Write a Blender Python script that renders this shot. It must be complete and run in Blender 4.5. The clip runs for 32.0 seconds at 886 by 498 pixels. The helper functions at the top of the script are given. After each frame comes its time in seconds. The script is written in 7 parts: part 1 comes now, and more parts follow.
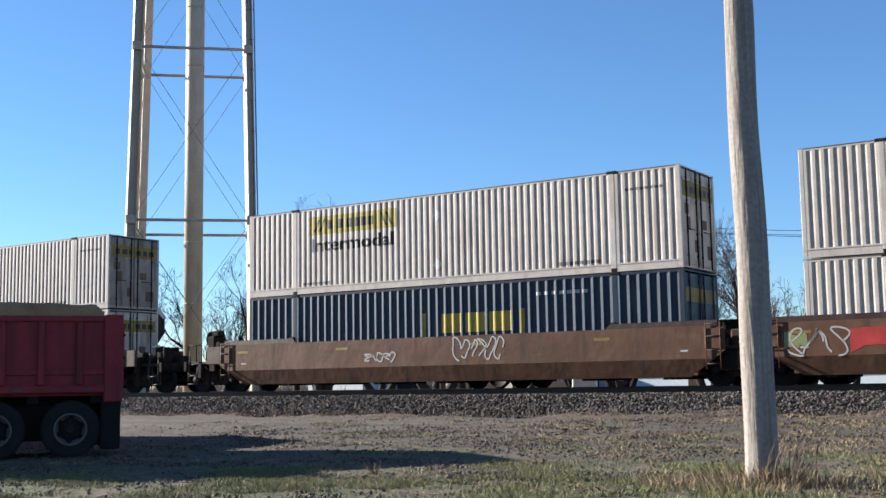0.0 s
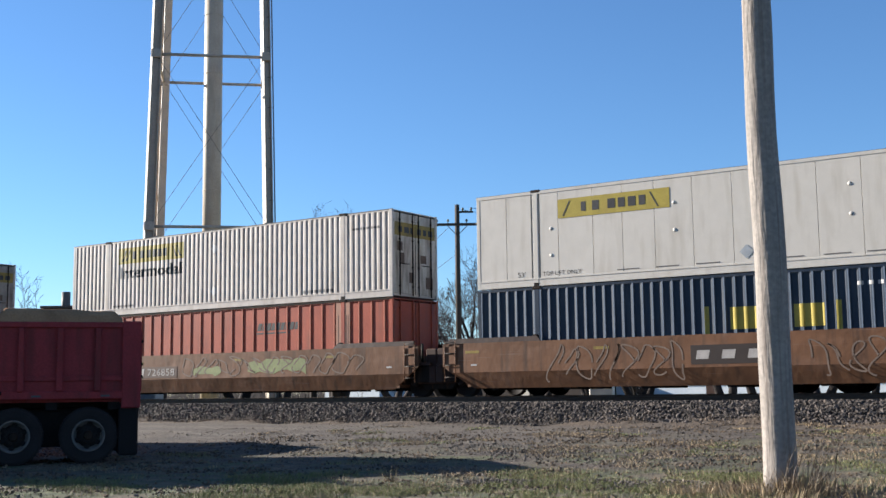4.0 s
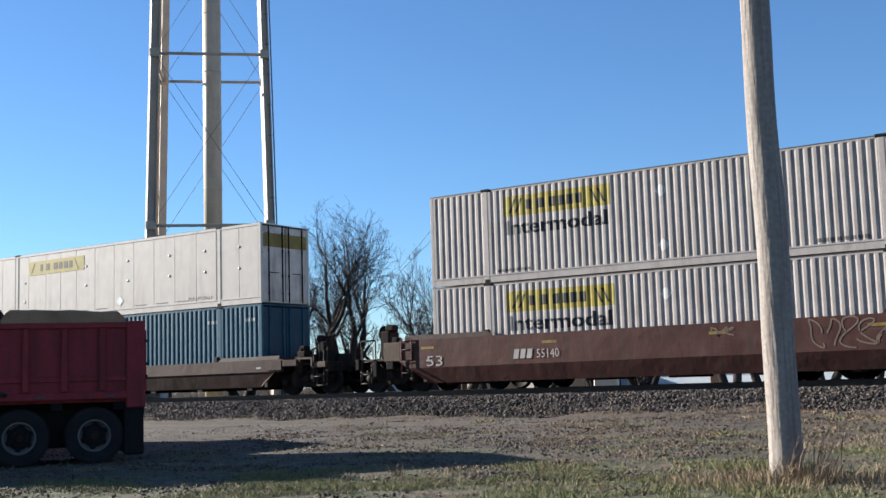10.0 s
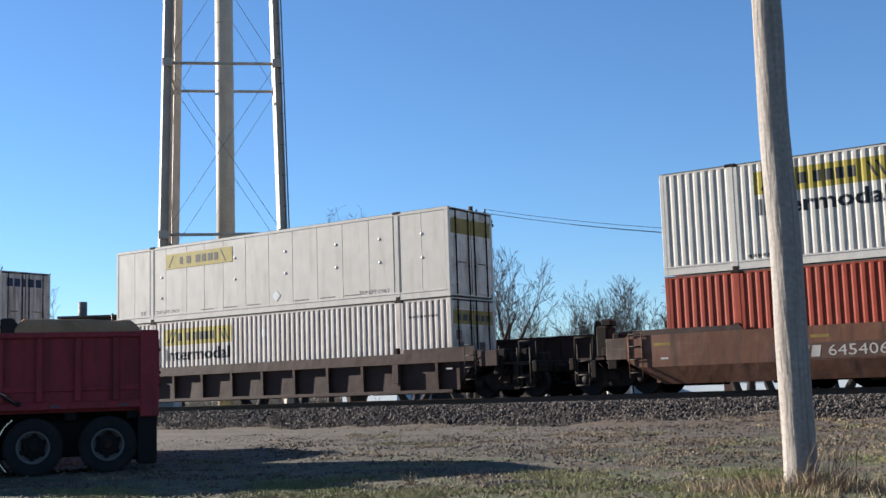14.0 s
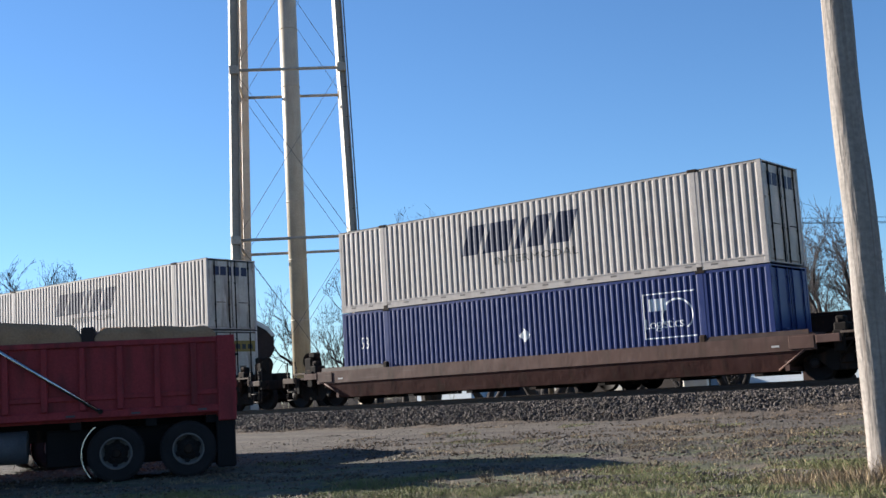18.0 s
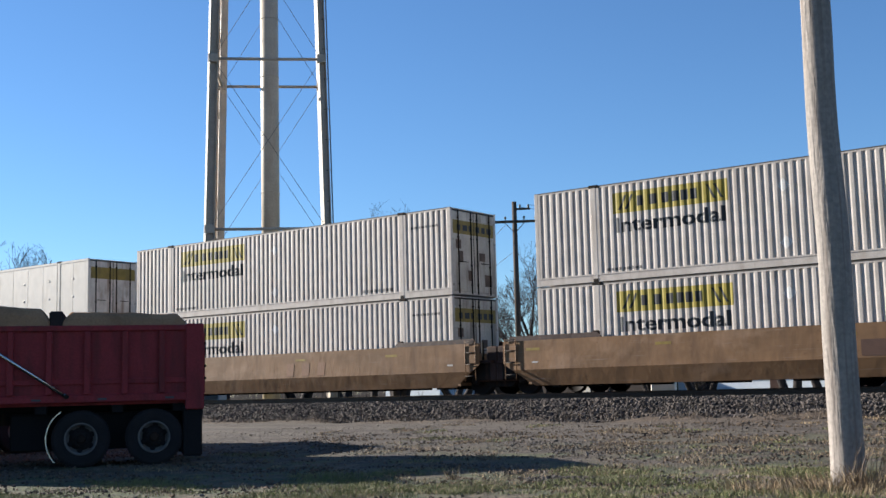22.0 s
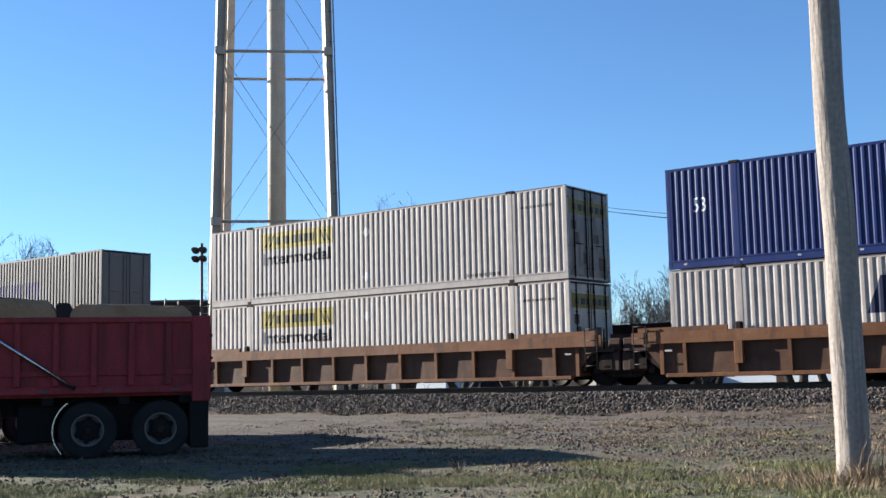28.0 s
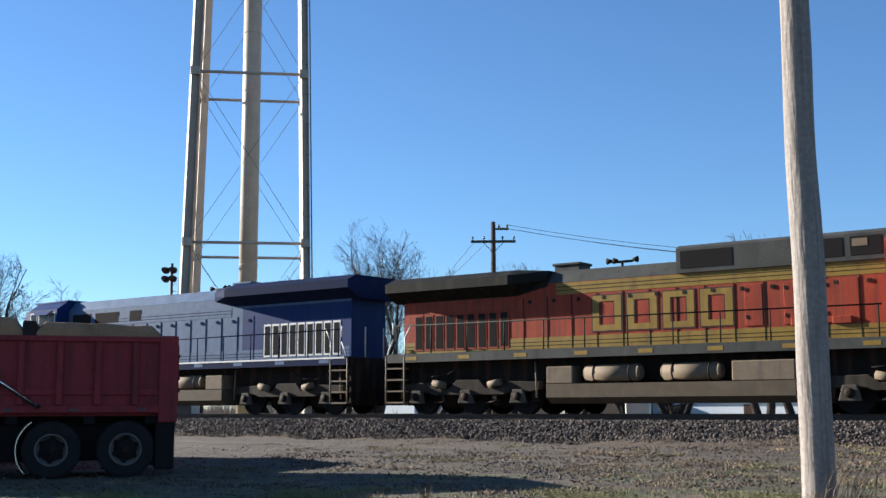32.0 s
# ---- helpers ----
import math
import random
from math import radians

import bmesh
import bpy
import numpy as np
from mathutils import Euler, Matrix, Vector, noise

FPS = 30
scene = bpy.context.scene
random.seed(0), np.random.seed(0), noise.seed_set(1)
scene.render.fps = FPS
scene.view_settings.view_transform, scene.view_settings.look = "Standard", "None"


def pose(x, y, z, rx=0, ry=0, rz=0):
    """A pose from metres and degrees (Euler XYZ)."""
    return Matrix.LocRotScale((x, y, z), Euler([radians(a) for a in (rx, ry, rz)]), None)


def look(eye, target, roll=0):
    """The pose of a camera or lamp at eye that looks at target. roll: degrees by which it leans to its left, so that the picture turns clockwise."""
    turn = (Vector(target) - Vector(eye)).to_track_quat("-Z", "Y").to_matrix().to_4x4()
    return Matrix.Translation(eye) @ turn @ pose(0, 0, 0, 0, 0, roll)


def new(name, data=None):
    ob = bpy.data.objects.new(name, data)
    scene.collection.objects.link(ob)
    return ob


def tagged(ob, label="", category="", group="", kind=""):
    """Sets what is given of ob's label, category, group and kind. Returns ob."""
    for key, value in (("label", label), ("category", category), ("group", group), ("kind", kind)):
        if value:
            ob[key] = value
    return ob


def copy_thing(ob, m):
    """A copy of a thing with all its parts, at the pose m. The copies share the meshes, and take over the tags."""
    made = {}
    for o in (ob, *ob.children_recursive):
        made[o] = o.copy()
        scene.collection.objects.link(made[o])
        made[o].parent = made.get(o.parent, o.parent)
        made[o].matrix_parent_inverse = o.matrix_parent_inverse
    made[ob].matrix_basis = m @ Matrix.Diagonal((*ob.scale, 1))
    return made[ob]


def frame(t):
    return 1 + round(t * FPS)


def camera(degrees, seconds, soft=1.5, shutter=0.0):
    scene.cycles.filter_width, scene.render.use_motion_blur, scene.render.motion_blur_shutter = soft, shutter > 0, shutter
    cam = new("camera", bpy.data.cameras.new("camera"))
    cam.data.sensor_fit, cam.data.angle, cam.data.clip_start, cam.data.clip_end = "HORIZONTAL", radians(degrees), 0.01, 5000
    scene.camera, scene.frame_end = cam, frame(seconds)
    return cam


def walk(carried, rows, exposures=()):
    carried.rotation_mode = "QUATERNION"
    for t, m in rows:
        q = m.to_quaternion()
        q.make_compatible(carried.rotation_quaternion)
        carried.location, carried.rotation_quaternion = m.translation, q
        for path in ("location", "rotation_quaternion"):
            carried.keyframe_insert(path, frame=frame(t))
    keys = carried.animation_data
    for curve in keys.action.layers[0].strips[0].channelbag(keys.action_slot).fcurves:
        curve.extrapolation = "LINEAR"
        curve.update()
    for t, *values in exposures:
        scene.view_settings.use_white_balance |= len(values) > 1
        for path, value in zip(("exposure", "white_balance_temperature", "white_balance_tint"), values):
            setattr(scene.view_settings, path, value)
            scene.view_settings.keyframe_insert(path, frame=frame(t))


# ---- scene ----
EYE = 1.25
cam = camera(41.55, 32.0, soft=1.5)
# seconds, yaw, pitch, lean of the hand-held camera, which stays on one spot
ROWS = [
    (0.0, 33.45, 6.54, 0.9), (0.5, 33.67, 6.7, 0.88), (1.0, 33.85, 6.62, 0.71), (1.5, 33.88, 6.67, 0.79),
    (2.0, 33.88, 6.84, 0.84), (2.5, 34.07, 6.95, 0.82), (3.0, 34.19, 6.93, 0.82), (3.5, 34.34, 6.86, 0.78),
    (5.5, 33.94, 7.17, 0.37), (6.0, 33.74, 7.06, 1.02), (6.5, 33.57, 6.94, 1.92), (7.0, 33.54, 6.77, 1.68),
    (7.5, 33.69, 6.83, 1.51), (8.0, 33.97, 6.92, 1.72), (8.5, 34.12, 6.97, 1.86), (9.0, 34.13, 6.93, 2.06),
    (9.5, 34.31, 6.76, 1.79), (10.0, 34.39, 6.61, 1.77), (10.5, 34.45, 6.63, 1.69), (11.0, 34.62, 6.59, 1.7),
    (11.5, 34.78, 6.99, 1.6), (12.0, 34.93, 7.12, 1.93), (12.5, 34.96, 7.25, 1.71), (13.0, 35.0, 7.09, 1.91),
    (13.5, 34.99, 7.05, 1.82), (15.5, 34.91, 6.88, 2.1), (16.0, 34.78, 6.78, 2.03), (16.1, 34.84, 6.78, 1.66),
    (16.2, 34.96, 6.79, 1.8), (16.3, 35.25, 6.87, 2.4), (16.4, 35.82, 6.82, 3.11), (16.5, 36.34, 6.91, 2.84),
    (16.6, 36.89, 6.78, 3.85), (16.7, 37.24, 6.84, 4.06), (16.8, 37.54, 6.97, 4.27), (16.9, 37.83, 6.98, 5.17),
    (17.0, 38.07, 7.08, 5.4), (17.1, 38.41, 7.12, 5.2), (17.2, 38.62, 7.14, 5.21), (17.3, 38.86, 7.17, 5.22),
    (17.4, 39.06, 7.16, 5.09), (17.5, 39.14, 7.16, 4.88), (17.6, 39.25, 7.08, 4.25), (17.7, 39.19, 7.04, 4.2),
    (17.8, 38.93, 7.02, 4.17), (17.9, 38.66, 7.06, 3.51), (18.0, 38.43, 7.08, 3.28), (18.1, 38.34, 7.18, 2.81),
    (18.2, 38.29, 7.15, 3.09), (18.3, 38.22, 7.13, 3.06), (18.5, 38.17, 7.07, 2.31), (18.7, 38.35, 6.98, 2.23),
    (19.0, 38.41, 6.93, 2.26), (19.3, 38.29, 6.71, 2.24), (19.5, 37.95, 6.64, 2.63), (19.7, 37.57, 6.44, 2.38),
    (20.0, 37.13, 6.51, 1.73), (20.5, 37.03, 6.67, 1.97), (21.0, 36.91, 6.9, 1.62), (21.5, 36.93, 6.82, 1.23),
    (22.0, 37.14, 6.86, 1.42), (22.5, 37.22, 6.92, 1.45), (23.0, 37.3, 6.97, 1.43), (23.5, 37.47, 6.9, 1.57),
    (24.0, 37.47, 6.7, 1.47), (24.5, 37.46, 6.61, 1.29), (26.5, 37.49, 6.57, 1.15), (27.0, 37.6, 6.51, 1.12),
    (27.5, 37.5, 6.5, 1.22), (28.0, 37.46, 6.52, 1.21), (28.5, 37.4, 6.57, 1.16), (29.0, 37.46, 6.61, 1.1),
    (29.5, 37.37, 6.73, 0.99), (30.0, 37.32, 6.79, 0.64), (30.5, 37.11, 6.93, 0.44), (30.8, 36.82, 6.98, 0.71),
    (31.0, 36.46, 7.11, 0.82), (31.2, 36.15, 7.24, 0.98), (31.5, 35.81, 7.48, 0.69), (31.7, 35.99, 7.5, 0.92),
    (32.0, 36.05, 7.75, 0.17),
]
walk(cam, [(t, pose(0, 0, EYE, 90 + p, 0, y) @ pose(0, 0, 0, 0, 0, -r)) for t, y, p, r in ROWS],
     exposures=[(t, e, 6270, 10) for t, e in ((0, 1.64), (3.5, 1.56), (7, 1.58), (10, 1.53), (11, 1.56), (13, 1.55), (16, 1.47), (17, 1.54), (20, 1.50), (22, 1.42), (23, 1.42), (24, 1.44), (27, 1.72), (28, 1.67), (30, 1.62), (32, 1.54))])

# ---- world and sun ----
SUN_BEARING, SUN_UP = 259.0, 18.5          # clockwise from +y, and above the horizon
world = bpy.data.worlds.new("sky")
scene.world = world
world.use_nodes = True
wn = world.node_tree.nodes
sky = wn.new("ShaderNodeTexSky")
sky.sky_type, sky.sun_disc = "NISHITA", False
sky.sun_elevation, sky.sun_rotation = radians(SUN_UP), radians(SUN_BEARING)
sky.altitude, sky.air_density, sky.dust_density, sky.ozone_density = 300, 1.0, 0.0, 6.0
wn["Background"].inputs["Strength"].default_value = 0.06
world.node_tree.links.new(sky.outputs[0], wn["Background"].inputs[0])
lamp = bpy.data.lights.new("sun", "SUN")
lamp.energy, lamp.angle, lamp.color = 5.0, radians(0.53), (1.0, 0.93, 0.82)
sun = new("sun", lamp)
sb, se = radians(SUN_BEARING), radians(SUN_UP)
sun.matrix_basis = look((60 * math.sin(sb) * math.cos(se), 60 * math.cos(sb) * math.cos(se), 60 * math.sin(se)), (0, 0, 0))

# ---- materials ----
MATS = {}


def material(name, color, rough=0.6, metal=0.0, vary=0.12, scale=3.0, grime=None, grime_amount=0.0, stretch=(1, 1, 1), bump=0.0, bump_scale=40.0, spec=0.25, fine=0.06):
    """A worn surface: colour varied at two scales, streaked grime, fine relief."""
    if name in MATS:
        return MATS[name]
    mat = bpy.data.materials.new(name)
    mat.use_nodes = True
    nt = mat.node_tree
    n, link = nt.nodes, nt.links.new
    bsdf = n["Principled BSDF"]
    co = n.new("ShaderNodeTexCoord")
    info = n.new("ShaderNodeObjectInfo")
    mp = n.new("ShaderNodeMapping")
    mp.inputs["Scale"].default_value = stretch
    link(co.outputs["Object"], mp.inputs[0])
    shift = n.new("ShaderNodeVectorMath")
    shift.operation = "ADD"
    off = n.new("ShaderNodeVectorMath")
    off.operation = "SCALE"
    off.inputs[0].default_value = (17.0, 31.0, 23.0)
    link(info.outputs["Random"], off.inputs["Scale"])
    link(mp.outputs[0], shift.inputs[0])
    link(off.outputs[0], shift.inputs[1])
    big = n.new("ShaderNodeTexNoise")
    big.inputs["Scale"].default_value, big.inputs["Detail"].default_value = scale, 5
    link(shift.outputs[0], big.inputs["Vector"])
    small = n.new("ShaderNodeTexNoise")
    small.inputs["Scale"].default_value, small.inputs["Detail"].default_value = scale * 14, 3
    link(co.outputs["Object"], small.inputs["Vector"])
    c = Vector(color)
    ramp = n.new("ShaderNodeMix")
    ramp.data_type = "RGBA"
    ramp.inputs[6].default_value = (*(c * (1 - vary * 1.6)), 1)
    ramp.inputs[7].default_value = (*(min(x, 0.9) for x in c * (1 + vary)), 1)
    link(big.outputs["Fac"], ramp.inputs[0])
    last = ramp.outputs[2]
    if fine:
        mul = n.new("ShaderNodeMix")
        mul.data_type, mul.blend_type = "RGBA", "MULTIPLY"
        mr = n.new("ShaderNodeMapRange")
        mr.inputs["From Min"].default_value, mr.inputs["From Max"].default_value = 0.3, 0.7
        mr.inputs["To Min"].default_value, mr.inputs["To Max"].default_value = 1 - 3 * fine, 1 + fine
        link(small.outputs["Fac"], mr.inputs[0])
        mul.inputs[0].default_value = 1
        link(last, mul.inputs[6])
        link(mr.outputs[0], mul.inputs[7])
        last = mul.outputs[2]
    if grime is not None:
        gm = n.new("ShaderNodeMapping")
        gm.inputs["Scale"].default_value = (2.2, 2.2, 0.35)
        link(shift.outputs[0], gm.inputs[0])
        gn = n.new("ShaderNodeTexNoise")
        gn.inputs["Scale"].default_value, gn.inputs["Detail"].default_value = 1.6, 7
        link(gm.outputs[0], gn.inputs["Vector"])
        gr = n.new("ShaderNodeMapRange")
        gr.inputs["From Min"].default_value, gr.inputs["From Max"].default_value = 0.5, 0.78
        gr.inputs["To Max"].default_value = grime_amount
        link(gn.outputs["Fac"], gr.inputs[0])
        mx = n.new("ShaderNodeMix")
        mx.data_type = "RGBA"
        mx.inputs[7].default_value = (*grime, 1)
        link(gr.outputs[0], mx.inputs[0])
        link(last, mx.inputs[6])
        last = mx.outputs[2]
    link(last, bsdf.inputs["Base Color"])
    rr = n.new("ShaderNodeMapRange")
    rr.inputs["To Min"].default_value, rr.inputs["To Max"].default_value = max(rough - 0.12, 0.05), min(rough + 0.12, 1)
    link(big.outputs["Fac"], rr.inputs[0])
    link(rr.outputs[0], bsdf.inputs["Roughness"])
    bsdf.inputs["Metallic"].default_value = metal
    bsdf.inputs["Specular IOR Level"].default_value = spec
    if bump:
        bn = n.new("ShaderNodeTexNoise")
        bn.inputs["Scale"].default_value, bn.inputs["Detail"].default_value = bump_scale, 4
        link(mp.outputs[0], bn.inputs["Vector"])
        bp = n.new("ShaderNodeBump")
        bp.inputs["Strength"].default_value, bp.inputs["Distance"].default_value = min(bump, 1), 0.03
        link(bn.outputs["Fac"], bp.inputs["Height"])
        link(bp.outputs[0], bsdf.inputs["Normal"])
    MATS[name] = mat
    return mat


RUST = (0.13, 0.06, 0.03)
white_steel = material("white painted steel", (0.525, 0.462, 0.408), 0.5, vary=0.16, grime=(0.30, 0.235, 0.18), grime_amount=0.75)
white_clean = material("cleaner white painted steel", (0.565, 0.52, 0.458), 0.45, grime=(0.4, 0.36, 0.3), grime_amount=0.25)
dim_steel = material("dull grey-white painted steel", (0.425, 0.378, 0.345), 0.55, vary=0.16, grime=(0.23, 0.19, 0.16), grime_amount=0.7)
grey_steel = material("grey painted steel", (0.118, 0.106, 0.099), 0.55, grime=(0.16, 0.15, 0.14), grime_amount=0.4)
reefer_white = material("white smooth panel", (0.535, 0.488, 0.43), 0.42, vary=0.06, grime=(0.36, 0.31, 0.25), grime_amount=0.6, fine=0.015)
door_white = material("grimy white door", (0.49, 0.435, 0.365), 0.55, vary=0.3, scale=1.6, grime=(0.10, 0.062, 0.04), grime_amount=1.0)
door_clean = material("white door with light grime", (0.64, 0.59, 0.52), 0.55, vary=0.25, scale=1.6, grime=(0.16, 0.11, 0.075), grime_amount=0.8)
door_dim = material("dull dirty door", (0.27, 0.235, 0.195), 0.55, vary=0.4, scale=2.0, grime=(0.07, 0.042, 0.028), grime_amount=1.0)
reefer_door = material("white door with rust bleeding through", (0.60, 0.54, 0.47), 0.55, vary=0.35, scale=2.4, grime=(0.17, 0.085, 0.045), grime_amount=1.0)
door_stain = material("rusty brown door stain", (0.13, 0.085, 0.06), 0.65, vary=0.5, scale=3.0)
worn_edge = material("dark worn steel edge", (0.10, 0.085, 0.072), 0.6, vary=0.5, scale=1.2)
placard_dull = material("dull grey-white placard", (0.64, 0.61, 0.57), 0.5, vary=0.15)
door_rust = material("rust-streaked white door", (0.52, 0.43, 0.36), 0.6, vary=0.5, scale=1.4, stretch=(3, 3, 0.7), grime=(0.12, 0.052, 0.027), grime_amount=1.0)
navy = material("dark navy paint", (0.014, 0.025, 0.045), 0.45, grime=(0.12, 0.12, 0.12), grime_amount=0.3)
# paler colour on the outer rib faces stands in for sun caught there
navy_rib_lit = material("pale worn navy rib edges", (0.17, 0.204, 0.255), 0.5)
blue = material("royal blue paint", (0.014, 0.028, 0.125), 0.42, grime=(0.05, 0.06, 0.12), grime_amount=0.3)
teal = material("teal blue paint", (0.013, 0.082, 0.125), 0.42, grime=(0.03, 0.08, 0.12), grime_amount=0.4)
teal_mark = material("worn pale mark on teal", (0.25, 0.27, 0.28), 0.6, vary=0.4)
teal_door = material("dirty dark teal door", (0.010, 0.040, 0.066), 0.5, vary=0.35, scale=1.6, grime=(0.06, 0.045, 0.045), grime_amount=0.7)
orange = material("orange paint", (0.35, 0.062, 0.028), 0.5, vary=0.22, scale=1.6, grime=(0.18, 0.055, 0.035), grime_amount=0.7)
orange_red = material("orange-red paint", (0.30, 0.050, 0.025), 0.5, vary=0.15, grime=(0.25, 0.08, 0.05), grime_amount=0.45)
yellow = material("yellow decal", (0.37, 0.285, 0.05), 0.5, vary=0.2, grime=(0.32, 0.23, 0.06), grime_amount=0.5)
yellow_dull = material("dull yellow decal", (0.255, 0.178, 0.038), 0.55, vary=0.35, grime=(0.10, 0.07, 0.03), grime_amount=0.8)
ink = material("worn black lettering", (0.042, 0.041, 0.042), 0.55, vary=0.4, scale=2.0)
navy_ink = material("blue-black lettering", (0.02, 0.025, 0.06), 0.5)
blue_ink = material("deep blue lettering", (0.018, 0.022, 0.105), 0.55)
white_ink = material("white lettering", (0.75, 0.75, 0.73), 0.5, grime=(0.4, 0.38, 0.35), grime_amount=0.5)
faded_ink = material("faded white lettering", (0.42, 0.40, 0.38), 0.6)
dark_steel = material("dark greasy steel", (0.017, 0.0135, 0.0115), 0.7, spec=0.08, vary=0.3, grime=RUST, grime_amount=0.4)
black_gap = material("black rubber seal", (0.02, 0.018, 0.018), 0.85, spec=0.05)
placard_white = material("bright white placard", (0.80, 0.80, 0.78), 0.5, vary=0.05)
# the ribs' highlight is put into this paler orange
orange_rib_lit = material("sun-worn orange rib paint", (0.43, 0.12, 0.065), 0.5, vary=0.2)
faded_post = material("faded tan-orange post paint", (0.40, 0.20, 0.13), 0.6, vary=0.25, grime=(0.12, 0.07, 0.045), grime_amount=0.7)
dull_bar = material("dull dirty steel bar", (0.055, 0.043, 0.035), 0.65, vary=0.3, spec=0.15)
galv = material("galvanised steel", (0.42, 0.42, 0.42), 0.45, metal=0.5, vary=0.2)
rail_steel = material("worn rail steel", (0.078, 0.055, 0.043), 0.5, metal=0.6)


# ---- mesh helpers ----
def mesh_object(name, bm, mat, smooth=False):
    me = bpy.data.meshes.new(name)
    bm.to_mesh(me)
    bm.free()
    for m in (mat if isinstance(mat, (list, tuple)) else [mat]):
        me.materials.append(m)
    if smooth:
        for p in me.polygons:
            p.use_smooth = True
    return new(name, me)


def part(name, bm, mat, parent, label="", smooth=False):
    """One mesh object from a bmesh, under a thing or a part."""
    ob = mesh_object(name, bm, mat, smooth)
    ob.parent = parent
    if label:
        tagged(ob, label=label)
    return ob


def again(ob, x=0, y=0, z=0, rx=0, ry=0, rz=0, parent=None):
    """One more alike piece, on the same mesh."""
    o = new(ob.name.split(".")[0], ob.data)
    o.parent = parent or ob.parent
    o.matrix_basis = pose(x, y, z, rx, ry, rz)
    for key in ("label",):
        if key in ob:
            o[key] = ob[key]
    return o


def thing(name, label, category, group="", kind=""):
    ob = new(name)
    ob.empty_display_size = 0.3
    return tagged(ob, label=label, category=category, group=group, kind=kind)


def box(bm, x0, x1, y0, y1, z0, z1, bevel=0.0, m=None, mat=0):
    vs = [bm.verts.new(p) for p in ((x0, y0, z0), (x1, y0, z0), (x1, y1, z0), (x0, y1, z0), (x0, y0, z1), (x1, y0, z1), (x1, y1, z1), (x0, y1, z1))]
    fs = [bm.faces.new([vs[i] for i in q]) for q in ((3, 2, 1, 0), (4, 5, 6, 7), (0, 1, 5, 4), (1, 2, 6, 5), (2, 3, 7, 6), (3, 0, 4, 7))]
    for f in fs:
        f.material_index = mat
    if m is not None:
        bmesh.ops.transform(bm, matrix=m, verts=vs)
    if bevel:
        edges = list({e for f in fs for e in f.edges})
        bmesh.ops.bevel(bm, geom=edges, offset=bevel, segments=1, affect="EDGES", profile=0.7)
    return vs


def boxes(*dims, bevel=0.0):
    bm = bmesh.new()
    for d in dims:
        box(bm, *d, bevel=bevel)
    return bm


def tube(bm, a, b, r0, r1=None, n=8, caps=True, mat=0):
    """A round bar from a to b."""
    a, b = Vector(a), Vector(b)
    r1 = r0 if r1 is None else r1
    d = (b - a).normalized()
    u = d.orthogonal().normalized()
    v = d.cross(u)
    ring0 = [bm.verts.new(a + (u * math.cos(k * math.tau / n) + v * math.sin(k * math.tau / n)) * r0) for k in range(n)]
    ring1 = [bm.verts.new(b + (u * math.cos(k * math.tau / n) + v * math.sin(k * math.tau / n)) * r1) for k in range(n)]
    for k in range(n):
        f = bm.faces.new((ring0[k], ring0[(k + 1) % n], ring1[(k + 1) % n], ring1[k]))
        f.material_index = mat
        f.smooth = n > 5
    if caps:
        bm.faces.new(ring0[::-1]).material_index = mat
        bm.faces.new(ring1).material_index = mat


def bars(pairs, r, n=6):
    bm = bmesh.new()
    for a, b in pairs:
        tube(bm, a, b, r, n=n)
    return bm


def path_tube(pts, r, n=4):
    """One continuous tube through points."""
    bm = bmesh.new()
    rings = []
    for k, p in enumerate(pts):
        d = (Vector(pts[min(k + 1, len(pts) - 1)]) - Vector(pts[max(k - 1, 0)])).normalized()
        u = d.orthogonal().normalized()
        v = d.cross(u)
        rings.append([bm.verts.new(Vector(p) + (u * math.cos(j * math.tau / n) + v * math.sin(j * math.tau / n)) * r) for j in range(n)])
    for r0, r1 in zip(rings, rings[1:]):
        for j in range(n):
            bm.faces.new((r0[j], r0[(j + 1) % n], r1[(j + 1) % n], r1[j]))
    bm.faces.new(rings[0][::-1])
    bm.faces.new(rings[-1])
    return bm


def prism(outline, y0, y1, bevel=0.0):
    """An outline in x, z drawn out along y."""
    bm = bmesh.new()
    a = [bm.verts.new((x, y0, z)) for x, z in outline]
    b = [bm.verts.new((x, y1, z)) for x, z in outline]
    n = len(a)
    bm.faces.new(a)
    bm.faces.new(b[::-1])
    for k in range(n):
        bm.faces.new((a[k], b[k], b[(k + 1) % n], a[(k + 1) % n]))
    bmesh.ops.recalc_face_normals(bm, faces=bm.faces)
    if bevel:
        bmesh.ops.bevel(bm, geom=list(bm.edges), offset=bevel, segments=1, affect="EDGES")
    return bm


def loft_x(sections):
    """A closed skin through sections (x, [(y, z), ...]) along x."""
    bm = bmesh.new()
    rings = [[bm.verts.new((x, y, z)) for y, z in pts] for x, pts in sections]
    n = len(rings[0])
    for r0, r1 in zip(rings, rings[1:]):
        for k in range(n):
            bm.faces.new((r0[k], r0[(k + 1) % n], r1[(k + 1) % n], r1[k]))
    bm.faces.new(rings[0][::-1])
    bm.faces.new(rings[-1])
    bmesh.ops.recalc_face_normals(bm, faces=bm.faces)
    return bm


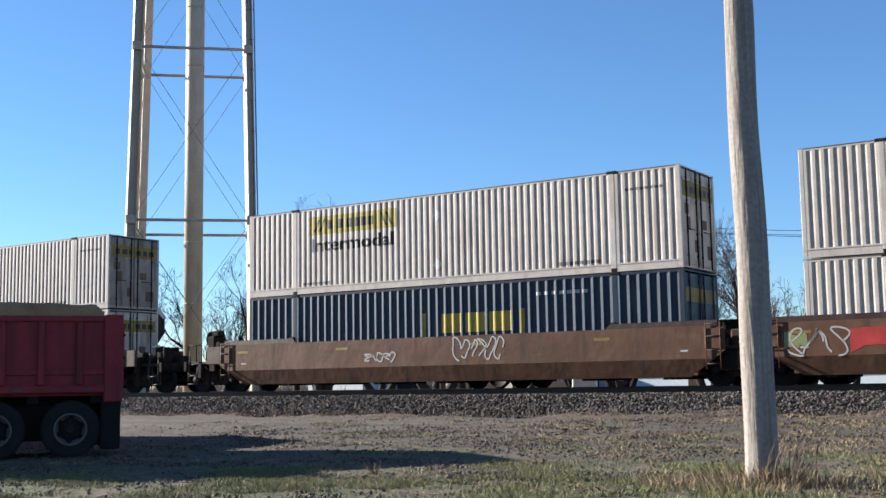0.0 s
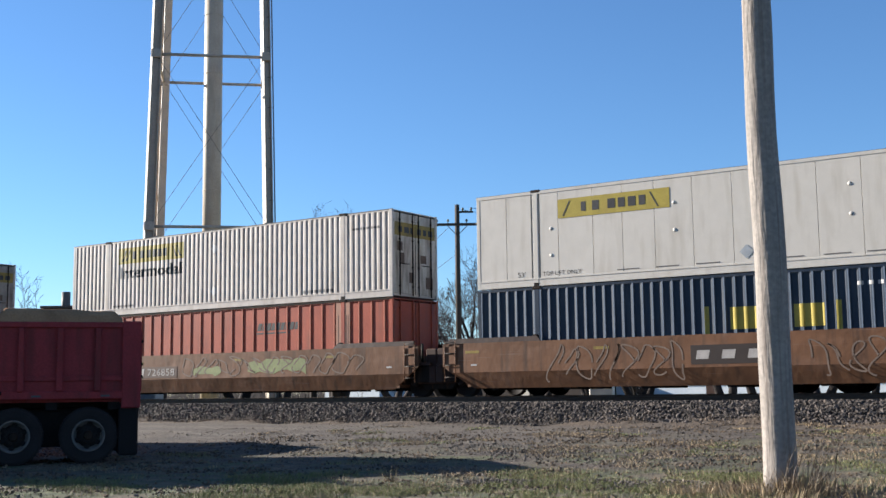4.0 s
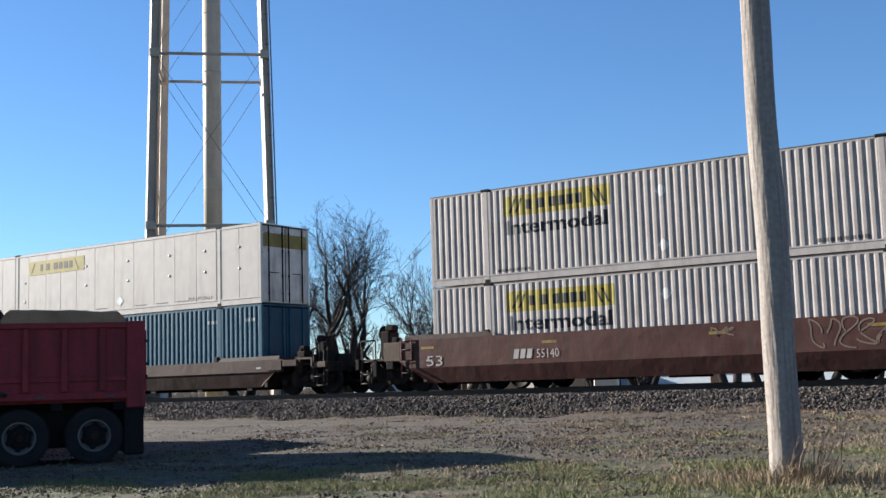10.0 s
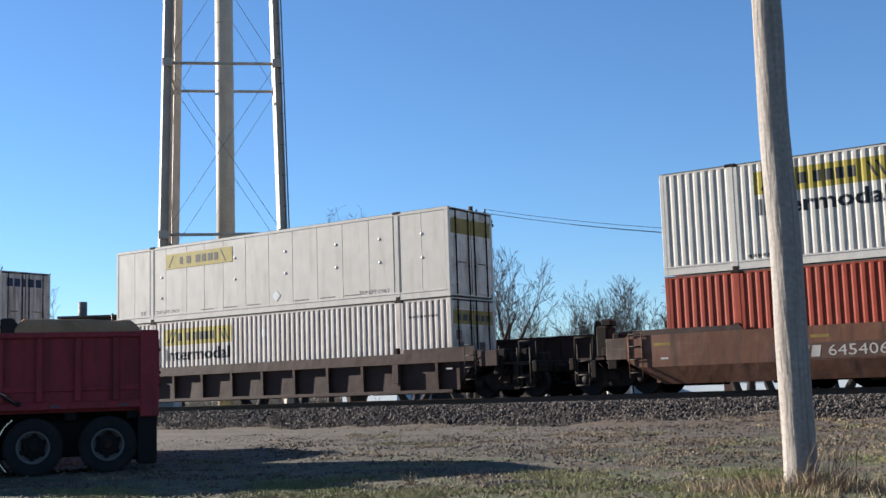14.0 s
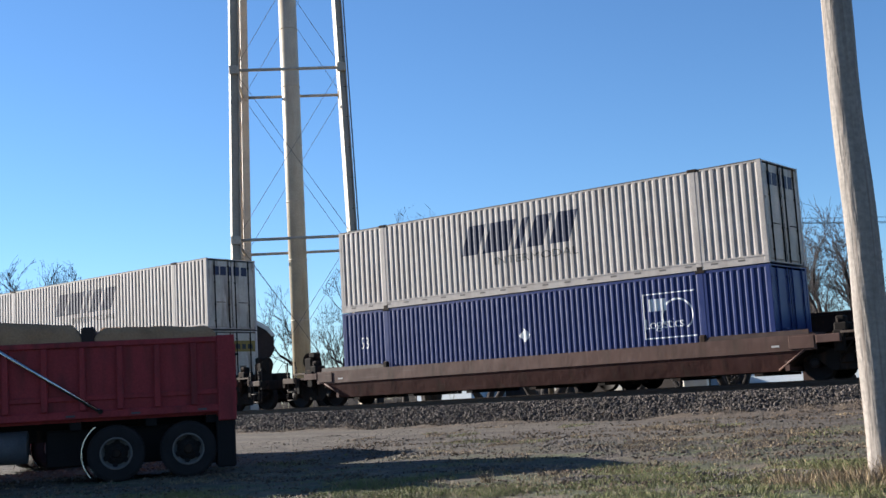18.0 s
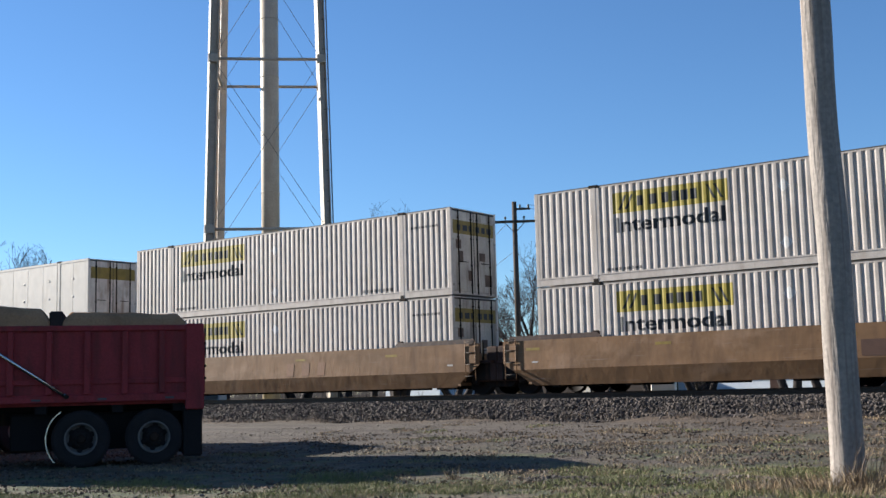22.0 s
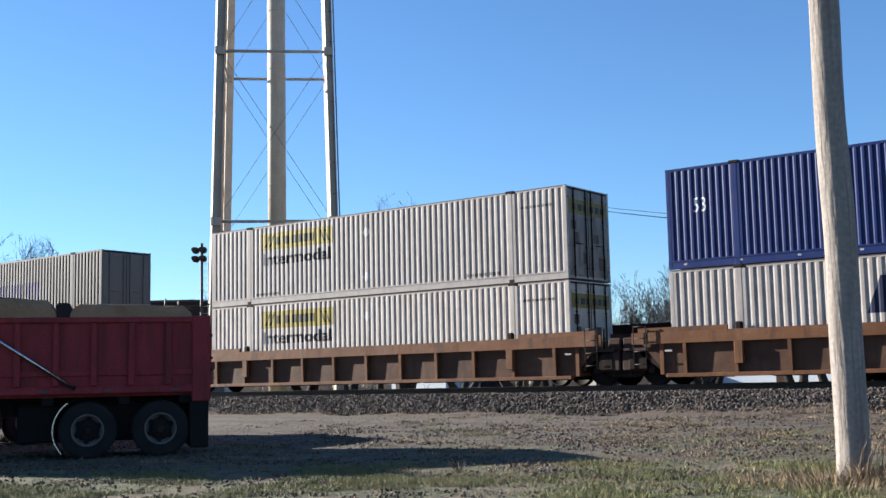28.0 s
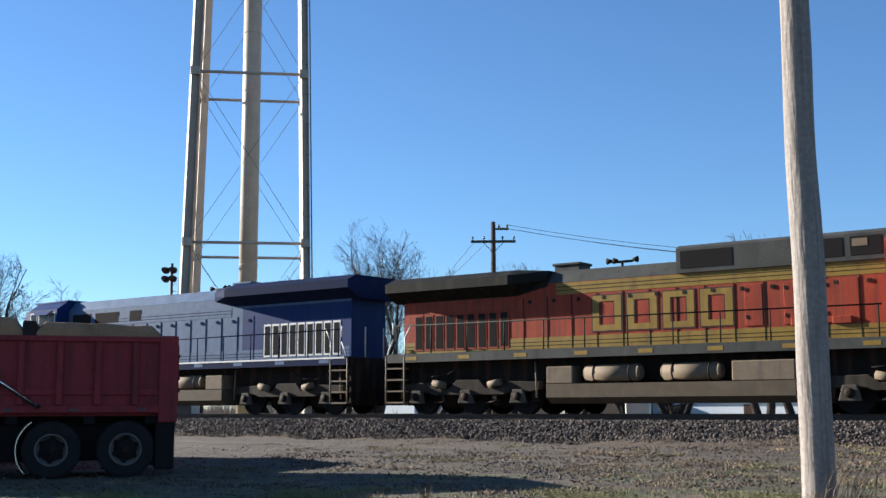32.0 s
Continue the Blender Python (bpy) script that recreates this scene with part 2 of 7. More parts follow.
def lathe(profile, n=24, axis="z", caps=True):
    """A turned body from (radius, height) pairs; without caps it is an open ring."""
    bm = bmesh.new()
    rings = []
    for r, h in profile:
        ring = []
        for k in range(n):
            a = k * math.tau / n
            p = (r * math.cos(a), r * math.sin(a), h)
            ring.append(bm.verts.new(p if axis == "z" else (p[0], p[2], p[1]) if axis == "y" else (p[2], p[0], p[1])))
        rings.append(ring)
    for r0, r1 in zip(rings, rings[1:]):
        for k in range(n):
            bm.faces.new((r0[k], r0[(k + 1) % n], r1[(k + 1) % n], r1[k])).smooth = True
    if caps:
        bm.faces.new(rings[0][::-1])
        bm.faces.new(rings[-1])
    bmesh.ops.recalc_face_normals(bm, faces=bm.faces)
    return bm


def words(text, size, align="LEFT", bold=0.0, shear=0.0):
    """The built-in letters as a flat bmesh in x, z, facing -y."""
    cu = bpy.data.curves.new("text", "FONT")
    cu.body, cu.size, cu.align_x, cu.offset, cu.shear, cu.resolution_u = text, size, align, bold, shear, 2
    ob = new("text", cu)
    me = bpy.data.meshes.new_from_object(ob)
    bm = bmesh.new()
    bm.from_mesh(me)
    bpy.data.objects.remove(ob)
    bpy.data.curves.remove(cu)
    bpy.data.meshes.remove(me)
    bmesh.ops.transform(bm, matrix=Matrix.Rotation(radians(90), 4, "X"), verts=bm.verts)
    return bm


def shapes(polys):
    """Flat polygons in x, z, facing -y."""
    bm = bmesh.new()
    for pts in polys:
        f = bm.faces.new([bm.verts.new((x, 0, z)) for x, z in pts])
        f.normal_update()
        if f.normal.y > 0:
            f.normal_flip()
    return bm


def rect(x0, x1, z0, z1, lean=0.0):
    return [(x0, z0), (x1, z0), (x1 + lean, z1), (x0 + lean, z1)]


def drape(bm, breaks, depth, y, lift=0.004):
    """Lays flat paint on a folded sheet: cut at the folds, then follow the folds' depth."""
    xs = [v.co.x for v in bm.verts]
    lo, hi = min(xs), max(xs)
    for b in breaks:
        if lo + 0.002 < b < hi - 0.002:
            bmesh.ops.bisect_plane(bm, geom=bm.verts[:] + bm.edges[:] + bm.faces[:], plane_co=(b, 0, 0), plane_no=(1, 0, 0))
    for v in bm.verts:
        v.co.y = y + depth(v.co.x) - lift
    return bm


# ---- containers ----
CL, CW, CH, POST = 8.077, 1.295, 2.9, 5.98
DEEP = 0.046
HAT = (0.34, 0.47, 0.71, 0.83)


def fold_breaks(fold, cuts):
    """The folds of a corrugated side between the lifting posts, as x and depth: flat, fall, bottom, rise, rounded shoulder."""
    pts = []
    for a, b in ((-CL + 0.12, -POST - 0.11), (-POST + 0.11, POST - 0.11), (POST + 0.11, CL - 0.14)):
        n = round((b - a) / fold)
        w = (b - a) / n
        pts.append((a, 0.0))
        for k in range(n):
            x = a + k * w
            pts += [(x + cuts[0] * w, 0.0), (x + cuts[1] * w, DEEP), (x + cuts[2] * w, DEEP), (x + cuts[3] * w, 0.22 * DEEP), (x + w, 0.0)]
    return pts


FOLDS, FX, FD = [], [], []


def set_folds(fold=0.228, cuts=HAT):
    FOLDS[:] = fold_breaks(fold, cuts)
    FX[:] = [p[0] for p in FOLDS]
    FD[:] = [p[1] for p in FOLDS]


set_folds()


def fold_depth(x):
    return float(np.interp(x, FX, FD))


def flat_depth(x):
    return 0.0


def corrugated_side(sign):
    bm = bmesh.new()
    z0, z1 = 0.245, CH - 0.07
    low = [bm.verts.new((x, sign * (CW - d), z0)) for x, d in FOLDS]
    top = [bm.verts.new((x, sign * (CW - d), z1)) for x, d in FOLDS]
    for k in range(len(low) - 1):
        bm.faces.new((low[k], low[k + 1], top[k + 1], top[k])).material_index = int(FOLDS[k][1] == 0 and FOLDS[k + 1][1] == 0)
    bmesh.ops.recalc_face_normals(bm, faces=bm.faces)
    f = bm.faces[:][0]
    if f.normal.y * sign < 0:
        bmesh.ops.reverse_faces(bm, faces=bm.faces)
    return bm


def container_frame(root, mat, casting, doors):
    """Rails, posts, roof, ends, doors with their lock rods: all but the two sides."""
    for s in (-1, 1):
        part("bottom_rail", boxes((-CL, CL, s * CW - 0.03 if s > 0 else -CW, s * CW if s > 0 else -CW + 0.03, 0.0, 0.25), (-CL, CL, CW - 0.01 if s > 0 else -CW - 0.004, CW + 0.004 if s > 0 else -CW + 0.01, 0.006, 0.05)), mat, root)
        part("top_rail", boxes((-CL, CL, CW - 0.05 if s > 0 else -CW, CW if s > 0 else -CW + 0.05, CH - 0.075, CH - 0.03)), mat, root)
        part("top_edge", boxes((-CL, CL, CW - 0.06 if s > 0 else -CW - 0.002, CW + 0.002 if s > 0 else -CW + 0.06, CH - 0.03, CH)), casting if casting is not dark_steel else worn_edge, root, "dark worn top edge")
        if s < 0:
            part("rail_lip", boxes((-CL, CL, -CW - 0.012, -CW, 0.205, 0.243)), mat, root)
        for x in (-POST, POST):
            y0, y1 = (-CW - 0.006, -CW + 0.07) if s < 0 else (CW - 0.07, CW + 0.006)
            p = part("lifting_post", boxes((x - 0.085, x + 0.085, y0, y1, 0.003, CH + 0.002), bevel=0.012), mat, root)
            part("corner_casting", boxes((x - 0.15, x + 0.15, y0 - 0.012, y1 + 0.06, CH - 0.06, CH + 0.028), bevel=0.015), dark_steel, p, "dark lifting casting")
            part("stain", boxes((x + 0.1, x + 0.24, -CW - 0.0015 if s < 0 else CW, -CW if s < 0 else CW + 0.0015, CH - 0.07, CH - 0.02)), casting, p)
            part("corner_casting", boxes((x - 0.09, x + 0.09, y0 - 0.004, y1, -0.02, 0.11), bevel=0.01), casting, p)
        y0, y1 = (-CW - 0.003, -CW + 0.1) if s < 0 else (CW - 0.1, CW + 0.003)
        for x0, x1 in ((-CL - 0.002, -CL + 0.12), (CL - 0.14, CL + 0.002)):
            part("end_post", boxes((x0, x1, y0, y1, 0.002, CH - 0.002), bevel=0.012), mat, root)
    part("roof", boxes((-CL + 0.002, CL - 0.002, -CW + 0.05, CW - 0.05, CH - 0.045, CH - 0.012)), mat, root)
    part("floor", boxes((-CL + 0.05, CL - 0.05, -CW + 0.03, CW - 0.03, 0.04, 0.14)), mat, root)
    part("front_wall", boxes((-CL + 0.006, -CL + 0.06, -CW + 0.1, CW - 0.1, 0.14, CH - 0.05)), mat, root)
    for s in (-1, 1):
        y0, y1 = (-CW + 0.10, -0.012) if s < 0 else (0.012, CW - 0.10)
        d = part("door", boxes((CL - 0.05, CL - 0.01, y0, y1, 0.13, CH - 0.1), bevel=0.006), doors, root)
        for y in (y0 + 0.3, y1 - 0.16) if s < 0 else (y0 + 0.16, y1 - 0.3):
            bm = bars([((CL + 0.016, y, 0.06), (CL + 0.016, y, CH - 0.06))], 0.022, 6)
            for z in (0.35, 1.0, 1.9, 2.55):
                box(bm, CL - 0.012, CL + 0.03, y - 0.035, y + 0.035, z, z + 0.05)
            part("lock_rod", bm, casting, d)
        part("handle", bars([((CL + 0.03, (y0 + y1) / 2 - 0.25, 1.12), (CL + 0.03, (y0 + y1) / 2 + 0.2, 1.12))], 0.014, 6), casting, d)
        first = part("hinge", boxes((CL - 0.008, CL + 0.016, (y0 - 0.05) if s < 0 else (y1 - 0.05), (y0 + 0.05) if s < 0 else (y1 + 0.05), 0.3, 0.37)), doors, d)
        for z in (0.7, 1.5, 2.2):
            again(first, 0, 0, z)
    part("door_seal", boxes((CL - 0.03, CL - 0.004, -0.011, 0.011, 0.13, CH - 0.1)), black_gap, root)


def paint(root, name, bm, mat, label, flat=False, lift=0.004):
    """Paint on the long side that faces the lot; a list gives one piece each."""
    if isinstance(bm, list):
        return paint_each(root, name, bm, mat, label, flat, lift)
    ob = part(name, drape(bm, [] if flat else FX, flat_depth if flat else fold_depth, -CW, lift), mat, root, label)
    return ob


def paint_each(root, name, polys, mat, label, flat=False, lift=0.004):
    for p in polys:
        paint(root, name, shapes([p]), mat, label, flat, lift)


def shifted(bm, x, z, sx=1.0, sz=1.0):
    bmesh.ops.transform(bm, matrix=Matrix.Translation((x, 0, z)) @ Matrix.Diagonal((sx, 1, sz, 1)), verts=bm.verts)
    return bm


def fit_words(text, x0, x1, z0, z1, **kw):
    """Words stretched into a rectangle."""
    bm = words(text, 1.0, **kw)
    xs, zs = [v.co.x for v in bm.verts], [v.co.z for v in bm.verts]
    sx, sz = (x1 - x0) / (max(xs) - min(xs)), (z1 - z0) / (max(zs) - min(zs))
    return shifted(bm, x0 - min(xs) * sx, z0 - min(zs) * sz, sx, sz)


def blocks(x0, x1, z0, z1, n, gap=0.3, lean=0.0):
    """A row of plain bars in place of a name."""
    w = (x1 - x0) / n
    return [rect(x0 + k * w, x0 + (k + 1 - gap) * w, z0, z1, lean) for k in range(n)]


def door_strip(root, mat, z0, z1, label):
    """A coloured strip across the doors, split at the rods."""
    part("door_strip", boxes((CL - 0.011, CL - 0.005, -1.16, 1.16, z0, z1)), mat, root, label)


def diamond(root, x, z, r, mat, label="small diamond placard"):
    paint(root, "placard", shapes([[(x - r, z), (x, z - r), (x + r, z), (x, z + r)]]), mat, label, lift=0.008)


def hauler_marks(root):
    """Yellow panel with bars for the name, and the word below it."""
    paint(root, "logo_panel", shapes([rect(-5.33, -1.69, 1.98, 2.6)]), yellow, "yellow logo panel", lift=0.004)
    polys = [rect(a, a + w, 2.14, 2.44) for a, w in ((-4.52, 0.17), (-4.14, 0.24), (-3.72, 0.22), (-3.42, 0.22), (-3.12, 0.22), (-2.82, 0.2))]
    polys += [[(a, 2.08), (a + 0.07, 2.08), (a + 0.07 + k, 2.5), (a + k, 2.5)] for a, k in ((-5.15, 0.22), (-4.93, 0.22), (-2.12, -0.22), (-1.9, -0.22))]
    paint_each(root, "logo_bar", polys, ink, "plain dark bar of a name", lift=0.009)
    paint(root, "lettering", fit_words("Intermodal", -5.26, -1.8, 1.4, 1.85, bold=0.025), ink, "black word below the yellow panel", lift=0.006)
    paint(root, "number_bar", blocks(-5.6, -4.4, 0.3, 0.38, 9, 0.3), grey_steel, "small grey number bars")
    paint(root, "number_bar", blocks(4.2, 5.6, 0.3, 0.4, 8, 0.3), grey_steel, "small grey number bars")
    paint(root, "number_bar", blocks(6.4, 7.6, 2.3, 2.38, 8, 0.3), grey_steel, "small grey number bars")
    door_strip(root, yellow_dull, 2.05, 2.5, "grimy yellow strip across the doors")
    tagged(part("door_mark", boxes(*[(CL - 0.006, CL - 0.003, y, y + w, 2.16, 2.36) for y, w in ((-0.95, 0.2), (-0.62, 0.26), (-0.28, 0.14), (0.1, 0.24), (0.45, 0.2), (0.75, 0.26))]), ink, root, "plain dark bars on the door strip"), kind="stuff")
    tagged(part("door_patch", boxes(*[(CL - 0.0098, CL - 0.006, y, y + w, z, z + h) for y, w, z, h in ((-1.02, 0.3, 1.55, 0.3), (-0.9, 0.28, 1.1, 0.38), (0.3, 0.34, 1.2, 0.28), (-0.35, 0.2, 0.5, 0.35), (0.6, 0.42, 0.35, 0.4))]), door_stain, root, "faded brown patches on the doors"), kind="stuff")


KIND = {}


def corrugated(key, label, mat, casting, doors, rib=None, fold=0.228, cuts=HAT):
    set_folds(fold, cuts)
    root = thing("shipping_container", label, "container", "containers on the train")
    for s in (-1, 1):
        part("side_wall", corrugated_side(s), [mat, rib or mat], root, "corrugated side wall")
    container_frame(root, mat, casting, doors)
    KIND[key] = [root, False]
    return root


def build_containers():
    r = corrugated("hauler", "white corrugated shipping container with yellow panel and black word", white_steel, dark_steel, door_white)
    hauler_marks(r)
    diamond(r, -0.1, 2.2, 0.19, placard_dull)
    diamond(r, -0.1, 0.64, 0.19, placard_dull)
    r = corrugated("hauler_dim", "dull grey-white corrugated shipping container with yellow panel and black word", dim_steel, dark_steel, door_dim)
    hauler_marks(r)
    diamond(r, -0.1, 2.2, 0.19, placard_dull)
    diamond(r, -0.1, 0.64, 0.19, placard_dull)
    r = corrugated("hauler_clean", "clean white corrugated shipping container with yellow panel", white_clean, dark_steel, door_clean)
    hauler_marks(r)
    diamond(r, -0.2, 0.55, 0.19, placard_dull)
    for key, label, doors in (("swift", "white corrugated shipping container with large slanted dark lettering blocks", door_white), ("swift_rusty", "white corrugated shipping container with dark slanted blocks and rusty doors", door_rust)):
        r = corrugated(key, label, white_steel if key == "swift_rusty" else dim_steel, dark_steel, doors)
        polys = [rect(x, x + w, 1.4, 2.36, 0.4) for x, w in ((-2.55, 0.68), (-1.66, 1.02), (-0.4, 0.24), (0.1, 0.6), (0.95, 0.72))]
        paint_each(r, "logo_block", polys, navy_ink, "dark slanted block of a name")
        paint(r, "lettering", fit_words("INTERMODAL", -1.2, 2.0, 0.98, 1.22), grey_steel, "thin grey word below the name")
        paint_each(r, "rail_slot", [rect(a, a + 0.22, 0.11, 0.16) for a in np.arange(-7.6, 7.5, 0.82)], grey_steel, "dark slot in the bottom rail", flat=True, lift=0.003)
        for k, y in enumerate((-0.95, -0.58, -0.16, 0.12, 0.52)):
            part("logo_block", boxes((CL - 0.009, CL - 0.004, y, y + (0.3 if k != 2 else 0.14), 2.22, 2.58)), navy_ink, r, "dark block of a name on the doors")
    r = corrugated("navy", "dark navy corrugated container with yellow lettering blocks", navy, navy, navy, navy_rib_lit, 0.30, (0.12, 0.24, 0.76, 0.88))
    polys = [rect(-0.72, -0.6, 1.25, 2.05), rect(2.85, 2.98, 1.25, 2.05), rect(0.0, 0.75, 1.4, 2.0), rect(0.88, 1.6, 1.4, 2.0), rect(1.74, 2.55, 1.4, 2.0)]
    paint_each(r, "logo_block", polys, yellow, "yellow block of a name")
    paint(r, "number_bar", blocks(-4.2, -1.2, 1.1, 1.2, 12, 0.4), faded_ink, "small pale number bars")
    paint(r, "number_bar", blocks(3.4, 5.2, 2.4, 2.5, 7, 0.4), faded_ink, "small pale number bars")
    door_strip(r, yellow_dull, 2.0, 2.4, "faded yellow strip across the doors")
    r = corrugated("blue", "royal blue corrugated container with white lettering", blue, blue, blue, None, 0.204, (0.30, 0.43, 0.74, 0.86))
    paint(r, "lettering", fit_words("53", -7.25, -6.85, 1.58, 2.0), white_ink, "white length number")
    polys = [rect(4.0, 6.0, 0.75, 0.79), rect(4.0, 6.0, 2.36, 2.4), rect(3.97, 4.01, 0.75, 2.4), rect(4.2, 4.38, 1.75, 2.2), rect(4.44, 4.62, 1.75, 2.2), rect(4.68, 4.86, 1.75, 2.2)]
    polys += [[(5.3 + 0.62 * math.cos(a), 1.55 + 0.62 * math.sin(a)) for a in (q, q + 0.24)] + [(5.3 + 0.56 * math.cos(a), 1.55 + 0.56 * math.sin(a)) for a in (q + 0.24, q)] for q in np.arange(-0.9, 3.6, 0.24)]
    paint(r, "logo_frame", shapes([[(4.1 + (x - 4.0) * 0.82, 1.1 + (z - 0.75) * 0.8) for x, z in p] for p in polys]), white_ink, "white frame and arc of a logo")
    paint(r, "lettering", fit_words("Logistics", 4.1, 5.35, 1.3, 1.68), white_ink, "white word in the frame")
    paint_each(r, "rail_mark", [rect(a, a + 0.1, 0.1, 0.15) for a in np.arange(-7.6, 7.5, 1.66)], faded_ink, "pale mark on the bottom rail", flat=True, lift=0.003)
    diamond(r, -0.2, 1.55, 0.22, placard_white)
    paint(r, "number_bar", blocks(4.0, 5.6, 0.3, 0.42, 7, 0.35), white_ink, "white number bars")
    r = corrugated("teal", "teal corrugated container with faded white logo", teal, teal, teal_door, None, 0.24, (0.30, 0.43, 0.74, 0.86))
    ring = [[(-5.0 + 0.33 * math.cos(a), 1.75 + 0.33 * math.sin(a)) for a in (q, q + 0.4)] + [(-5.0 + 0.17 * math.cos(a), 1.75 + 0.17 * math.sin(a)) for a in (q + 0.4, q)] for q in np.arange(0, 6.28, 0.52)]
    paint(r, "logo_ring", shapes(ring), teal_mark, "faded white ring of dots")
    paint(r, "logo_bar", blocks(-4.5, -2.0, 1.76, 1.98, 11, 0.4), teal_mark, "faded white bars of a name")
    paint(r, "logo_bar", blocks(-4.4, -2.1, 1.53, 1.61, 14, 0.45), teal_mark, "faded white small bars")
    for x in (-7.2, -1.4, 5.4, 7.3):
        paint(r, "number_bar", blocks(x, x + 0.5, 2.3, 2.42, 4, 0.35), faded_ink, "pale number bars")
    r = corrugated("orange_fold", "orange-red corrugated shipping container with white diamond placard", orange_red, dark_steel, orange_red)
    diamond(r, -0.4, 1.7, 0.26, placard_white)
    paint(r, "number_bar", blocks(3.9, 5.7, 1.5, 1.95, 8, 0.3), SOOT_MAT, "dark bars of a name")
    r = corrugated("grey", "dark grey corrugated shipping container with huge deep blue letters", grey_steel, grey_steel, grey_steel)
    polys = []
    for x, w, h in ((-4.35, 1.75, 2.2), (-2.3, 1.05, 1.8), (-1.0, 0.62, 2.1), (-0.12, 0.95, 1.8), (1.1, 1.1, 1.8), (2.48, 1.0, 1.8)):
        polys += [rect(x, x + 0.4 * w, 0.72, h), rect(x + 0.62 * w, x + w, 0.72, h), rect(x + 0.4 * w, x + 0.62 * w, h - 0.42, h - 0.02)]
    paint_each(r, "logo_block", polys, blue_ink, "deep blue block of a name")

    # smooth refrigerated box
    r = thing("refrigerated_container", "smooth white refrigerated container with yellow panel and dark posts", "container", "containers on the train")
    for s in (-1, 1):
        y0, y1 = (-CW + 0.004, -CW + 0.05) if s < 0 else (CW - 0.05, CW - 0.004)
        edges = [-CL + 0.12, -7.0, -POST - 0.08, -POST + 0.08, -5.2, -4.05, -3.1, -2.1, -0.95, 0.2, 1.35, 2.5, 3.65, 4.8, POST - 0.08, POST + 0.08, 7.0, CL - 0.14]
        for a, b in zip(edges, edges[1:]):
            if b - a > 0.3:
                part("side_panel", boxes((a + 0.006, b - 0.006, y0, y1, 0.165, CH - 0.075), bevel=0.004), reefer_white, r)
    container_frame(r, reefer_white, dark_steel, reefer_door)
    for x in (-POST - 0.13, -POST + 0.13, POST - 0.13, POST + 0.13):
        paint(r, "dark_seam", shapes([rect(x - 0.02, x + 0.02, 0.1, CH - 0.05)]), ink, "dark seam beside the post", flat=True, lift=-0.001)
    paint(r, "logo_panel", shapes([rect(-5.2, -1.62, 1.98, 2.55)]), yellow, "yellow logo panel", flat=True, lift=0.004)
    paint_each(r, "logo_bar", [rect(a, a + w, 2.13, 2.41) for a, w in ((-4.42, 0.16), (-4.05, 0.22), (-3.55, 0.24), (-3.22, 0.22), (-2.9, 0.24), (-2.56, 0.2))] + [[(a, 2.04), (a + 0.05, 2.04), (a + 0.05 + k, 2.48), (a + k, 2.48)] for a, k in ((-5.05, 0.24), (-2.0, -0.24))], ink, "plain dark bar of a name", flat=True, lift=0.008)
    for x, t in ((-5.75, "TOP LIFT ONLY"), (4.35, "TOP LIFT ONLY")):
        paint(r, "lettering", fit_words(t, x, x + 1.3, 0.3, 0.42), ink, "small black words", flat=True, lift=0.003)
    paint(r, "lettering", fit_words("53'", -6.62, -6.35, 0.3, 0.45), ink, "small black length number", flat=True, lift=0.003)
    for k, x in enumerate((-5.45, -1.5, 1.0, 3.35, 5.25, 7.0)):
        for z in (2.1, 1.32) if x > -3 else (1.7, 0.9):
            bm = lathe([(0.055, 0.0), (0.05, 0.012), (0.025, 0.02), (0.005, 0.022)], 10, "z")
            bmesh.ops.transform(bm, matrix=pose(x, -CW + 0.006, z, 90, 0, 0), verts=bm.verts)
            part("vent_cap", bm, white_clean, r)
    bm = shapes([[(0.35, 0.55), (0.55, 0.35), (0.75, 0.55), (0.55, 0.75)]])
    bm2 = [rect(a, a + 0.7, 0.3, 0.33) for a in (-3.3, -2.1, -0.9, 1.4, 2.6, 3.7)]
    paint(r, "placard", bm, galv, "empty diamond placard holder", flat=True, lift=0.006)
    paint(r, "scuff_plate", bm2, grey_steel, "thin grey marks", flat=True, lift=0.002)
    part("roof_rail", boxes((-CL, CL, -CW - 0.008, -CW + 0.06, CH - 0.1, CH - 0.012)), reefer_white, r, "white top rail")
    door_strip(r, yellow_dull, 2.05, 2.55, "grimy yellow strip across the doors")
    KIND["reefer"] = [r, False]

    # orange plate box with outside ribs
    r = thing("shipping_container", "orange steel plate container with outside ribs", "container", "containers on the train")
    for s in (-1, 1):
        y = s * (CW - 0.03)
        part("side_wall", boxes((-CL + 0.1, CL - 0.1, min(y, y - s * 0.04), max(y, y - s * 0.04), 0.16, CH - 0.07)), orange, r, "orange plate side")
        first = None
        for k in range(30):
            x = -CL + 0.4 + k * 0.531
            if abs(abs(x) - POST) < 0.25:
                continue
            if first is None:
                first = part("rib", boxes((-0.034, 0.034, min(s * CW - s * 0.032, s * CW - s * 0.004), max(s * CW - s * 0.032, s * CW - s * 0.004), 0.165, CH - 0.075), bevel=0.014), orange_rib_lit, r)
                first.matrix_basis = pose(x, 0, 0)
            else:
                again(first, x)
        for x in (-POST, POST):
            pp = part("post_panel", boxes((x - 0.3, x + 0.3, min(s * CW - s * 0.03, s * CW - s * 0.004), max(s * CW - s * 0.03, s * CW - s * 0.004), 0.1, CH - 0.06), bevel=0.006), faded_post, r, "faded tan panel round the lifting post")
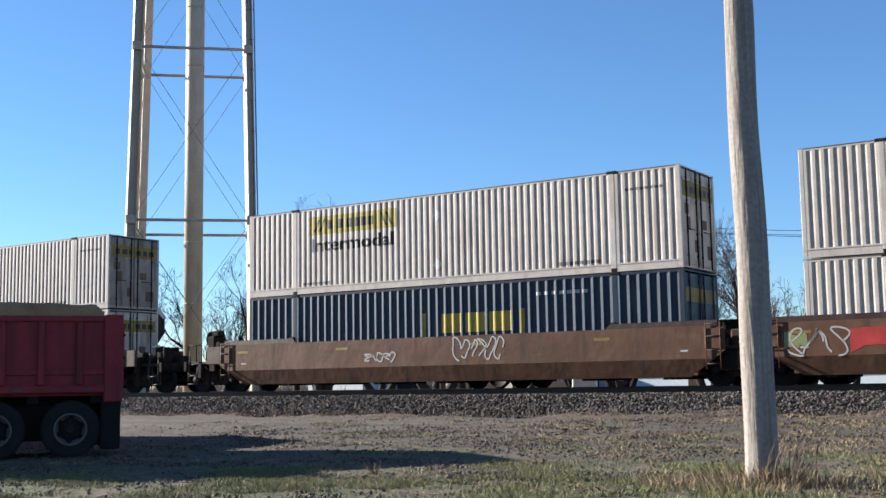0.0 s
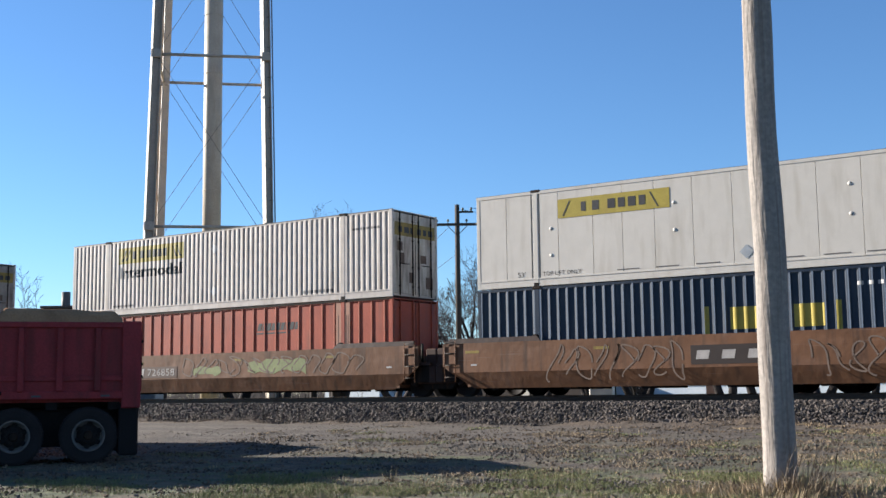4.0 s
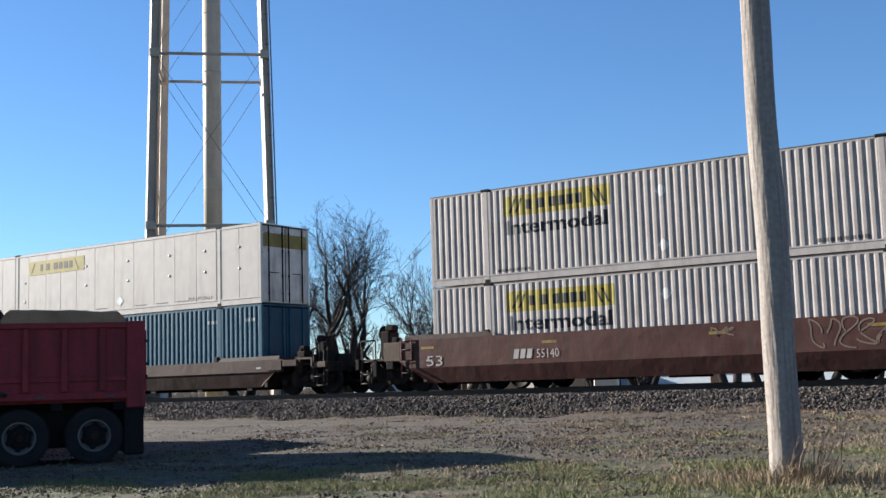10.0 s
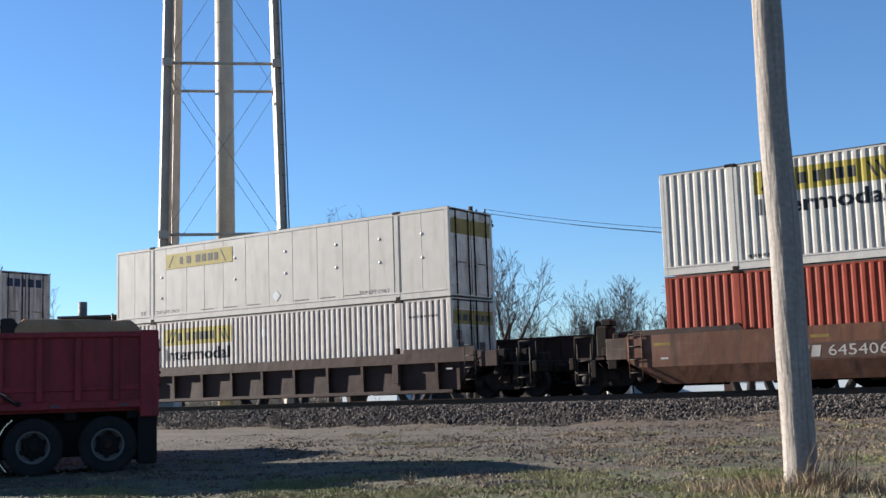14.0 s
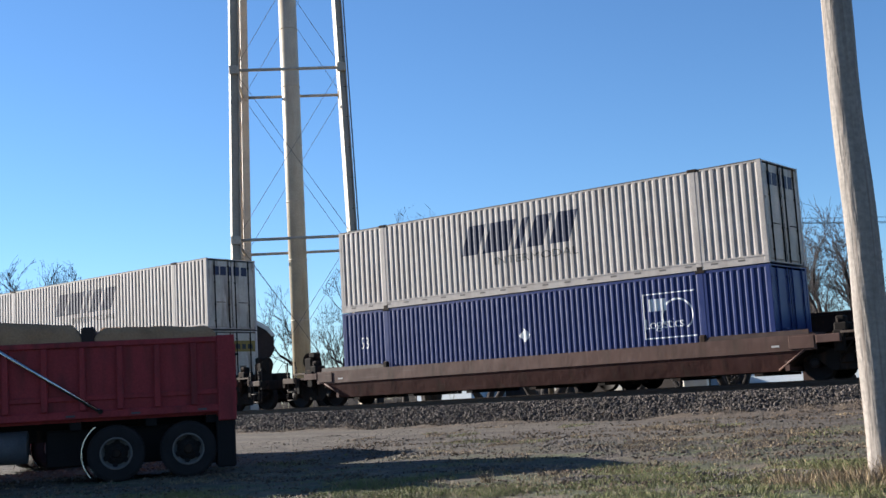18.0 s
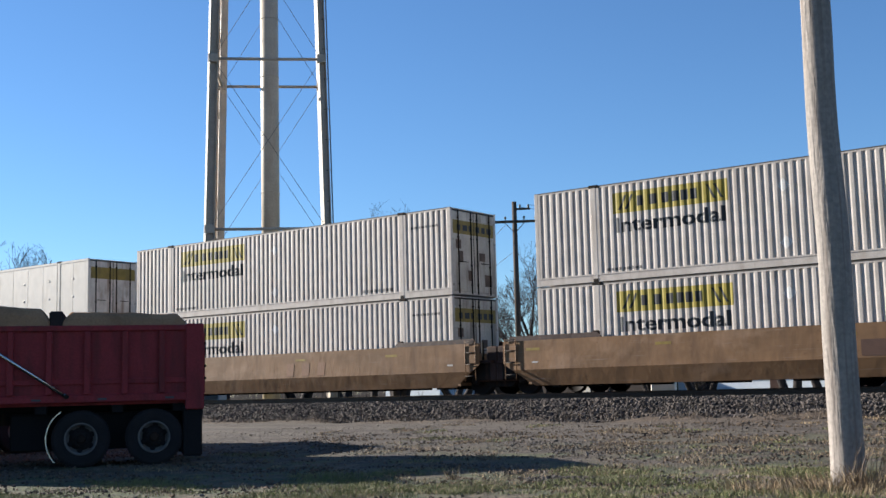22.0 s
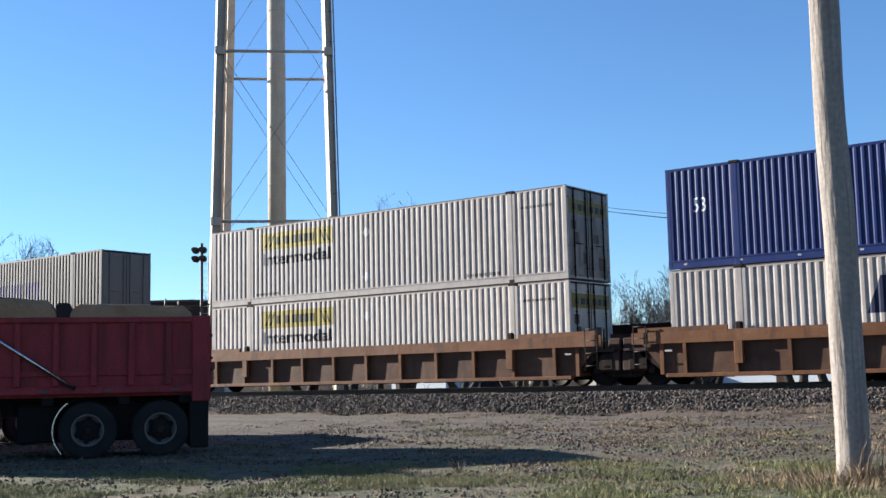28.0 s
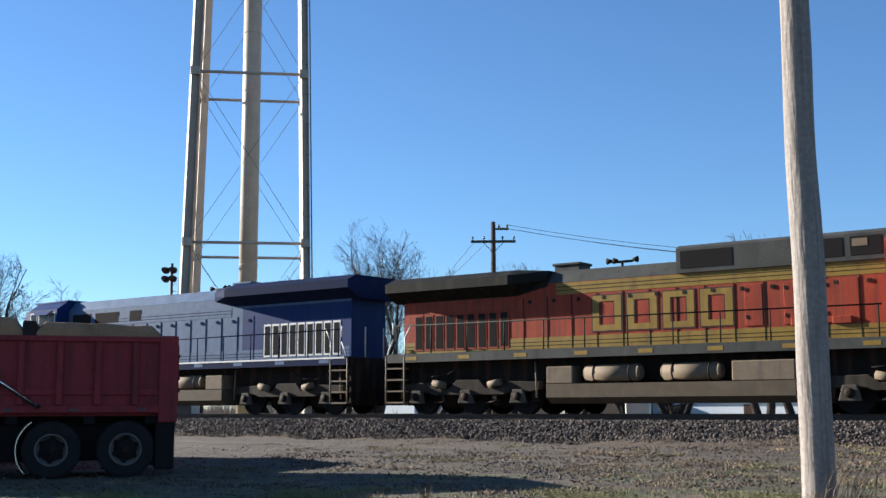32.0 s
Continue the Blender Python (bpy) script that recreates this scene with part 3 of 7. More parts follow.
            for d in (-0.2, 0.15, 0.22):
                part("slot", boxes((x + d - 0.012, x + d + 0.012, min(s * CW - s * 0.005, s * CW - s * 0.001), max(s * CW - s * 0.005, s * CW - s * 0.001), 0.5, CH - 0.5)), SOOT_MAT, pp)
        part("dark_top_edge", boxes((-CL, CL, min(s * CW, s * CW + s * 0.006), max(s * CW, s * CW + s * 0.006), CH - 0.06, CH + 0.003)), dark_steel, r)
    container_frame(r, orange, orange, orange)
    paint(r, "logo_bar", blocks(2.05, 4.0, 2.02, 2.28, 9, 0.2, 0.08), ink, "black slanted bars of a name", flat=True, lift=-0.026)
    paint(r, "logo_line", shapes([rect(2.0, 3.6, 1.9, 1.95)]), ink, "thin black line", flat=True, lift=-0.026)
    paint(r, "placard", shapes([[(-7.05, 1.55), (-6.8, 1.3), (-6.55, 1.55), (-6.8, 1.8)]]), SOOT_MAT, "dark diamond placard holder", flat=True, lift=-0.026)
    KIND["orange"] = [r, False]


SOOT_MAT = material("dark faded lettering", (0.12, 0.05, 0.035), 0.6)
build_containers()


def container(key, label=""):
    root, used = KIND[key]
    if not used:
        KIND[key][1] = True
        return root
    c = copy_thing(root, pose(0, 0, 0))
    return tagged(c, label=label) if label else c


# ---- well cars ----
RAIL_Z, TRACK_Y = 1.05, 31.765


def car_paint(name, color, grime=(0.045, 0.026, 0.018), amount=0.85):
    """Weathered car paint: faded fields, vertical run-off, rusty spots, horizontal scrapes, shallow dents."""
    mat = bpy.data.materials.new(name)
    mat.use_nodes = True
    n, link = mat.node_tree.nodes, mat.node_tree.links.new
    bsdf = n["Principled BSDF"]
    co, info = n.new("ShaderNodeTexCoord"), n.new("ShaderNodeObjectInfo")
    off = n.new("ShaderNodeVectorMath")
    off.operation = "MULTIPLY_ADD"
    off.inputs[0].default_value = (37.0, 11.0, 5.0)
    link(info.outputs["Random"], off.inputs[1])
    link(co.outputs["Object"], off.inputs[2])

    def tex(sx, sz, detail, rough=0.55):
        mp, t = n.new("ShaderNodeMapping"), n.new("ShaderNodeTexNoise")
        mp.inputs["Scale"].default_value = (sx, sx, sz)
        link(off.outputs[0], mp.inputs[0])
        link(mp.outputs[0], t.inputs["Vector"])
        t.inputs["Scale"].default_value, t.inputs["Detail"].default_value, t.inputs["Roughness"].default_value = 1.0, detail, rough
        return t.outputs["Fac"]

    def blend(v, lo, hi, amt, below, colour):
        mr, mx = n.new("ShaderNodeMapRange"), n.new("ShaderNodeMix")
        mr.inputs["From Min"].default_value, mr.inputs["From Max"].default_value, mr.inputs["To Max"].default_value = lo, hi, amt
        link(v, mr.inputs[0])
        mx.data_type = "RGBA"
        link(mr.outputs[0], mx.inputs[0])
        link(below, mx.inputs[6])
        mx.inputs[7].default_value = (*colour, 1)
        return mx.outputs[2]

    c = Vector(color)
    base = n.new("ShaderNodeRGB")
    base.outputs[0].default_value = (*c, 1)
    grey = (c.x + c.y + c.z) / 3
    col = blend(tex(0.35, 0.9, 5), 0.42, 0.68, 0.8, base.outputs[0], c * 0.62)
    col = blend(tex(0.9, 1.6, 6), 0.52, 0.72, 0.6, col, c * 1.1 + Vector((grey, grey, grey)) * 0.38)
    col = blend(tex(3.2, 0.28, 5), 0.52, 0.74, amount, col, grime)
    col = blend(tex(5.0, 5.0, 7, 0.7), 0.6, 0.72, 0.8, col, (0.085, 0.036, 0.018))
    col = blend(tex(0.7, 22.0, 4), 0.64, 0.74, 0.5, col, c * 0.6 + Vector((grey, grey, grey)) * 1.1)
    link(col, bsdf.inputs["Base Color"])
    bsdf.inputs["Roughness"].default_value, bsdf.inputs["Specular IOR Level"].default_value = 0.66, 0.2
    bp = n.new("ShaderNodeBump")
    bp.inputs["Strength"].default_value, bp.inputs["Distance"].default_value = 0.5, 0.05
    link(tex(1.3, 1.3, 3), bp.inputs["Height"])
    link(bp.outputs[0], bsdf.inputs["Normal"])
    MATS[name] = mat
    return mat


rust_orange = car_paint("rusty orange-brown paint", (0.150, 0.068, 0.033))
red_brown = car_paint("oxide red-brown paint", (0.066, 0.024, 0.0185))
oxide = car_paint("faded oxide red paint", (0.122, 0.053, 0.031))
lip_brown = car_paint("scraped dark red-brown lip paint", (0.030, 0.0135, 0.0105))
dark_brown = car_paint("dark brown paint", (0.044, 0.022, 0.0165))
mid_brown = car_paint("mid brown paint", (0.105, 0.049, 0.028))
tan = car_paint("faded tan-yellow paint", (0.192, 0.107, 0.053), (0.09, 0.048, 0.028), 0.6)
taupe = car_paint("taupe brown paint", (0.165, 0.103, 0.066))
plum_brown = car_paint("plum-brown paint", (0.085, 0.044, 0.034))
rib_brown = car_paint("faded ochre-brown paint", (0.150, 0.062, 0.026))
end_grey = car_paint("dusty grey-brown end plate paint", (0.10, 0.068, 0.05))
web_brown = car_paint("dull rust-brown web paint", (0.085, 0.040, 0.022))
wheel_steel = material("wheel steel", (0.022, 0.018, 0.017), 0.65, metal=0.0, spec=0.1, vary=0.3)


def wheelset(parent, x, r=0.46):
    bm = bmesh.new()
    tube(bm, (x, -1.05, r), (x, 1.05, r), 0.085, n=10)
    for s in (-1, 1):
        w = lathe([(0.12, -0.02), (0.2, 0.05), (r - 0.07, 0.04), (r - 0.05, 0.07), (r, 0.07), (r, -0.05), (r + 0.03, -0.06), (r + 0.03, -0.09), (r - 0.06, -0.09), (r - 0.07, -0.02)], 28, "y")
        bmesh.ops.transform(w, matrix=pose(x, s * 0.76, r) @ Matrix.Diagonal((1, -s if s > 0 else 1, 1, 1)) if s > 0 else pose(x, s * 0.76, r, 0, 0, 180), verts=w.verts)
        me = bpy.data.meshes.new("wheel")
        w.to_mesh(me)
        w.free()
        bm.from_mesh(me)
        bpy.data.meshes.remove(me)
    bmesh.ops.recalc_face_normals(bm, faces=bm.faces)
    return part("wheelset", bm, wheel_steel, parent)


def bogie(parent, x):
    """A two-axle truck: cast side frames, bolster, springs, wheelsets."""
    ol = [(-1.2, 0.52), (-1.2, 0.66), (-0.75, 0.70), (-0.45, 0.84), (0.45, 0.84), (0.75, 0.70), (1.2, 0.66), (1.2, 0.52), (1.02, 0.46), (0.76, 0.50), (0.48, 0.24), (-0.48, 0.24), (-0.76, 0.50), (-1.02, 0.46)]
    b = part("bogie", prism([(x + a, z) for a, z in ol], -1.08, -0.94, 0.015), dark_steel, parent, "dark cast steel bogie")
    part("side_frame", prism([(x + a, z) for a, z in ol], 0.94, 1.08, 0.015), dark_steel, b)
    part("bolster", boxes((x - 0.2, x + 0.2, -1.15, 1.15, 0.42, 0.68), bevel=0.03), dark_steel, b)
    for s in (-1, 1):
        for k in (-0.24, 0.0, 0.24):
            part("spring", bars([((x + k, s * 1.0, 0.26), (x + k, s * 1.0, 0.5))], 0.09, 8), dark_steel, b)
        for d in (-0.89, 0.89):
            cap = lathe([(0.13, 0.0), (0.13, 0.1), (0.08, 0.13), (0.01, 0.135)], 12, "y")
            bmesh.ops.transform(cap, matrix=pose(x + d, s * 1.08, 0.46, 0, 0, 0 if s > 0 else 180), verts=cap.verts)
            part("bearing_cap", cap, wheel_steel, b)
    for d in (-0.89, 0.89):
        wheelset(b, x + d)
    return b


def sill_plate(outline, y_out, y_in):
    """A side plate from (x, z, y) points, with an inner skin 6 cm behind."""
    bm = bmesh.new()
    a = [bm.verts.new((x, y, z)) for x, z, y in outline]
    s = 1 if y_out > 0 else -1
    b = [bm.verts.new((x, y - s * 0.06, z)) for x, z, y in outline]
    n = len(a)
    bm.faces.new(a)
    bm.faces.new(b[::-1])
    for k in range(n):
        bm.faces.new((a[k], a[(k + 1) % n], b[(k + 1) % n], b[k]))
    bmesh.ops.recalc_face_normals(bm, faces=bm.faces)
    return bm


def ragged(x0, x1, z0, z1, seed):
    """A sprayed patch with an uneven, slanting edge."""
    rnd = random.Random(seed)
    n = 9
    top = [(x0 + (x1 - x0) * k / n + rnd.uniform(-0.03, 0.03) * (x1 - x0) / 1.5, z1 - rnd.uniform(0.0, 0.3) * (z1 - z0)) for k in range(n + 1)]
    low = [(x0 + (x1 - x0) * k / n + rnd.uniform(-0.03, 0.03) * (x1 - x0) / 1.5, z0 + rnd.uniform(0.0, 0.35) * (z1 - z0)) for k in range(n + 1)]
    return low + top[::-1]


def sheet(pts, way, lift):
    """A thin plate through four points, lifted off the skin behind it."""
    bm = bmesh.new()
    w = Vector(way).normalized()
    a = [bm.verts.new(Vector(p) + w * lift) for p in pts]
    b = [bm.verts.new(Vector(p) - w * 0.01) for p in pts]
    bm.faces.new(a)
    bm.faces.new(b[::-1])
    for k in range(4):
        bm.faces.new((a[k], b[k], b[(k + 1) % 4], a[(k + 1) % 4]))
    bmesh.ops.recalc_face_normals(bm, faces=bm.faces)
    return bm


def scribble(x0, x1, z0, z1, seed, width=0.035, loops=5):
    """Loose looping strokes of spray paint, unreadable: one flat strip each."""
    rnd = random.Random(seed)
    strokes = []
    w = (x1 - x0) / loops
    for k in range(loops):
        cx, cz = x0 + (k + 0.5) * w, (z0 + z1) / 2
        ph, rx, rz = rnd.uniform(0, 6), w * rnd.uniform(0.35, 0.6), (z1 - z0) * rnd.uniform(0.32, 0.5)
        m = rnd.choice((1, 1, 2))
        pts = [Vector((cx + rx * math.cos(m * a + ph) + 0.1 * w * math.sin(3 * a), 0, cz + rz * math.sin(a))) for a in np.linspace(0, rnd.uniform(4, 6.2), 24)]
        bm = bmesh.new()
        rows = []
        for i, p in enumerate(pts):
            d = (pts[min(i + 1, 23)] - pts[max(i - 1, 0)]).normalized()
            n = Vector((-d.z, 0, d.x)) * width / 2
            rows.append((bm.verts.new(p - n), bm.verts.new(p + n)))
        for (a0, b0), (a1, b1) in zip(rows, rows[1:]):
            bm.faces.new((a0, a1, b1, b0))
        strokes.append(bm)
    return strokes


def lay(bm, y):
    for v in bm.verts:
        v.co.y = y
    return bm


def mark(root, name, bm, mat, label, y):
    return part(name, lay(bm, y), mat, root, label)


def ladder_up(root, s, mat):
    """The ladder at a car's end, on the side seen."""
    lad = part("ladder", bars([((s * 8.75, -1.6, 0.45), (s * 8.75, -1.6, 1.72)), ((s * 9.15, -1.6, 0.45), (s * 9.15, -1.6, 1.72))], 0.014), mat, root)
    for z in (0.6, 0.97, 1.34, 1.68):
        part("rung", bars([((s * 8.75, -1.6, z), (s * 9.15, -1.6, z))], 0.014), dull_bar, lad)


def well_car(style, paint_mat, label, left_coupled, right_coupled, bogie_left=True, bogie_right=True, accents=()):
    root = thing("well_car", label, "rail car", "well cars of the train")
    half = 9.25
    for s in (-1, 1):
        if style == "tall":
            yo, top, crease, bot = 1.56, 1.63, 0.74, 0.25
            up = [(-half, top, yo), (half, top, yo), (half, 0.95, yo), (8.95, crease, yo), (-8.95, crease, yo), (-half, 0.95, yo)]
            lo = [(-8.95, crease, yo), (8.95, crease, yo), (8.2, bot, yo - 0.18), (-8.2, bot, yo - 0.18)]
            p = part("side_sill", sill_plate([(x, z, s * y) for x, z, y in up], s * yo, 0), paint_mat, root)
            part("lower_sill", sill_plate([(x, z, s * y) for x, z, y in lo], s * yo, 0), paint_mat, p)
            for a, b in ((-9.05, -5.75), (5.75, 9.05)):
                part("guide_lip", sill_plate([(a, top, s * (yo - 0.02)), (b, top, s * (yo - 0.02)), (b - (0.15 if b < 0 else 0), top + 0.15, s * (yo - 0.05)), (a + (0.15 if a > 0 else 0), top + 0.15, s * (yo - 0.05))], s, 0), lip_brown, p)
            part("top_chord", boxes((-half, half, min(s * 1.40, s * 1.5), max(s * 1.40, s * 1.5), top - 0.12, top - 0.004)), paint_mat, p)
            for x in (-half + 0.05, half - 0.55):
                part("end_plate", boxes((x, x + 0.5, min(s * yo, s * (yo + 0.025)), max(s * yo, s * (yo + 0.025)), 1.0, 1.55), bevel=0.01), paint_mat, p)
        elif style == "low":
            yo, top, crease, bot = 1.52, 1.24, 0.82, 0.30
            up = [(-half, top, yo), (half, top, yo), (half, crease, yo), (-half, crease, yo)]
            lo = [(-8.9, crease - 0.004, yo - 0.02), (8.9, crease - 0.004, yo - 0.02), (8.1, bot, yo - 0.19), (-8.1, bot, yo - 0.19)]
            p = part("side_sill", sill_plate([(x, z, s * y) for x, z, y in up], s * yo, 0), paint_mat, root)
            # a darker paint here also carries the shade of the inward slant
            part("lower_sill", sill_plate([(x, z, s * y) for x, z, y in lo], s * yo, 0), dark_brown if paint_mat in (red_brown, dark_brown) else red_brown if paint_mat is plum_brown else mid_brown, p, "grimy lower sill, darkened for shade")
            for a, b in ((-9.05, -5.85), (5.85, 9.05)):
                part("guide_lip", sill_plate([(a, top, s * (yo - 0.03)), (b, top, s * (yo - 0.03)), (b - (0.35 if b < 0 else 0), top + 0.13, s * (yo - 0.06)), (a + (0.35 if a > 0 else 0), top + 0.13, s * (yo - 0.06))], s, 0), lip_brown, p)
            for x0, x1 in ((-8.9, -8.1), (8.9, 8.1)):
                part("gusset", bars([((x0, s * (yo - 0.01), crease), (x1, s * (yo - 0.17), bot + 0.02))], 0.035), paint_mat, p)
            for x in (-half + 0.05, half - 0.75):
                part("end_plate", boxes((x, x + 0.7, min(s * yo, s * (yo + 0.025)), max(s * yo, s * (yo + 0.025)), 0.86, 1.2), bevel=0.01), paint_mat, p)
        else:
            yo, top, bot = 1.53, 1.50, 0.26
            p = part("top_chord", sill_plate([(-half, top, s * yo), (half, top, s * yo), (half, 1.17, s * yo), (-half, 1.17, s * yo)], s, 0), paint_mat, root)
            # on ochre-brown cars the web is a darker brown than chords and ribs
            part("web_plate", sill_plate([(-9.0, 1.175, s * (yo - 0.16)), (9.0, 1.175, s * (yo - 0.16)), (8.2, bot, s * (yo - 0.16)), (-8.2, bot, s * (yo - 0.16))], s, 0), web_brown if paint_mat is rib_brown else paint_mat, p)
            part("bottom_chord", boxes((-8.2, 8.2, min(s * (yo - 0.2), s * yo), max(s * (yo - 0.2), s * yo), bot - 0.05, bot + 0.06), bevel=0.01), paint_mat, p)
            first = None
            for k in range(11):
                x = -7.6 + k * 1.52
                if first is None:
                    first = part("rib", sill_plate([(-0.05, 1.17, s * (yo - 0.005)), (0.05, 1.17, s * (yo - 0.005)), (0.05, bot + 0.06, s * (yo - 0.03)), (-0.05, bot + 0.06, s * (yo - 0.03))], s, 0), paint_mat, p)
                    part("rib_web", boxes((-0.012, 0.012, min(s * (yo - 0.16), s * (yo - 0.04)), max(s * (yo - 0.16), s * (yo - 0.04)), bot + 0.05, 1.16)), paint_mat, first)
                    first.matrix_basis = pose(x, 0, 0)
                else:
                    o = again(first, x)
                    w = new("rib_web", first.children[0].data)
                    w.parent = o
            for x in (-POST, POST):
                part("post_stay", boxes((x - 0.12, x + 0.12, min(s * (yo - 0.1), s * (yo + 0.03)), max(s * (yo - 0.1), s * (yo + 0.03)), 0.55, 1.16), bevel=0.01), paint_mat, p)
            for a, b in ((-9.05, -6.3), (6.3, 9.05)):
                part("guide_lip", boxes((a, b, min(s * (yo - 0.1), s * (yo - 0.02)), max(s * (yo - 0.1), s * (yo - 0.02)), top, top + 0.13)), paint_mat, p)
        for x in (-POST, POST):
            c = part("container_guide", boxes((x - 0.1, x + 0.1, min(s * 1.34, s * 1.5), max(s * 1.34, s * 1.5), top - 0.1, top + 0.2), bevel=0.04), dark_steel, root)
    part("well_floor", boxes((-8.25, 8.25, -1.2, 1.2, 0.27, 0.335)), dark_steel, root)
    for k in range(7):
        x = -7.5 + 2.5 * k
        part("cross_bearer", boxes((x - 0.12, x + 0.12, -1.34, 1.34, 0.19, 0.268)), dark_steel, root)
    for s, coupled, has in ((-1, left_coupled, bogie_left), (1, right_coupled, bogie_right)):
        X = lambda a, b: (min(s * a, s * b), max(s * a, s * b))
        top = {"tall": 1.63, "low": 1.24, "ribbed": 1.5}[style]
        part("well_end", boxes((*X(8.3, 8.42), -1.42, 1.42, 0.3, 1.35)), paint_mat, root)
        part("end_deck", boxes((*X(8.42, 9.6), -1.4, 1.4, 1.0, 1.08)), dark_brown, root)
        part("slope_plate", prism([(s * 8.42, 0.4), (s * 9.2, 0.98), (s * 8.42, 0.98)], -1.3, 1.3), dark_steel, root)
        reach = 11.25 if coupled else 9.55
        part("center_sill", boxes((*X(8.42, reach), -0.36, 0.36, 0.72, 1.0), bevel=0.02), dark_steel, root)
        if style != "low":
            ladder_up(root, s, dark_steel if style != "tall" else paint_mat)
        if has:
            bogie(root, s * (9.9 if coupled else 9.72))
        if coupled:
            part("end_platform", boxes((*X(9.6, 11.1), -1.25, 1.25, 1.02, 1.09)), dark_brown, root)
            part("end_sill", boxes((*X(11.05, 11.2), -1.4, 1.4, 0.75, 1.1), bevel=0.02), dark_steel, root)
            part("coupler", boxes((*X(11.2, 11.72), -0.12, 0.12, 0.72, 0.92), (*X(11.55, 11.74), -0.2, 0.2, 0.66, 0.98), bevel=0.03), dark_steel, root)
            for y in (-1.3, 1.3):
                part("end_step", bars([((s * 10.6, y, 0.3), (s * 10.6, y, 1.02)), ((s * 11.05, y, 0.3), (s * 11.05, y, 1.02)), ((s * 10.6, y, 0.3), (s * 11.05, y, 0.3)), ((s * 10.6, y, 0.66), (s * 11.05, y, 0.66))], 0.02), dull_bar, root)
            if style == "low":
                part("top_bar", boxes((*X(9.9, 10.55), -1.5, -1.44, 1.2, 1.26)), end_grey, root)
                part("bar_post", boxes((*X(10.5, 10.55), -1.5, -1.44, 0.95, 1.2)), end_grey, root)
                part("step_box", boxes((*X(10.5, 11.12), -1.46, -1.28, 0.9, 1.1), bevel=0.02), end_grey, root, "dusty step box at the car's end")
                part("grab_post", bars([((s * 10.72, -1.3, 1.1), (s * 10.72, -1.3, 1.7)), ((s * 11.08, -1.3, 1.1), (s * 11.08, -1.3, 1.6))], 0.016), dull_bar, root)
            else:
                part("handrail", bars([((s * 10.5, -1.2, 1.08), (s * 10.5, -1.2, 1.7)), ((s * 11.1, -1.2, 1.08), (s * 11.1, -1.2, 1.7)), ((s * 10.5, -1.2, 1.7), (s * 11.1, -1.2, 1.7))], 0.024), dark_steel, root)
            part("end_post", bars([((s * 10.95, 0.6, 1.08), (s * 10.95, 0.6, 1.8))], 0.02), dark_steel, root)
            wheel = lathe([(0.28, -0.02), (0.3, 0.0), (0.28, 0.02), (0.22, 0.0)], 18, "x")
            rise_up = 0.0 if style == "tall" and paint_mat in (red_brown, mid_brown, oxide) else -0.2 if style == "low" else -0.5
            bmesh.ops.transform(wheel, matrix=pose(s * 10.62, -0.55, 1.92 + rise_up), verts=wheel.verts)
            part("brake_wheel", wheel, dark_steel, root)
            part("brake_box", boxes((*X(10.2, 10.58), -0.85, -0.25, 1.09, 2.02 + rise_up), (*X(10.1, 10.45), -0.75, -0.4, 2.0 + rise_up, 2.22 + rise_up), bevel=0.05), dark_steel, root, "dark greasy hand brake housing")
            part("end_stand", boxes((*X(9.62, 9.98), -1.2, -0.7, 1.09, 1.5), (*X(9.66, 9.9), -1.12, -0.8, 1.48, 1.78 + 0.5 * rise_up), bevel=0.04), dark_steel, root)
            part("end_box", boxes((*X(9.25, 9.9), -1.55, -1.42, 0.98, top - 0.04), bevel=0.015), end_grey if style == "tall" else paint_mat, root, "dusty boxed plate at the car's end")
            part("safety_bar", bars([((s * 10.5, -1.34, 0.42), (s * 10.5, -1.34, 1.5)), ((s * 10.95, -1.34, 0.42), (s * 10.95, -1.34, 1.5)), ((s * 10.5, -1.34, 0.6), (s * 10.95, -1.34, 0.6)), ((s * 10.5, -1.34, 1.0), (s * 10.95, -1.34, 1.0))], 0.018), dull_bar, root)
            part("brake_cylinder", boxes((*X(9.9, 10.4), 0.1, 0.9, 1.09, 1.4), bevel=0.05), dark_steel, root)
            part("brake_valve", boxes((*X(10.0, 10.3), -1.1, -0.6, 1.09, 1.38), bevel=0.05), dark_steel, root)
            for q in range(5):
                xx = s * (9.75 + 0.3 * q)
                part("brake_pipe", bars([((xx, -1.22 + 0.1 * (q % 2), 0.55 + 0.1 * (q % 3)), (xx + 0.35 * s, -1.18, 1.0))], 0.028), dark_steel, root)
            part("side_bracket", boxes((*X(9.65, 9.95), -1.38, -1.22, 0.72, 1.3), bevel=0.03), dark_steel, root)
            part("side_bracket", boxes((*X(10.35, 10.5), -1.36, -1.24, 0.5, 1.02), bevel=0.02), dark_steel, root)
            for xx, yy, zz in ((9.75, -1.15, 1.6), (10.2, 0.9, 1.8), (9.6, 0.3, 1.6)):
                part("marker_post", bars([((s * xx, yy, 1.05), (s * xx, yy, zz))], 0.03), dark_steel, root)
            part("air_hose", bars([((s * 11.2, -0.45, 0.7), (s * 11.5, -0.42, 0.4)), ((s * 11.5, -0.42, 0.4), (s * 11.75, -0.4, 0.42))], 0.028), black_gap, root)
        else:
            part("end_cover", boxes((*X(9.0, 9.72), -1.28, 1.28, 0.42, 1.0), (*X(9.3, 9.72), -1.2, 1.2, 0.98, top - 0.1), bevel=0.04), dark_brown, root, "dark brown cover over the shared bogie")
            part("articulation", boxes((*X(9.4, 9.7), -0.5, 0.5, 0.66, 1.04), bevel=0.05), dark_steel, root)
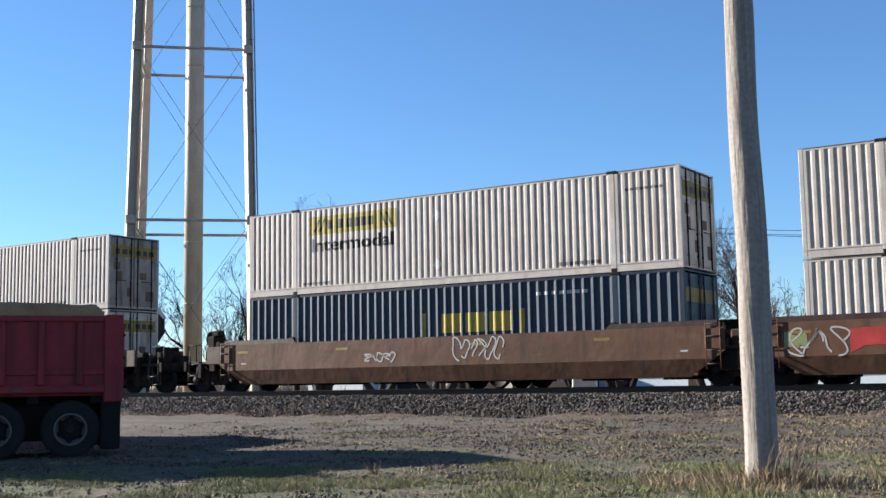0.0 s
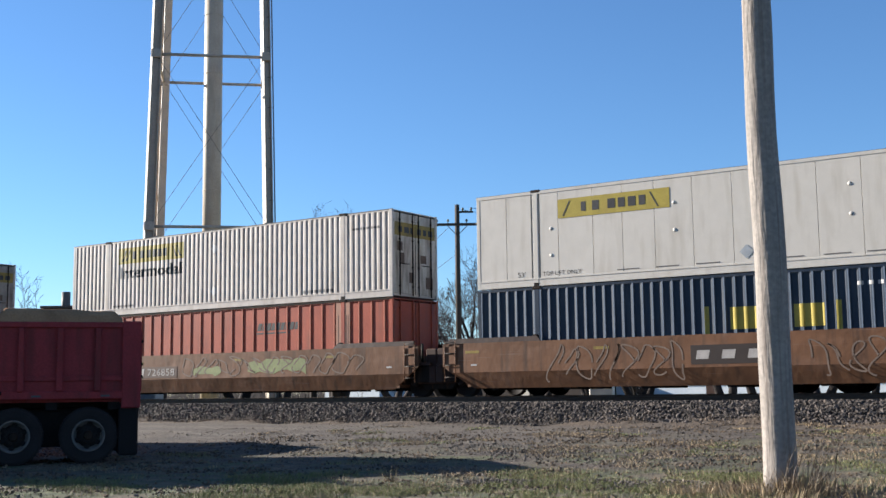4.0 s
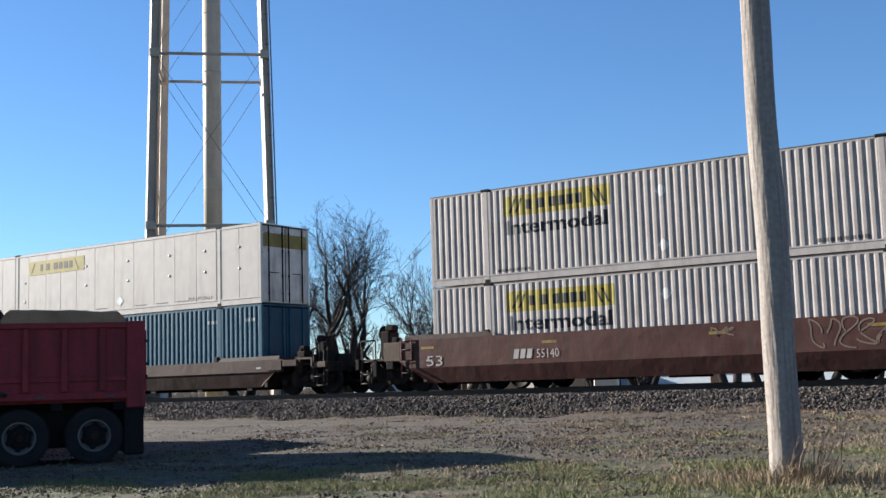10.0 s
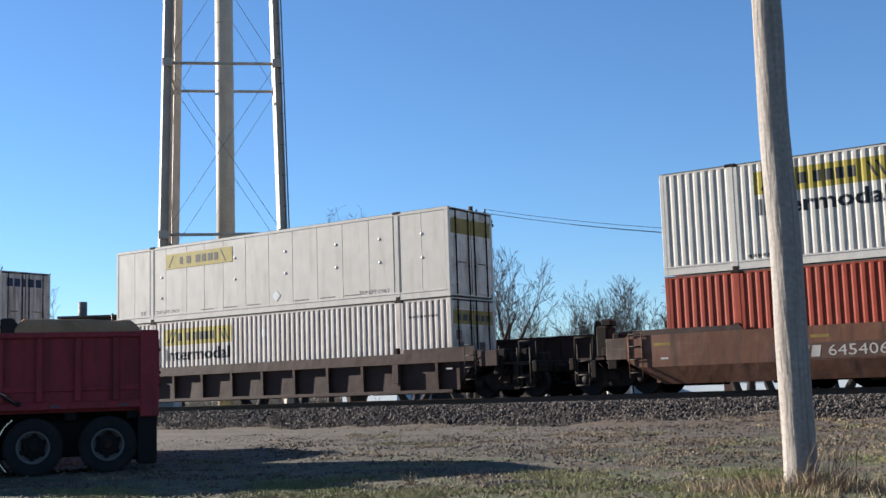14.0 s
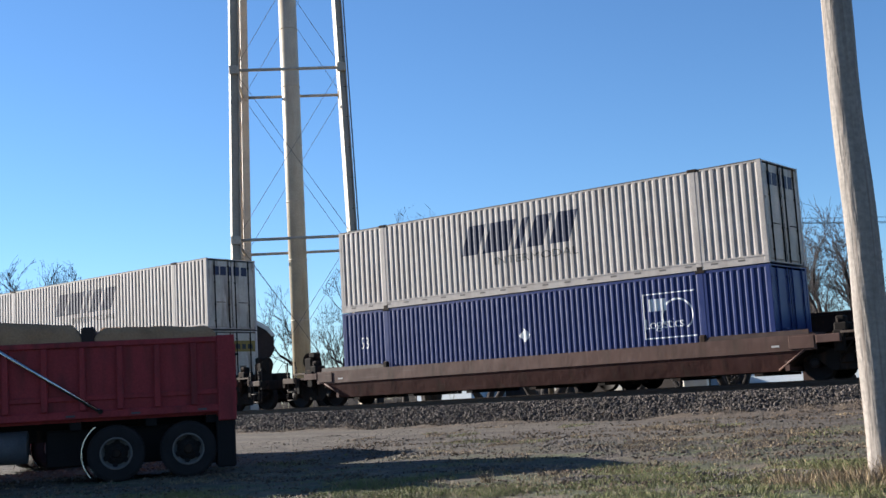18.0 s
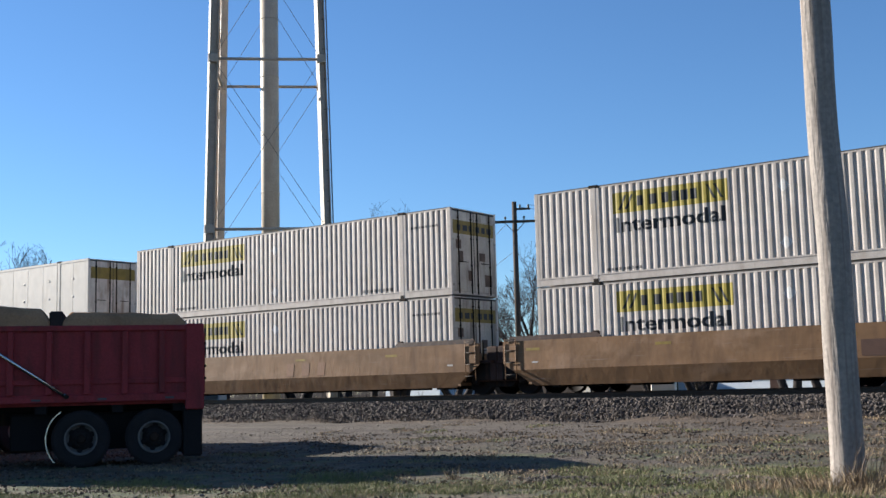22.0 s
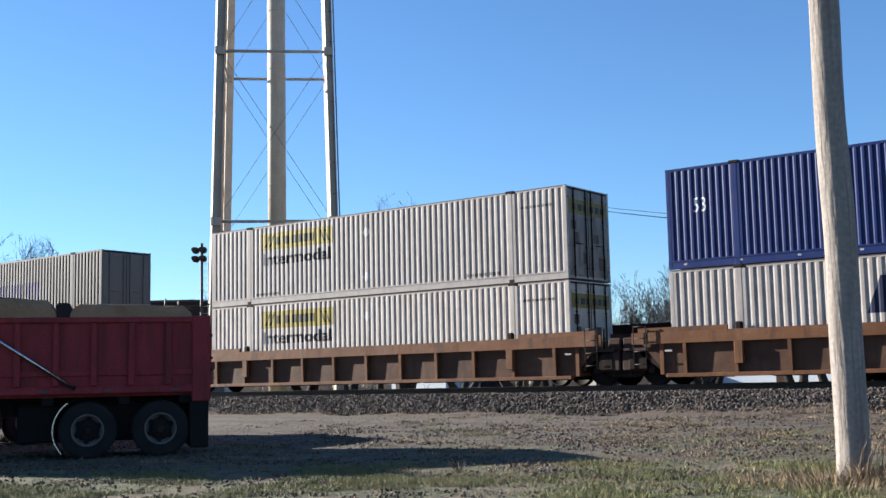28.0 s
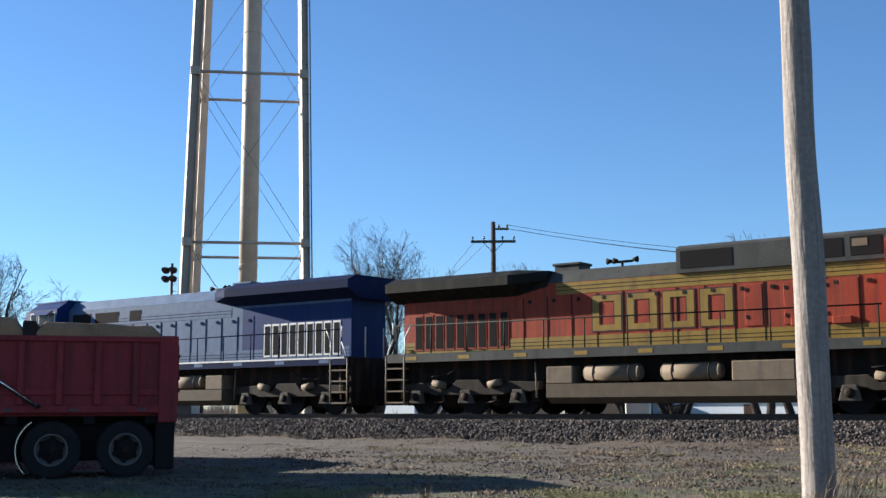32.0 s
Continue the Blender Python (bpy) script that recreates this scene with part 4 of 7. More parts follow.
            for y in (-1.0, 0.7):
                part("side_bearing", boxes((*X(9.3, 9.62), y, y + 0.3, 0.84, 1.0)), dark_steel, root)
            part("end_shield", boxes((*X(8.9, 9.5), -1.3, -1.18, 0.45, 1.0), bevel=0.03), dark_steel, root)
            if s > 0:
                for y, z in ((-1.1, 1.7), (-0.6, 1.55), (0.7, 1.65)):
                    part("hose_stand", bars([((9.1, y, 1.1), (9.1, y, z))], 0.04), dark_steel, root)
    yo = -{"tall": 1.56, "low": 1.52, "ribbed": 1.53}[style]
    for kind, x0, x1, z0, z1, extra in accents:
        y = yo - 0.004
        if kind == "scribble":
            spray = faded_ink if "pale graffiti" in label or "red spray" in label else worn_spray
            for bm in scribble(x0, x1, z0, z1, int(x0 * 100) + 7, 0.045, extra):
                mark(root, "graffiti", bm, spray, "pale looping graffiti stroke", y - 0.002)
        elif kind == "digits":
            if len(extra) == 6:
                mark(root, "number_panel", shapes([rect(x0 - 1.5, x1 + 0.12, z0 - 0.07, z1 + 0.07)]), panel_brown, "darker brown panel behind the number", y - 0.0045)
            mark(root, "car_number", fit_words(extra, x0, x1, z0, z1), stencil_ink, "stencilled pale number", y - 0.009)
        elif kind == "dark":
            mark(root, "lettering", fit_words(extra, x0, x1, z0, z1), logo_dark, "dark stencilled length number", y - 0.002)
        elif kind == "faint":
            for q in blocks(x0, x1, z0, z1, extra, 0.55, 0.06):
                mark(root, "logo_bar", shapes([q]), faint_red, "faded red-brown bar of a logo", y - 0.002)
        elif kind == "bars":
            for q in blocks(x0, x1, z0, z1, extra, 0.25, 0.05):
                mark(root, "number_bar", shapes([q]), stencil_ink, "plain pale bar of a mark", y - 0.009)
        elif kind == "patch":
            mark(root, "paint_patch", shapes([ragged(x0, x1, z0, z1, int(abs(x0) * 10))]), extra, "patch of other paint", y)
        elif kind == "primer":
            rnd = random.Random(3)
            x = x0
            while x < x1 - 0.3:
                w = rnd.uniform(0.5, 1.3)
                mark(root, "paint_patch", shapes([rect(x, min(x + w, x1), z0, z1 - rnd.choice((0.0, 0.0, 0.12, 0.3)))]), extra, "patch of grey primer", y)
                x += w + rnd.choice((0.0, 0.0, 0.03))
            for a, b, c, d in ((x0 - 0.6, x0, z0 + 0.1, z0 + 0.45), (x0 - 0.3, x0, z0 + 0.5, z1 - 0.1), (x1, x1 + 0.35, z0 + 0.25, z0 + 0.6), (x0 + 2.0, x0 + 2.3, z0 + 0.1, z1 - 0.1), (x0 + 4.1, x0 + 4.35, z0, z1 - 0.2), (x0 + 6.3, x0 + 6.6, z0 + 0.1, z1 - 0.1)):
                mark(root, "paint_patch", shapes([ragged(a, b, c, d, int(abs(a) * 37))]), faded_tan, "faded tan paint showing through", y - 0.003)
            part("paint_patch", sheet([(x0, -1.56, 0.735), (x1 + 0.6, -1.56, 0.735), (x1 + 0.5, -1.41, 0.33), (x0, -1.41, 0.33)], (0, -1, -0.37), 0.006), extra, root, "patch of grey primer")
        elif kind == "logo":
            mark(root, "logo_patch", shapes([rect(x0, x1, z0, z1)]), extra, "dark logo patch", y)
            w = (x1 - x0) / 3.4
            polys = [rect(x0 + (0.2 + 1.02 * k) * w, x0 + (1.05 + 1.02 * k) * w, z0 + 0.1, z1 - 0.1, 0.08) for k in range(3)]
            polys = [rect(p[0][0], p[0][0] + 0.6 * (p[1][0] - p[0][0]), p[0][1] + 0.04, p[3][1] - 0.04, 0.05) for p in polys]
            for q in polys:
                mark(root, "logo_bar", shapes([q]), stencil_ink, "pale plain shape of a logo", y - 0.003)
        elif kind == "lines":
            polys = []
            rnd = random.Random(5)
            x = x0
            while x < x1:
                w = rnd.uniform(0.7, 1.6)
                z = rnd.choice((z0, z0 + 0.25, (z0 + z1) / 2))
                polys += [rect(x, x + 0.03, z, z1), rect(x, x + w, z1 - 0.03, z1), rect(x + w - 0.03, x + w, z, z1), rect(x + 0.25 * w, x + w, z, z + 0.03)]
                x += w + rnd.uniform(0.1, 0.5)
            for q in polys:
                mark(root, "graffiti", shapes([q]), faded_ink, "pale angular line of graffiti", y - 0.002)
            for a in np.arange(x0 + 1.0, x1 - 1, 2.3):
                mark(root, "paint_patch", shapes([rect(a, a + 1.3, z0 + 0.08, z1 - 0.06)]), dark_block, "dark faded block of paint", y - 0.001)
    if style == "tall":
        for a in (-8.4, -4.0, 1.2, 5.4):
            mark(root, "reflector", shapes([rect(a, a + 0.5, 1.32, 1.4)]), yellow_dull, "dull yellow reflector strip", yo - 0.003)
    for a in (-8.2, 8.0):
        mark(root, "stencil_strip", shapes([rect(a, a + 0.22, 0.94, 0.99)]), faded_ink, "pale stencil strip", yo - 0.003)
    return root


patch_grey = material("grey primer paint", (0.304, 0.288, 0.272), 0.6, vary=0.25)
red_spray = material("red spray paint", (0.413, 0.045, 0.038), 0.5, vary=0.3)
green_spray = material("dull green spray paint", (0.22, 0.24, 0.10), 0.6, vary=0.3)
worn_spray = material("worn pale spray paint", (0.175, 0.12, 0.09), 0.65, vary=0.35)
faded_tan = material("faded tan under-paint", (0.30, 0.23, 0.165), 0.65, vary=0.3)
panel_brown = material("darker brown panel paint", (0.085, 0.045, 0.032), 0.6, vary=0.3)
dark_block = material("dark grey block paint", (0.036, 0.031, 0.028), 0.75, spec=0.1, vary=0.3)
stencil_ink = material("worn pale stencil paint", (0.40, 0.36, 0.33), 0.6, vary=0.3)
faint_red = material("faded red-brown logo paint", (0.22, 0.115, 0.065), 0.6, vary=0.3)
logo_dark = material("dark logo paint", (0.038, 0.026, 0.022), 0.6)

# centre along the train at 0 s, style, paint, label, coupled left/right, bogies, upper box, lower box, accents
TRAIN = [
    (-0.79, "tall", mid_brown, "brown well car with red spray graffiti", 0, 0, 0, 1, "hauler", "hauler", [("scribble", -8.5, -7.0, 0.7, 1.5, 4), ("patch", -7.0, -3.0, 0.8, 1.45, red_spray), ("patch", -8.6, -8.0, 0.9, 1.4, green_spray)]),
    (-20.25, "tall", mid_brown, "rust-brown well car with pale graffiti on its side", 1, 0, 1, 1, "hauler", "navy", [("scribble", 0.6, 2.4, 0.85, 1.6, 6), ("scribble", -2.8, -1.6, 0.9, 1.2, 5)]),
    (-43.78, "tall", rust_orange, "orange-brown well car with stencilled number", 0, 1, 0, 1, "hauler_dim", "hauler", [("bars", 1.95, 3.1, 0.87, 1.15, 4), ("digits", 3.26, 4.8, 0.85, 1.12, "726858"), ("scribble", 5.2, 8.4, 0.8, 1.55, 8)]),
    (-63.22, "tall", rust_orange, "orange-brown well car with dark logo patch", 0, 0, 0, 1, "reefer", "navy", [("logo", -1.05, 1.37, 0.82, 1.34, logo_dark), ("scribble", 2.2, 4.6, 0.4, 1.45, 5), ("scribble", -5.5, -1.2, 0.4, 1.5, 9)]),
    (-82.67, "tall", rust_orange, "orange-brown well car with broad green graffiti", 1, 0, 1, 1, "hauler", "orange", [("bars", -4.6, -3.4, 0.87, 1.14, 4), ("digits", -3.24, -1.8, 0.87, 1.13, "726858"), ("scribble", -6.2, -4.9, 0.8, 1.5, 4), ("patch", -0.8, 0.6, 0.8, 1.2, green_spray), ("patch", 1.9, 4.6, 0.78, 1.4, green_spray), ("scribble", -1.4, 7.0, 0.8, 1.5, 14)]),
    (-106.22, "tall", red_brown, "red-brown well car with grey primer patch", 0, 1, 0, 1, "hauler_dim", "hauler_dim", [("bars", 3.57, 4.24, 0.9, 1.15, 3), ("digits", 4.39, 5.13, 0.9, 1.13, "55140"), ("primer", -5.9, 1.4, 0.76, 1.6, patch_grey), ("digits", -7.97, -7.4, 0.78, 1.05, "53")]),
    (-125.55, "tall", red_brown, "red-brown well car with angular line graffiti", 0, 0, 0, 1, "orange", "hauler_clean", [("lines", -7.4, 6.8, 0.78, 1.55, 0)]),
    (-144.98, "tall", red_brown, "red-brown well car with stencilled number", 1, 0, 1, 1, "hauler_dim", "hauler_dim", [("bars", -4.99, -4.31, 0.9, 1.18, 3), ("digits", -4.18, -3.43, 0.9, 1.16, "55140"), ("digits", -8.18, -7.58, 0.78, 1.1, "53"), ("scribble", 3.9, 6.4, 0.8, 1.6, 6), ("scribble", 1.25, 1.94, 1.25, 1.5, 3)]),
    (-168.55, "low", dark_brown, "dark brown low-sided well car", 1, 1, 1, 1, "reefer", "teal", [("bars", -4.08, -3.45, 0.92, 1.18, 3), ("digits", -3.28, -2.45, 0.92, 1.16, "71703")]),
    (-192.01, "tall", oxide, "red-brown well car with dark logo patch", 1, 1, 1, 1, "hauler_clean", "orange_fold", [("bars", -4.91, -3.7, 0.83, 1.12, 4), ("digits", -3.55, -2.05, 0.84, 1.12, "645406"), ("logo", 1.79, 4.27, 0.78, 1.31, logo_dark)]),
    (-215.53, "ribbed", dark_brown, "dark brown ribbed well car", 1, 1, 1, 1, "reefer", "hauler", []),
    (-239.44, "low", taupe, "taupe low-sided well car", 1, 1, 1, 1, "swift_rusty", "teal", []),
    (-262.82, "low", plum_brown, "dark plum-brown low-sided well car", 1, 1, 1, 1, "swift", "blue", []),
    (-286.32, "low", red_brown, "red-brown low-sided well car", 1, 1, 1, 1, "swift", "hauler", [("bars", -4.1, -3.5, 0.9, 1.15, 3), ("digits", -3.3, -2.3, 0.9, 1.13, "72656")]),
    (-309.75, "tall", tan, "tan well car with stencilled number", 0, 1, 1, 1, "hauler", "hauler", [("digits", 3.29, 4.76, 0.86, 1.14, "765105"), ("faint", 6.2, 6.9, 0.95, 1.1, 4)]),
    (-329.19, "tall", tan, "tan well car with faded logo", 0, 0, 1, 0, "hauler", "hauler", [("faint", 0.74, 3.0, 0.8, 1.25, 3), ("dark", -7.86, -7.0, 0.76, 1.12, "53")]),
    (-348.62, "tall", tan, "tan well car with grey graffiti patch", 1, 0, 1, 0, "reefer", "hauler", [("patch", -5.2, -4.0, 0.78, 1.5, patch_grey), ("scribble", -6.4, -4.6, 0.8, 1.6, 4), ("digits", -3.32, -1.91, 0.86, 1.18, "765105")]),
    (-372.15, "ribbed", rib_brown, "rust-brown ribbed well car", 0, 1, 1, 1, "hauler", "swift", []),
    (-391.53, "ribbed", rib_brown, "rust-brown ribbed well car", 0, 0, 1, 0, "blue", "swift", []),
    (-411.05, "ribbed", rib_brown, "rust-brown ribbed well car", 1, 0, 1, 0, "hauler_dim", "hauler", []),
    (-434.21, "low", dark_brown, "dark brown low-sided well car next to the locomotive", 1, 1, 1, 1, "grey", "hauler_clean", [("scribble", -1.42, 1.47, 0.84, 1.16, 7)]),
]
MOVERS = []      # thing, centre along the train at 0 s, height, half turn
for u, style, mat, label, lc, rc, bl, br, upper, lower, accents in TRAIN:
    MOVERS.append((well_car(style, mat, label, lc, rc, bl, br, accents), u, RAIL_Z, 0))
    MOVERS.append((container(lower), u, RAIL_Z + 0.345, 0))
    MOVERS.append((container(upper), u, RAIL_Z + 0.345 + CH + 0.03, 0))


# ---- locomotives ----
loco_orange = material("loco orange paint", (0.29, 0.046, 0.022), 0.55, spec=0.15, vary=0.3, scale=1.6, stretch=(2.2, 2.2, 0.6), grime=(0.10, 0.036, 0.024), grime_amount=1.0)
loco_green = material("loco dark green-black paint", (0.018, 0.018, 0.0145), 0.65, spec=0.08, vary=0.3, grime=(0.06, 0.05, 0.04), grime_amount=0.5)
loco_yellow = material("loco ochre stripe", (0.25, 0.155, 0.026), 0.5, vary=0.2, grime=(0.09, 0.055, 0.02), grime_amount=0.7)
loco_roof = material("weathered grey roof paint", (0.062, 0.062, 0.057), 0.6, spec=0.15, vary=0.35, scale=1.2, grime=(0.03, 0.028, 0.025), grime_amount=0.8)
loco_blue = material("loco mid blue paint", (0.012, 0.032, 0.12), 0.55, spec=0.08, vary=0.2, grime=(0.03, 0.05, 0.12), grime_amount=0.4)
loco_pale = material("loco pale blue paint", (0.082, 0.132, 0.222), 0.55, spec=0.1, vary=0.25, grime=(0.05, 0.08, 0.135), grime_amount=0.7)
loco_navy = material("loco dark blue roof paint", (0.014, 0.022, 0.058), 0.7, spec=0.03, vary=0.3)
tank_grey = material("dusty grey tank paint", (0.118, 0.092, 0.064), 0.7, spec=0.1, vary=0.25, grime=(0.07, 0.06, 0.05), grime_amount=0.5)
dust_grey = material("dusty light steel", (0.19, 0.145, 0.10), 0.7, spec=0.12, vary=0.25, grime=(0.08, 0.07, 0.06), grime_amount=0.6)
axle_grey = material("dusty axle box casting", (0.085, 0.073, 0.06), 0.75, spec=0.08, vary=0.4, grime=(0.035, 0.03, 0.025), grime_amount=0.7)
truck_dark = material("dark dusty truck casting", (0.04, 0.033, 0.026), 0.75, spec=0.08, vary=0.4, grime=(0.09, 0.075, 0.058), grime_amount=0.5)
number_ink = material("dark number paint", (0.06, 0.02, 0.015), 0.5)
rail_white = material("white painted handrail", (0.68, 0.66, 0.62), 0.5)


def glass_material():
    mat = bpy.data.materials.new("dark tinted glass")
    mat.use_nodes = True
    b = mat.node_tree.nodes["Principled BSDF"]
    b.inputs["Base Color"].default_value = (0.02, 0.022, 0.026, 1)
    b.inputs["Roughness"].default_value = 0.18
    b.inputs["Specular IOR Level"].default_value = 0.25
    return mat


dark_glass = glass_material()


def frame_bars(x0, x1, z0, z1, w, ya, yb):
    """A hollow upright frame, in place of a letter."""
    y0, y1 = min(ya, yb), max(ya, yb)
    return boxes((x0, x0 + w, y0, y1, z0, z1), (x1 - w, x1, y0, y1, z0, z1), (x0 + w, x1 - w, y0, y1, z1 - 0.17, z1), (x0 + w, x1 - w, y0, y1, z0, z0 + 0.17))


def locomotive(name_label, hood, roof, stripe, sill, wing_from, number):
    root = thing("locomotive", name_label, "locomotive", "locomotives of the train")
    H = 0.93
    hi = 0.0 if number else 0.33          # the second type has a higher hood
    sec = [(-H, 1.95), (-H, 3.98 + hi), (-0.62, 4.37 + hi), (0.62, 4.37 + hi), (H, 3.98 + hi), (H, 1.95)]
    body = part("long_hood", loft_x([(-9.9, sec), (5.9, sec)]), hood if number else loco_pale, root, "long engine hood")
    wing_paint, roof = roof, loco_roof if number else loco_pale
    part("hood_roof", boxes((-9.9, 5.9, -0.6, 0.6, 4.372 + hi, 4.385 + hi)), roof, root)
    part("roof_slope", sill_plate([(-9.9, 3.985 + hi, -H - 0.004), (5.9, 3.985 + hi, -H - 0.004), (5.9, 4.375 + hi, -0.625), (-9.9, 4.375 + hi, -0.625)], -1, 0), roof, root)
    part("roof_slope", sill_plate([(-9.9, 3.985 + hi, H + 0.004), (5.9, 3.985 + hi, H + 0.004), (5.9, 4.375 + hi, 0.625), (-9.9, 4.375 + hi, 0.625)], 1, 0), roof, root)
    wing = [(-1.52, 3.98), (-1.52, 4.27), (-1.05, 4.47), (1.05, 4.47), (1.52, 4.27), (1.52, 3.98), (H, 3.66), (-H, 3.66)]
    slim = [(-0.98, 4.1), (-0.98, 4.22), (-0.8, 4.4), (0.8, 4.4), (0.98, 4.22), (0.98, 4.1), (H, 3.9), (-H, 3.9)]
    wing, slim = [(y, z + hi) for y, z in wing], [(y, z + hi) for y, z in slim]
    w = part("radiator_wing", loft_x([(-10.25, wing), (wing_from, wing), (wing_from + 1.1, slim)]), wing_paint, root, "flared radiator housing at the rear")
    for s in (-1, 1):
        for k in range(4):
            a = -10.0 + k * (wing_from + 10.0) / 4
            part("radiator_screen", sill_plate([(a + 0.06, 3.7 + hi, s * (H + 0.06)), (a + (wing_from + 10) / 4 - 0.06, 3.7 + hi, s * (H + 0.06)), (a + (wing_from + 10) / 4 - 0.06, 3.95 + hi, s * 1.46), (a + 0.06, 3.95 + hi, s * 1.46)], s, 0), black_gap, w)
    if number:
        rb = part("roof_box", loft_x([(0.02, [(-1.0, 3.99), (-1.0, 4.7), (-0.8, 4.8), (0.8, 4.8), (1.0, 4.7), (1.0, 3.99)]), (5.9, [(-1.0, 3.99), (-1.0, 4.7), (-0.8, 4.8), (0.8, 4.8), (1.0, 4.7), (1.0, 3.99)])]), roof, root, "dynamic brake housing")
        for s in (-1, 1):
            for a, b in ((0.15, 1.7), (3.9, 4.75), (4.95, 5.75)):
                part("grille", boxes((a, b, min(s * 1.0, s * 1.012), max(s * 1.0, s * 1.012), 4.12, 4.62)), black_gap, rb)
        part("roof_hatch", boxes((5.0, 5.4, -1.02, -1.013, 4.36, 4.56)), dust_grey, rb, "small pale box in the open bay")
    else:
        for a, b in ((1.2, 1.9), (2.6, 4.1), (4.4, 5.6)):
            for q in (-1, 1):
                part("hood_window", boxes((a, b, min(q * H, q * (H + 0.012)), max(q * H, q * (H + 0.012)), 3.72, 4.15)), black_gap, body, "dark screened opening in the hood")
    part("exhaust_vent", boxes((-4.4, -3.5, -0.35, 0.35, 4.38 + hi, 4.62 + hi), (-4.45, -3.45, -0.4, 0.4, 4.58 + hi, 4.66 + hi), bevel=0.02), roof, root)
    hb = bars([((-2.05, -0.3, 4.37 + hi), (-2.05, -0.3, 4.56 + hi)), ((-2.4, -0.3, 4.56 + hi), (-1.7, -0.3, 4.56 + hi))], 0.04)
    for x, d in ((-2.4, -0.16), (-2.2, -0.14), (-1.7, 0.16)):
        tube(hb, (x, -0.3, 4.6 + hi), (x + d, -0.3, 4.6 + hi), 0.04, 0.1, n=10)
    part("horn", hb, dark_steel, root)

    # cab and nose
    def cs(wd, zs, wr, zt):
        return [(-wd, 1.95), (-wd, zs), (-wr, zt), (wr, zt), (wd, zs), (wd, 1.95)]

    cab = part("cab", loft_x([(5.95, cs(1.5, 4.4, 0.95, 4.77)), (7.85, cs(1.5, 4.4, 0.95, 4.77)), (8.15, cs(1.47, 4.33, 0.95, 4.68)), (8.3, cs(1.48, 3.66, 1.1, 3.84)), (9.5, cs(1.44, 3.58, 1.05, 3.76)), (9.8, cs(0.98, 3.5, 0.75, 3.68)), (9.88, cs(0.9, 3.3, 0.66, 3.5))]), hood, root, "wide-nosed driving cab")
    part("cab_roof", loft_x([(5.9, [(-1.05, 4.75), (-1.0, 4.81), (1.0, 4.81), (1.05, 4.75)]), (8.2, [(-1.05, 4.71), (-1.0, 4.77), (1.0, 4.77), (1.05, 4.71)])]), hood, cab)
    for s in (-1, 1):
        part("windscreen", sheet([(8.168, s * 0.93, 4.58), (8.168, s * 0.05, 4.58), (8.288, s * 0.05, 3.9), (8.288, s * 1.06, 3.9)], (0.98, 0, 0.2), 0.012), dark_glass, cab)
        part("corner_pane", sheet([(8.172, s * 0.99, 4.55), (8.178, s * 1.41, 4.26), (8.285, s * 1.43, 3.74), (8.284, s * 1.13, 3.88)], (0.92, s * 0.3, 0.24), 0.012), dark_glass, cab)
        for a, b in ((6.05, 6.42), (6.5, 7.22), (7.3, 7.78)):
            wf = part("window_frame", boxes((a, b, min(s * 1.5, s * 1.512), max(s * 1.5, s * 1.512), 3.56, 4.28), bevel=0.004), rail_white, cab, "pale window frame")
            part("pane", boxes((a + 0.05, b - 0.05, min(s * 1.513, s * 1.518), max(s * 1.513, s * 1.518), 3.61, 4.23)), dark_glass, wf)
        part("awning", sill_plate([(6.3, 4.36, s * 1.5), (7.4, 4.36, s * 1.5), (7.35, 4.16, s * 1.72), (6.35, 4.16, s * 1.72)], s, 0), hood, cab)
        if number:
            nm = fit_words(number, 6.3, 7.95, 2.82, 3.3, bold=0.012)
            if s > 0:
                bmesh.ops.transform(nm, matrix=Matrix.Translation((14.15, 0, 0)) @ Matrix.Diagonal((-1, 1, 1, 1)), verts=nm.verts)
            part("cab_number", lay(nm, s * 1.505), number_ink, cab, "dark cab number")
            for q, (za, zb) in enumerate(((2.36, 2.46), (2.76, 3.02))):
                part("front_stripe", sheet([(9.51, s * 1.424, za), (9.79, s * 0.995, za + 0.05), (9.79, s * 0.995, zb + 0.05), (9.51, s * 1.424, zb)], (0.84, s * 0.54, 0), 0.008), stripe, cab)
            part("nose_emblem", sheet([(9.6, s * 1.287, 2.72), (9.78, s * 1.01, 2.74), (9.78, s * 1.01, 3.0), (9.6, s * 1.287, 3.0)], (0.84, s * 0.54, 0), 0.014), number_ink, cab, "dark plain emblem block")
            part("mirror", boxes((7.35, 7.42, min(s * 1.52, s * 1.78), max(s * 1.52, s * 1.78), 3.5, 3.75)), loco_green, cab)
            part("cab_door_seam", boxes((5.98, 6.0, min(s * 1.5, s * 1.508), max(s * 1.5, s * 1.508), 2.35, 4.2)), sill, cab)
            part("battery_box_lid", boxes((6.1, 8.1, min(s * 1.5, s * 1.52), max(s * 1.5, s * 1.52), 2.34, 2.72), bevel=0.01), hood, cab)
            part("worn_patch", sheet([(8.36, s * 1.479, 2.0), (8.75, s * 1.465, 2.0), (8.7, s * 1.467, 2.34), (8.36, s * 1.479, 2.4)], (0.03, s * 1.0, 0), 0.011), placard_dull, cab, "pale worn patch below the stripes")
            part("stripe_outline", sheet([(8.31, s * 1.479, 2.71), (9.49, s * 1.441, 2.71), (9.49, s * 1.441, 3.06), (8.31, s * 1.479, 3.06)], (0.03, s * 1.0, 0), 0.004), number_ink, cab)
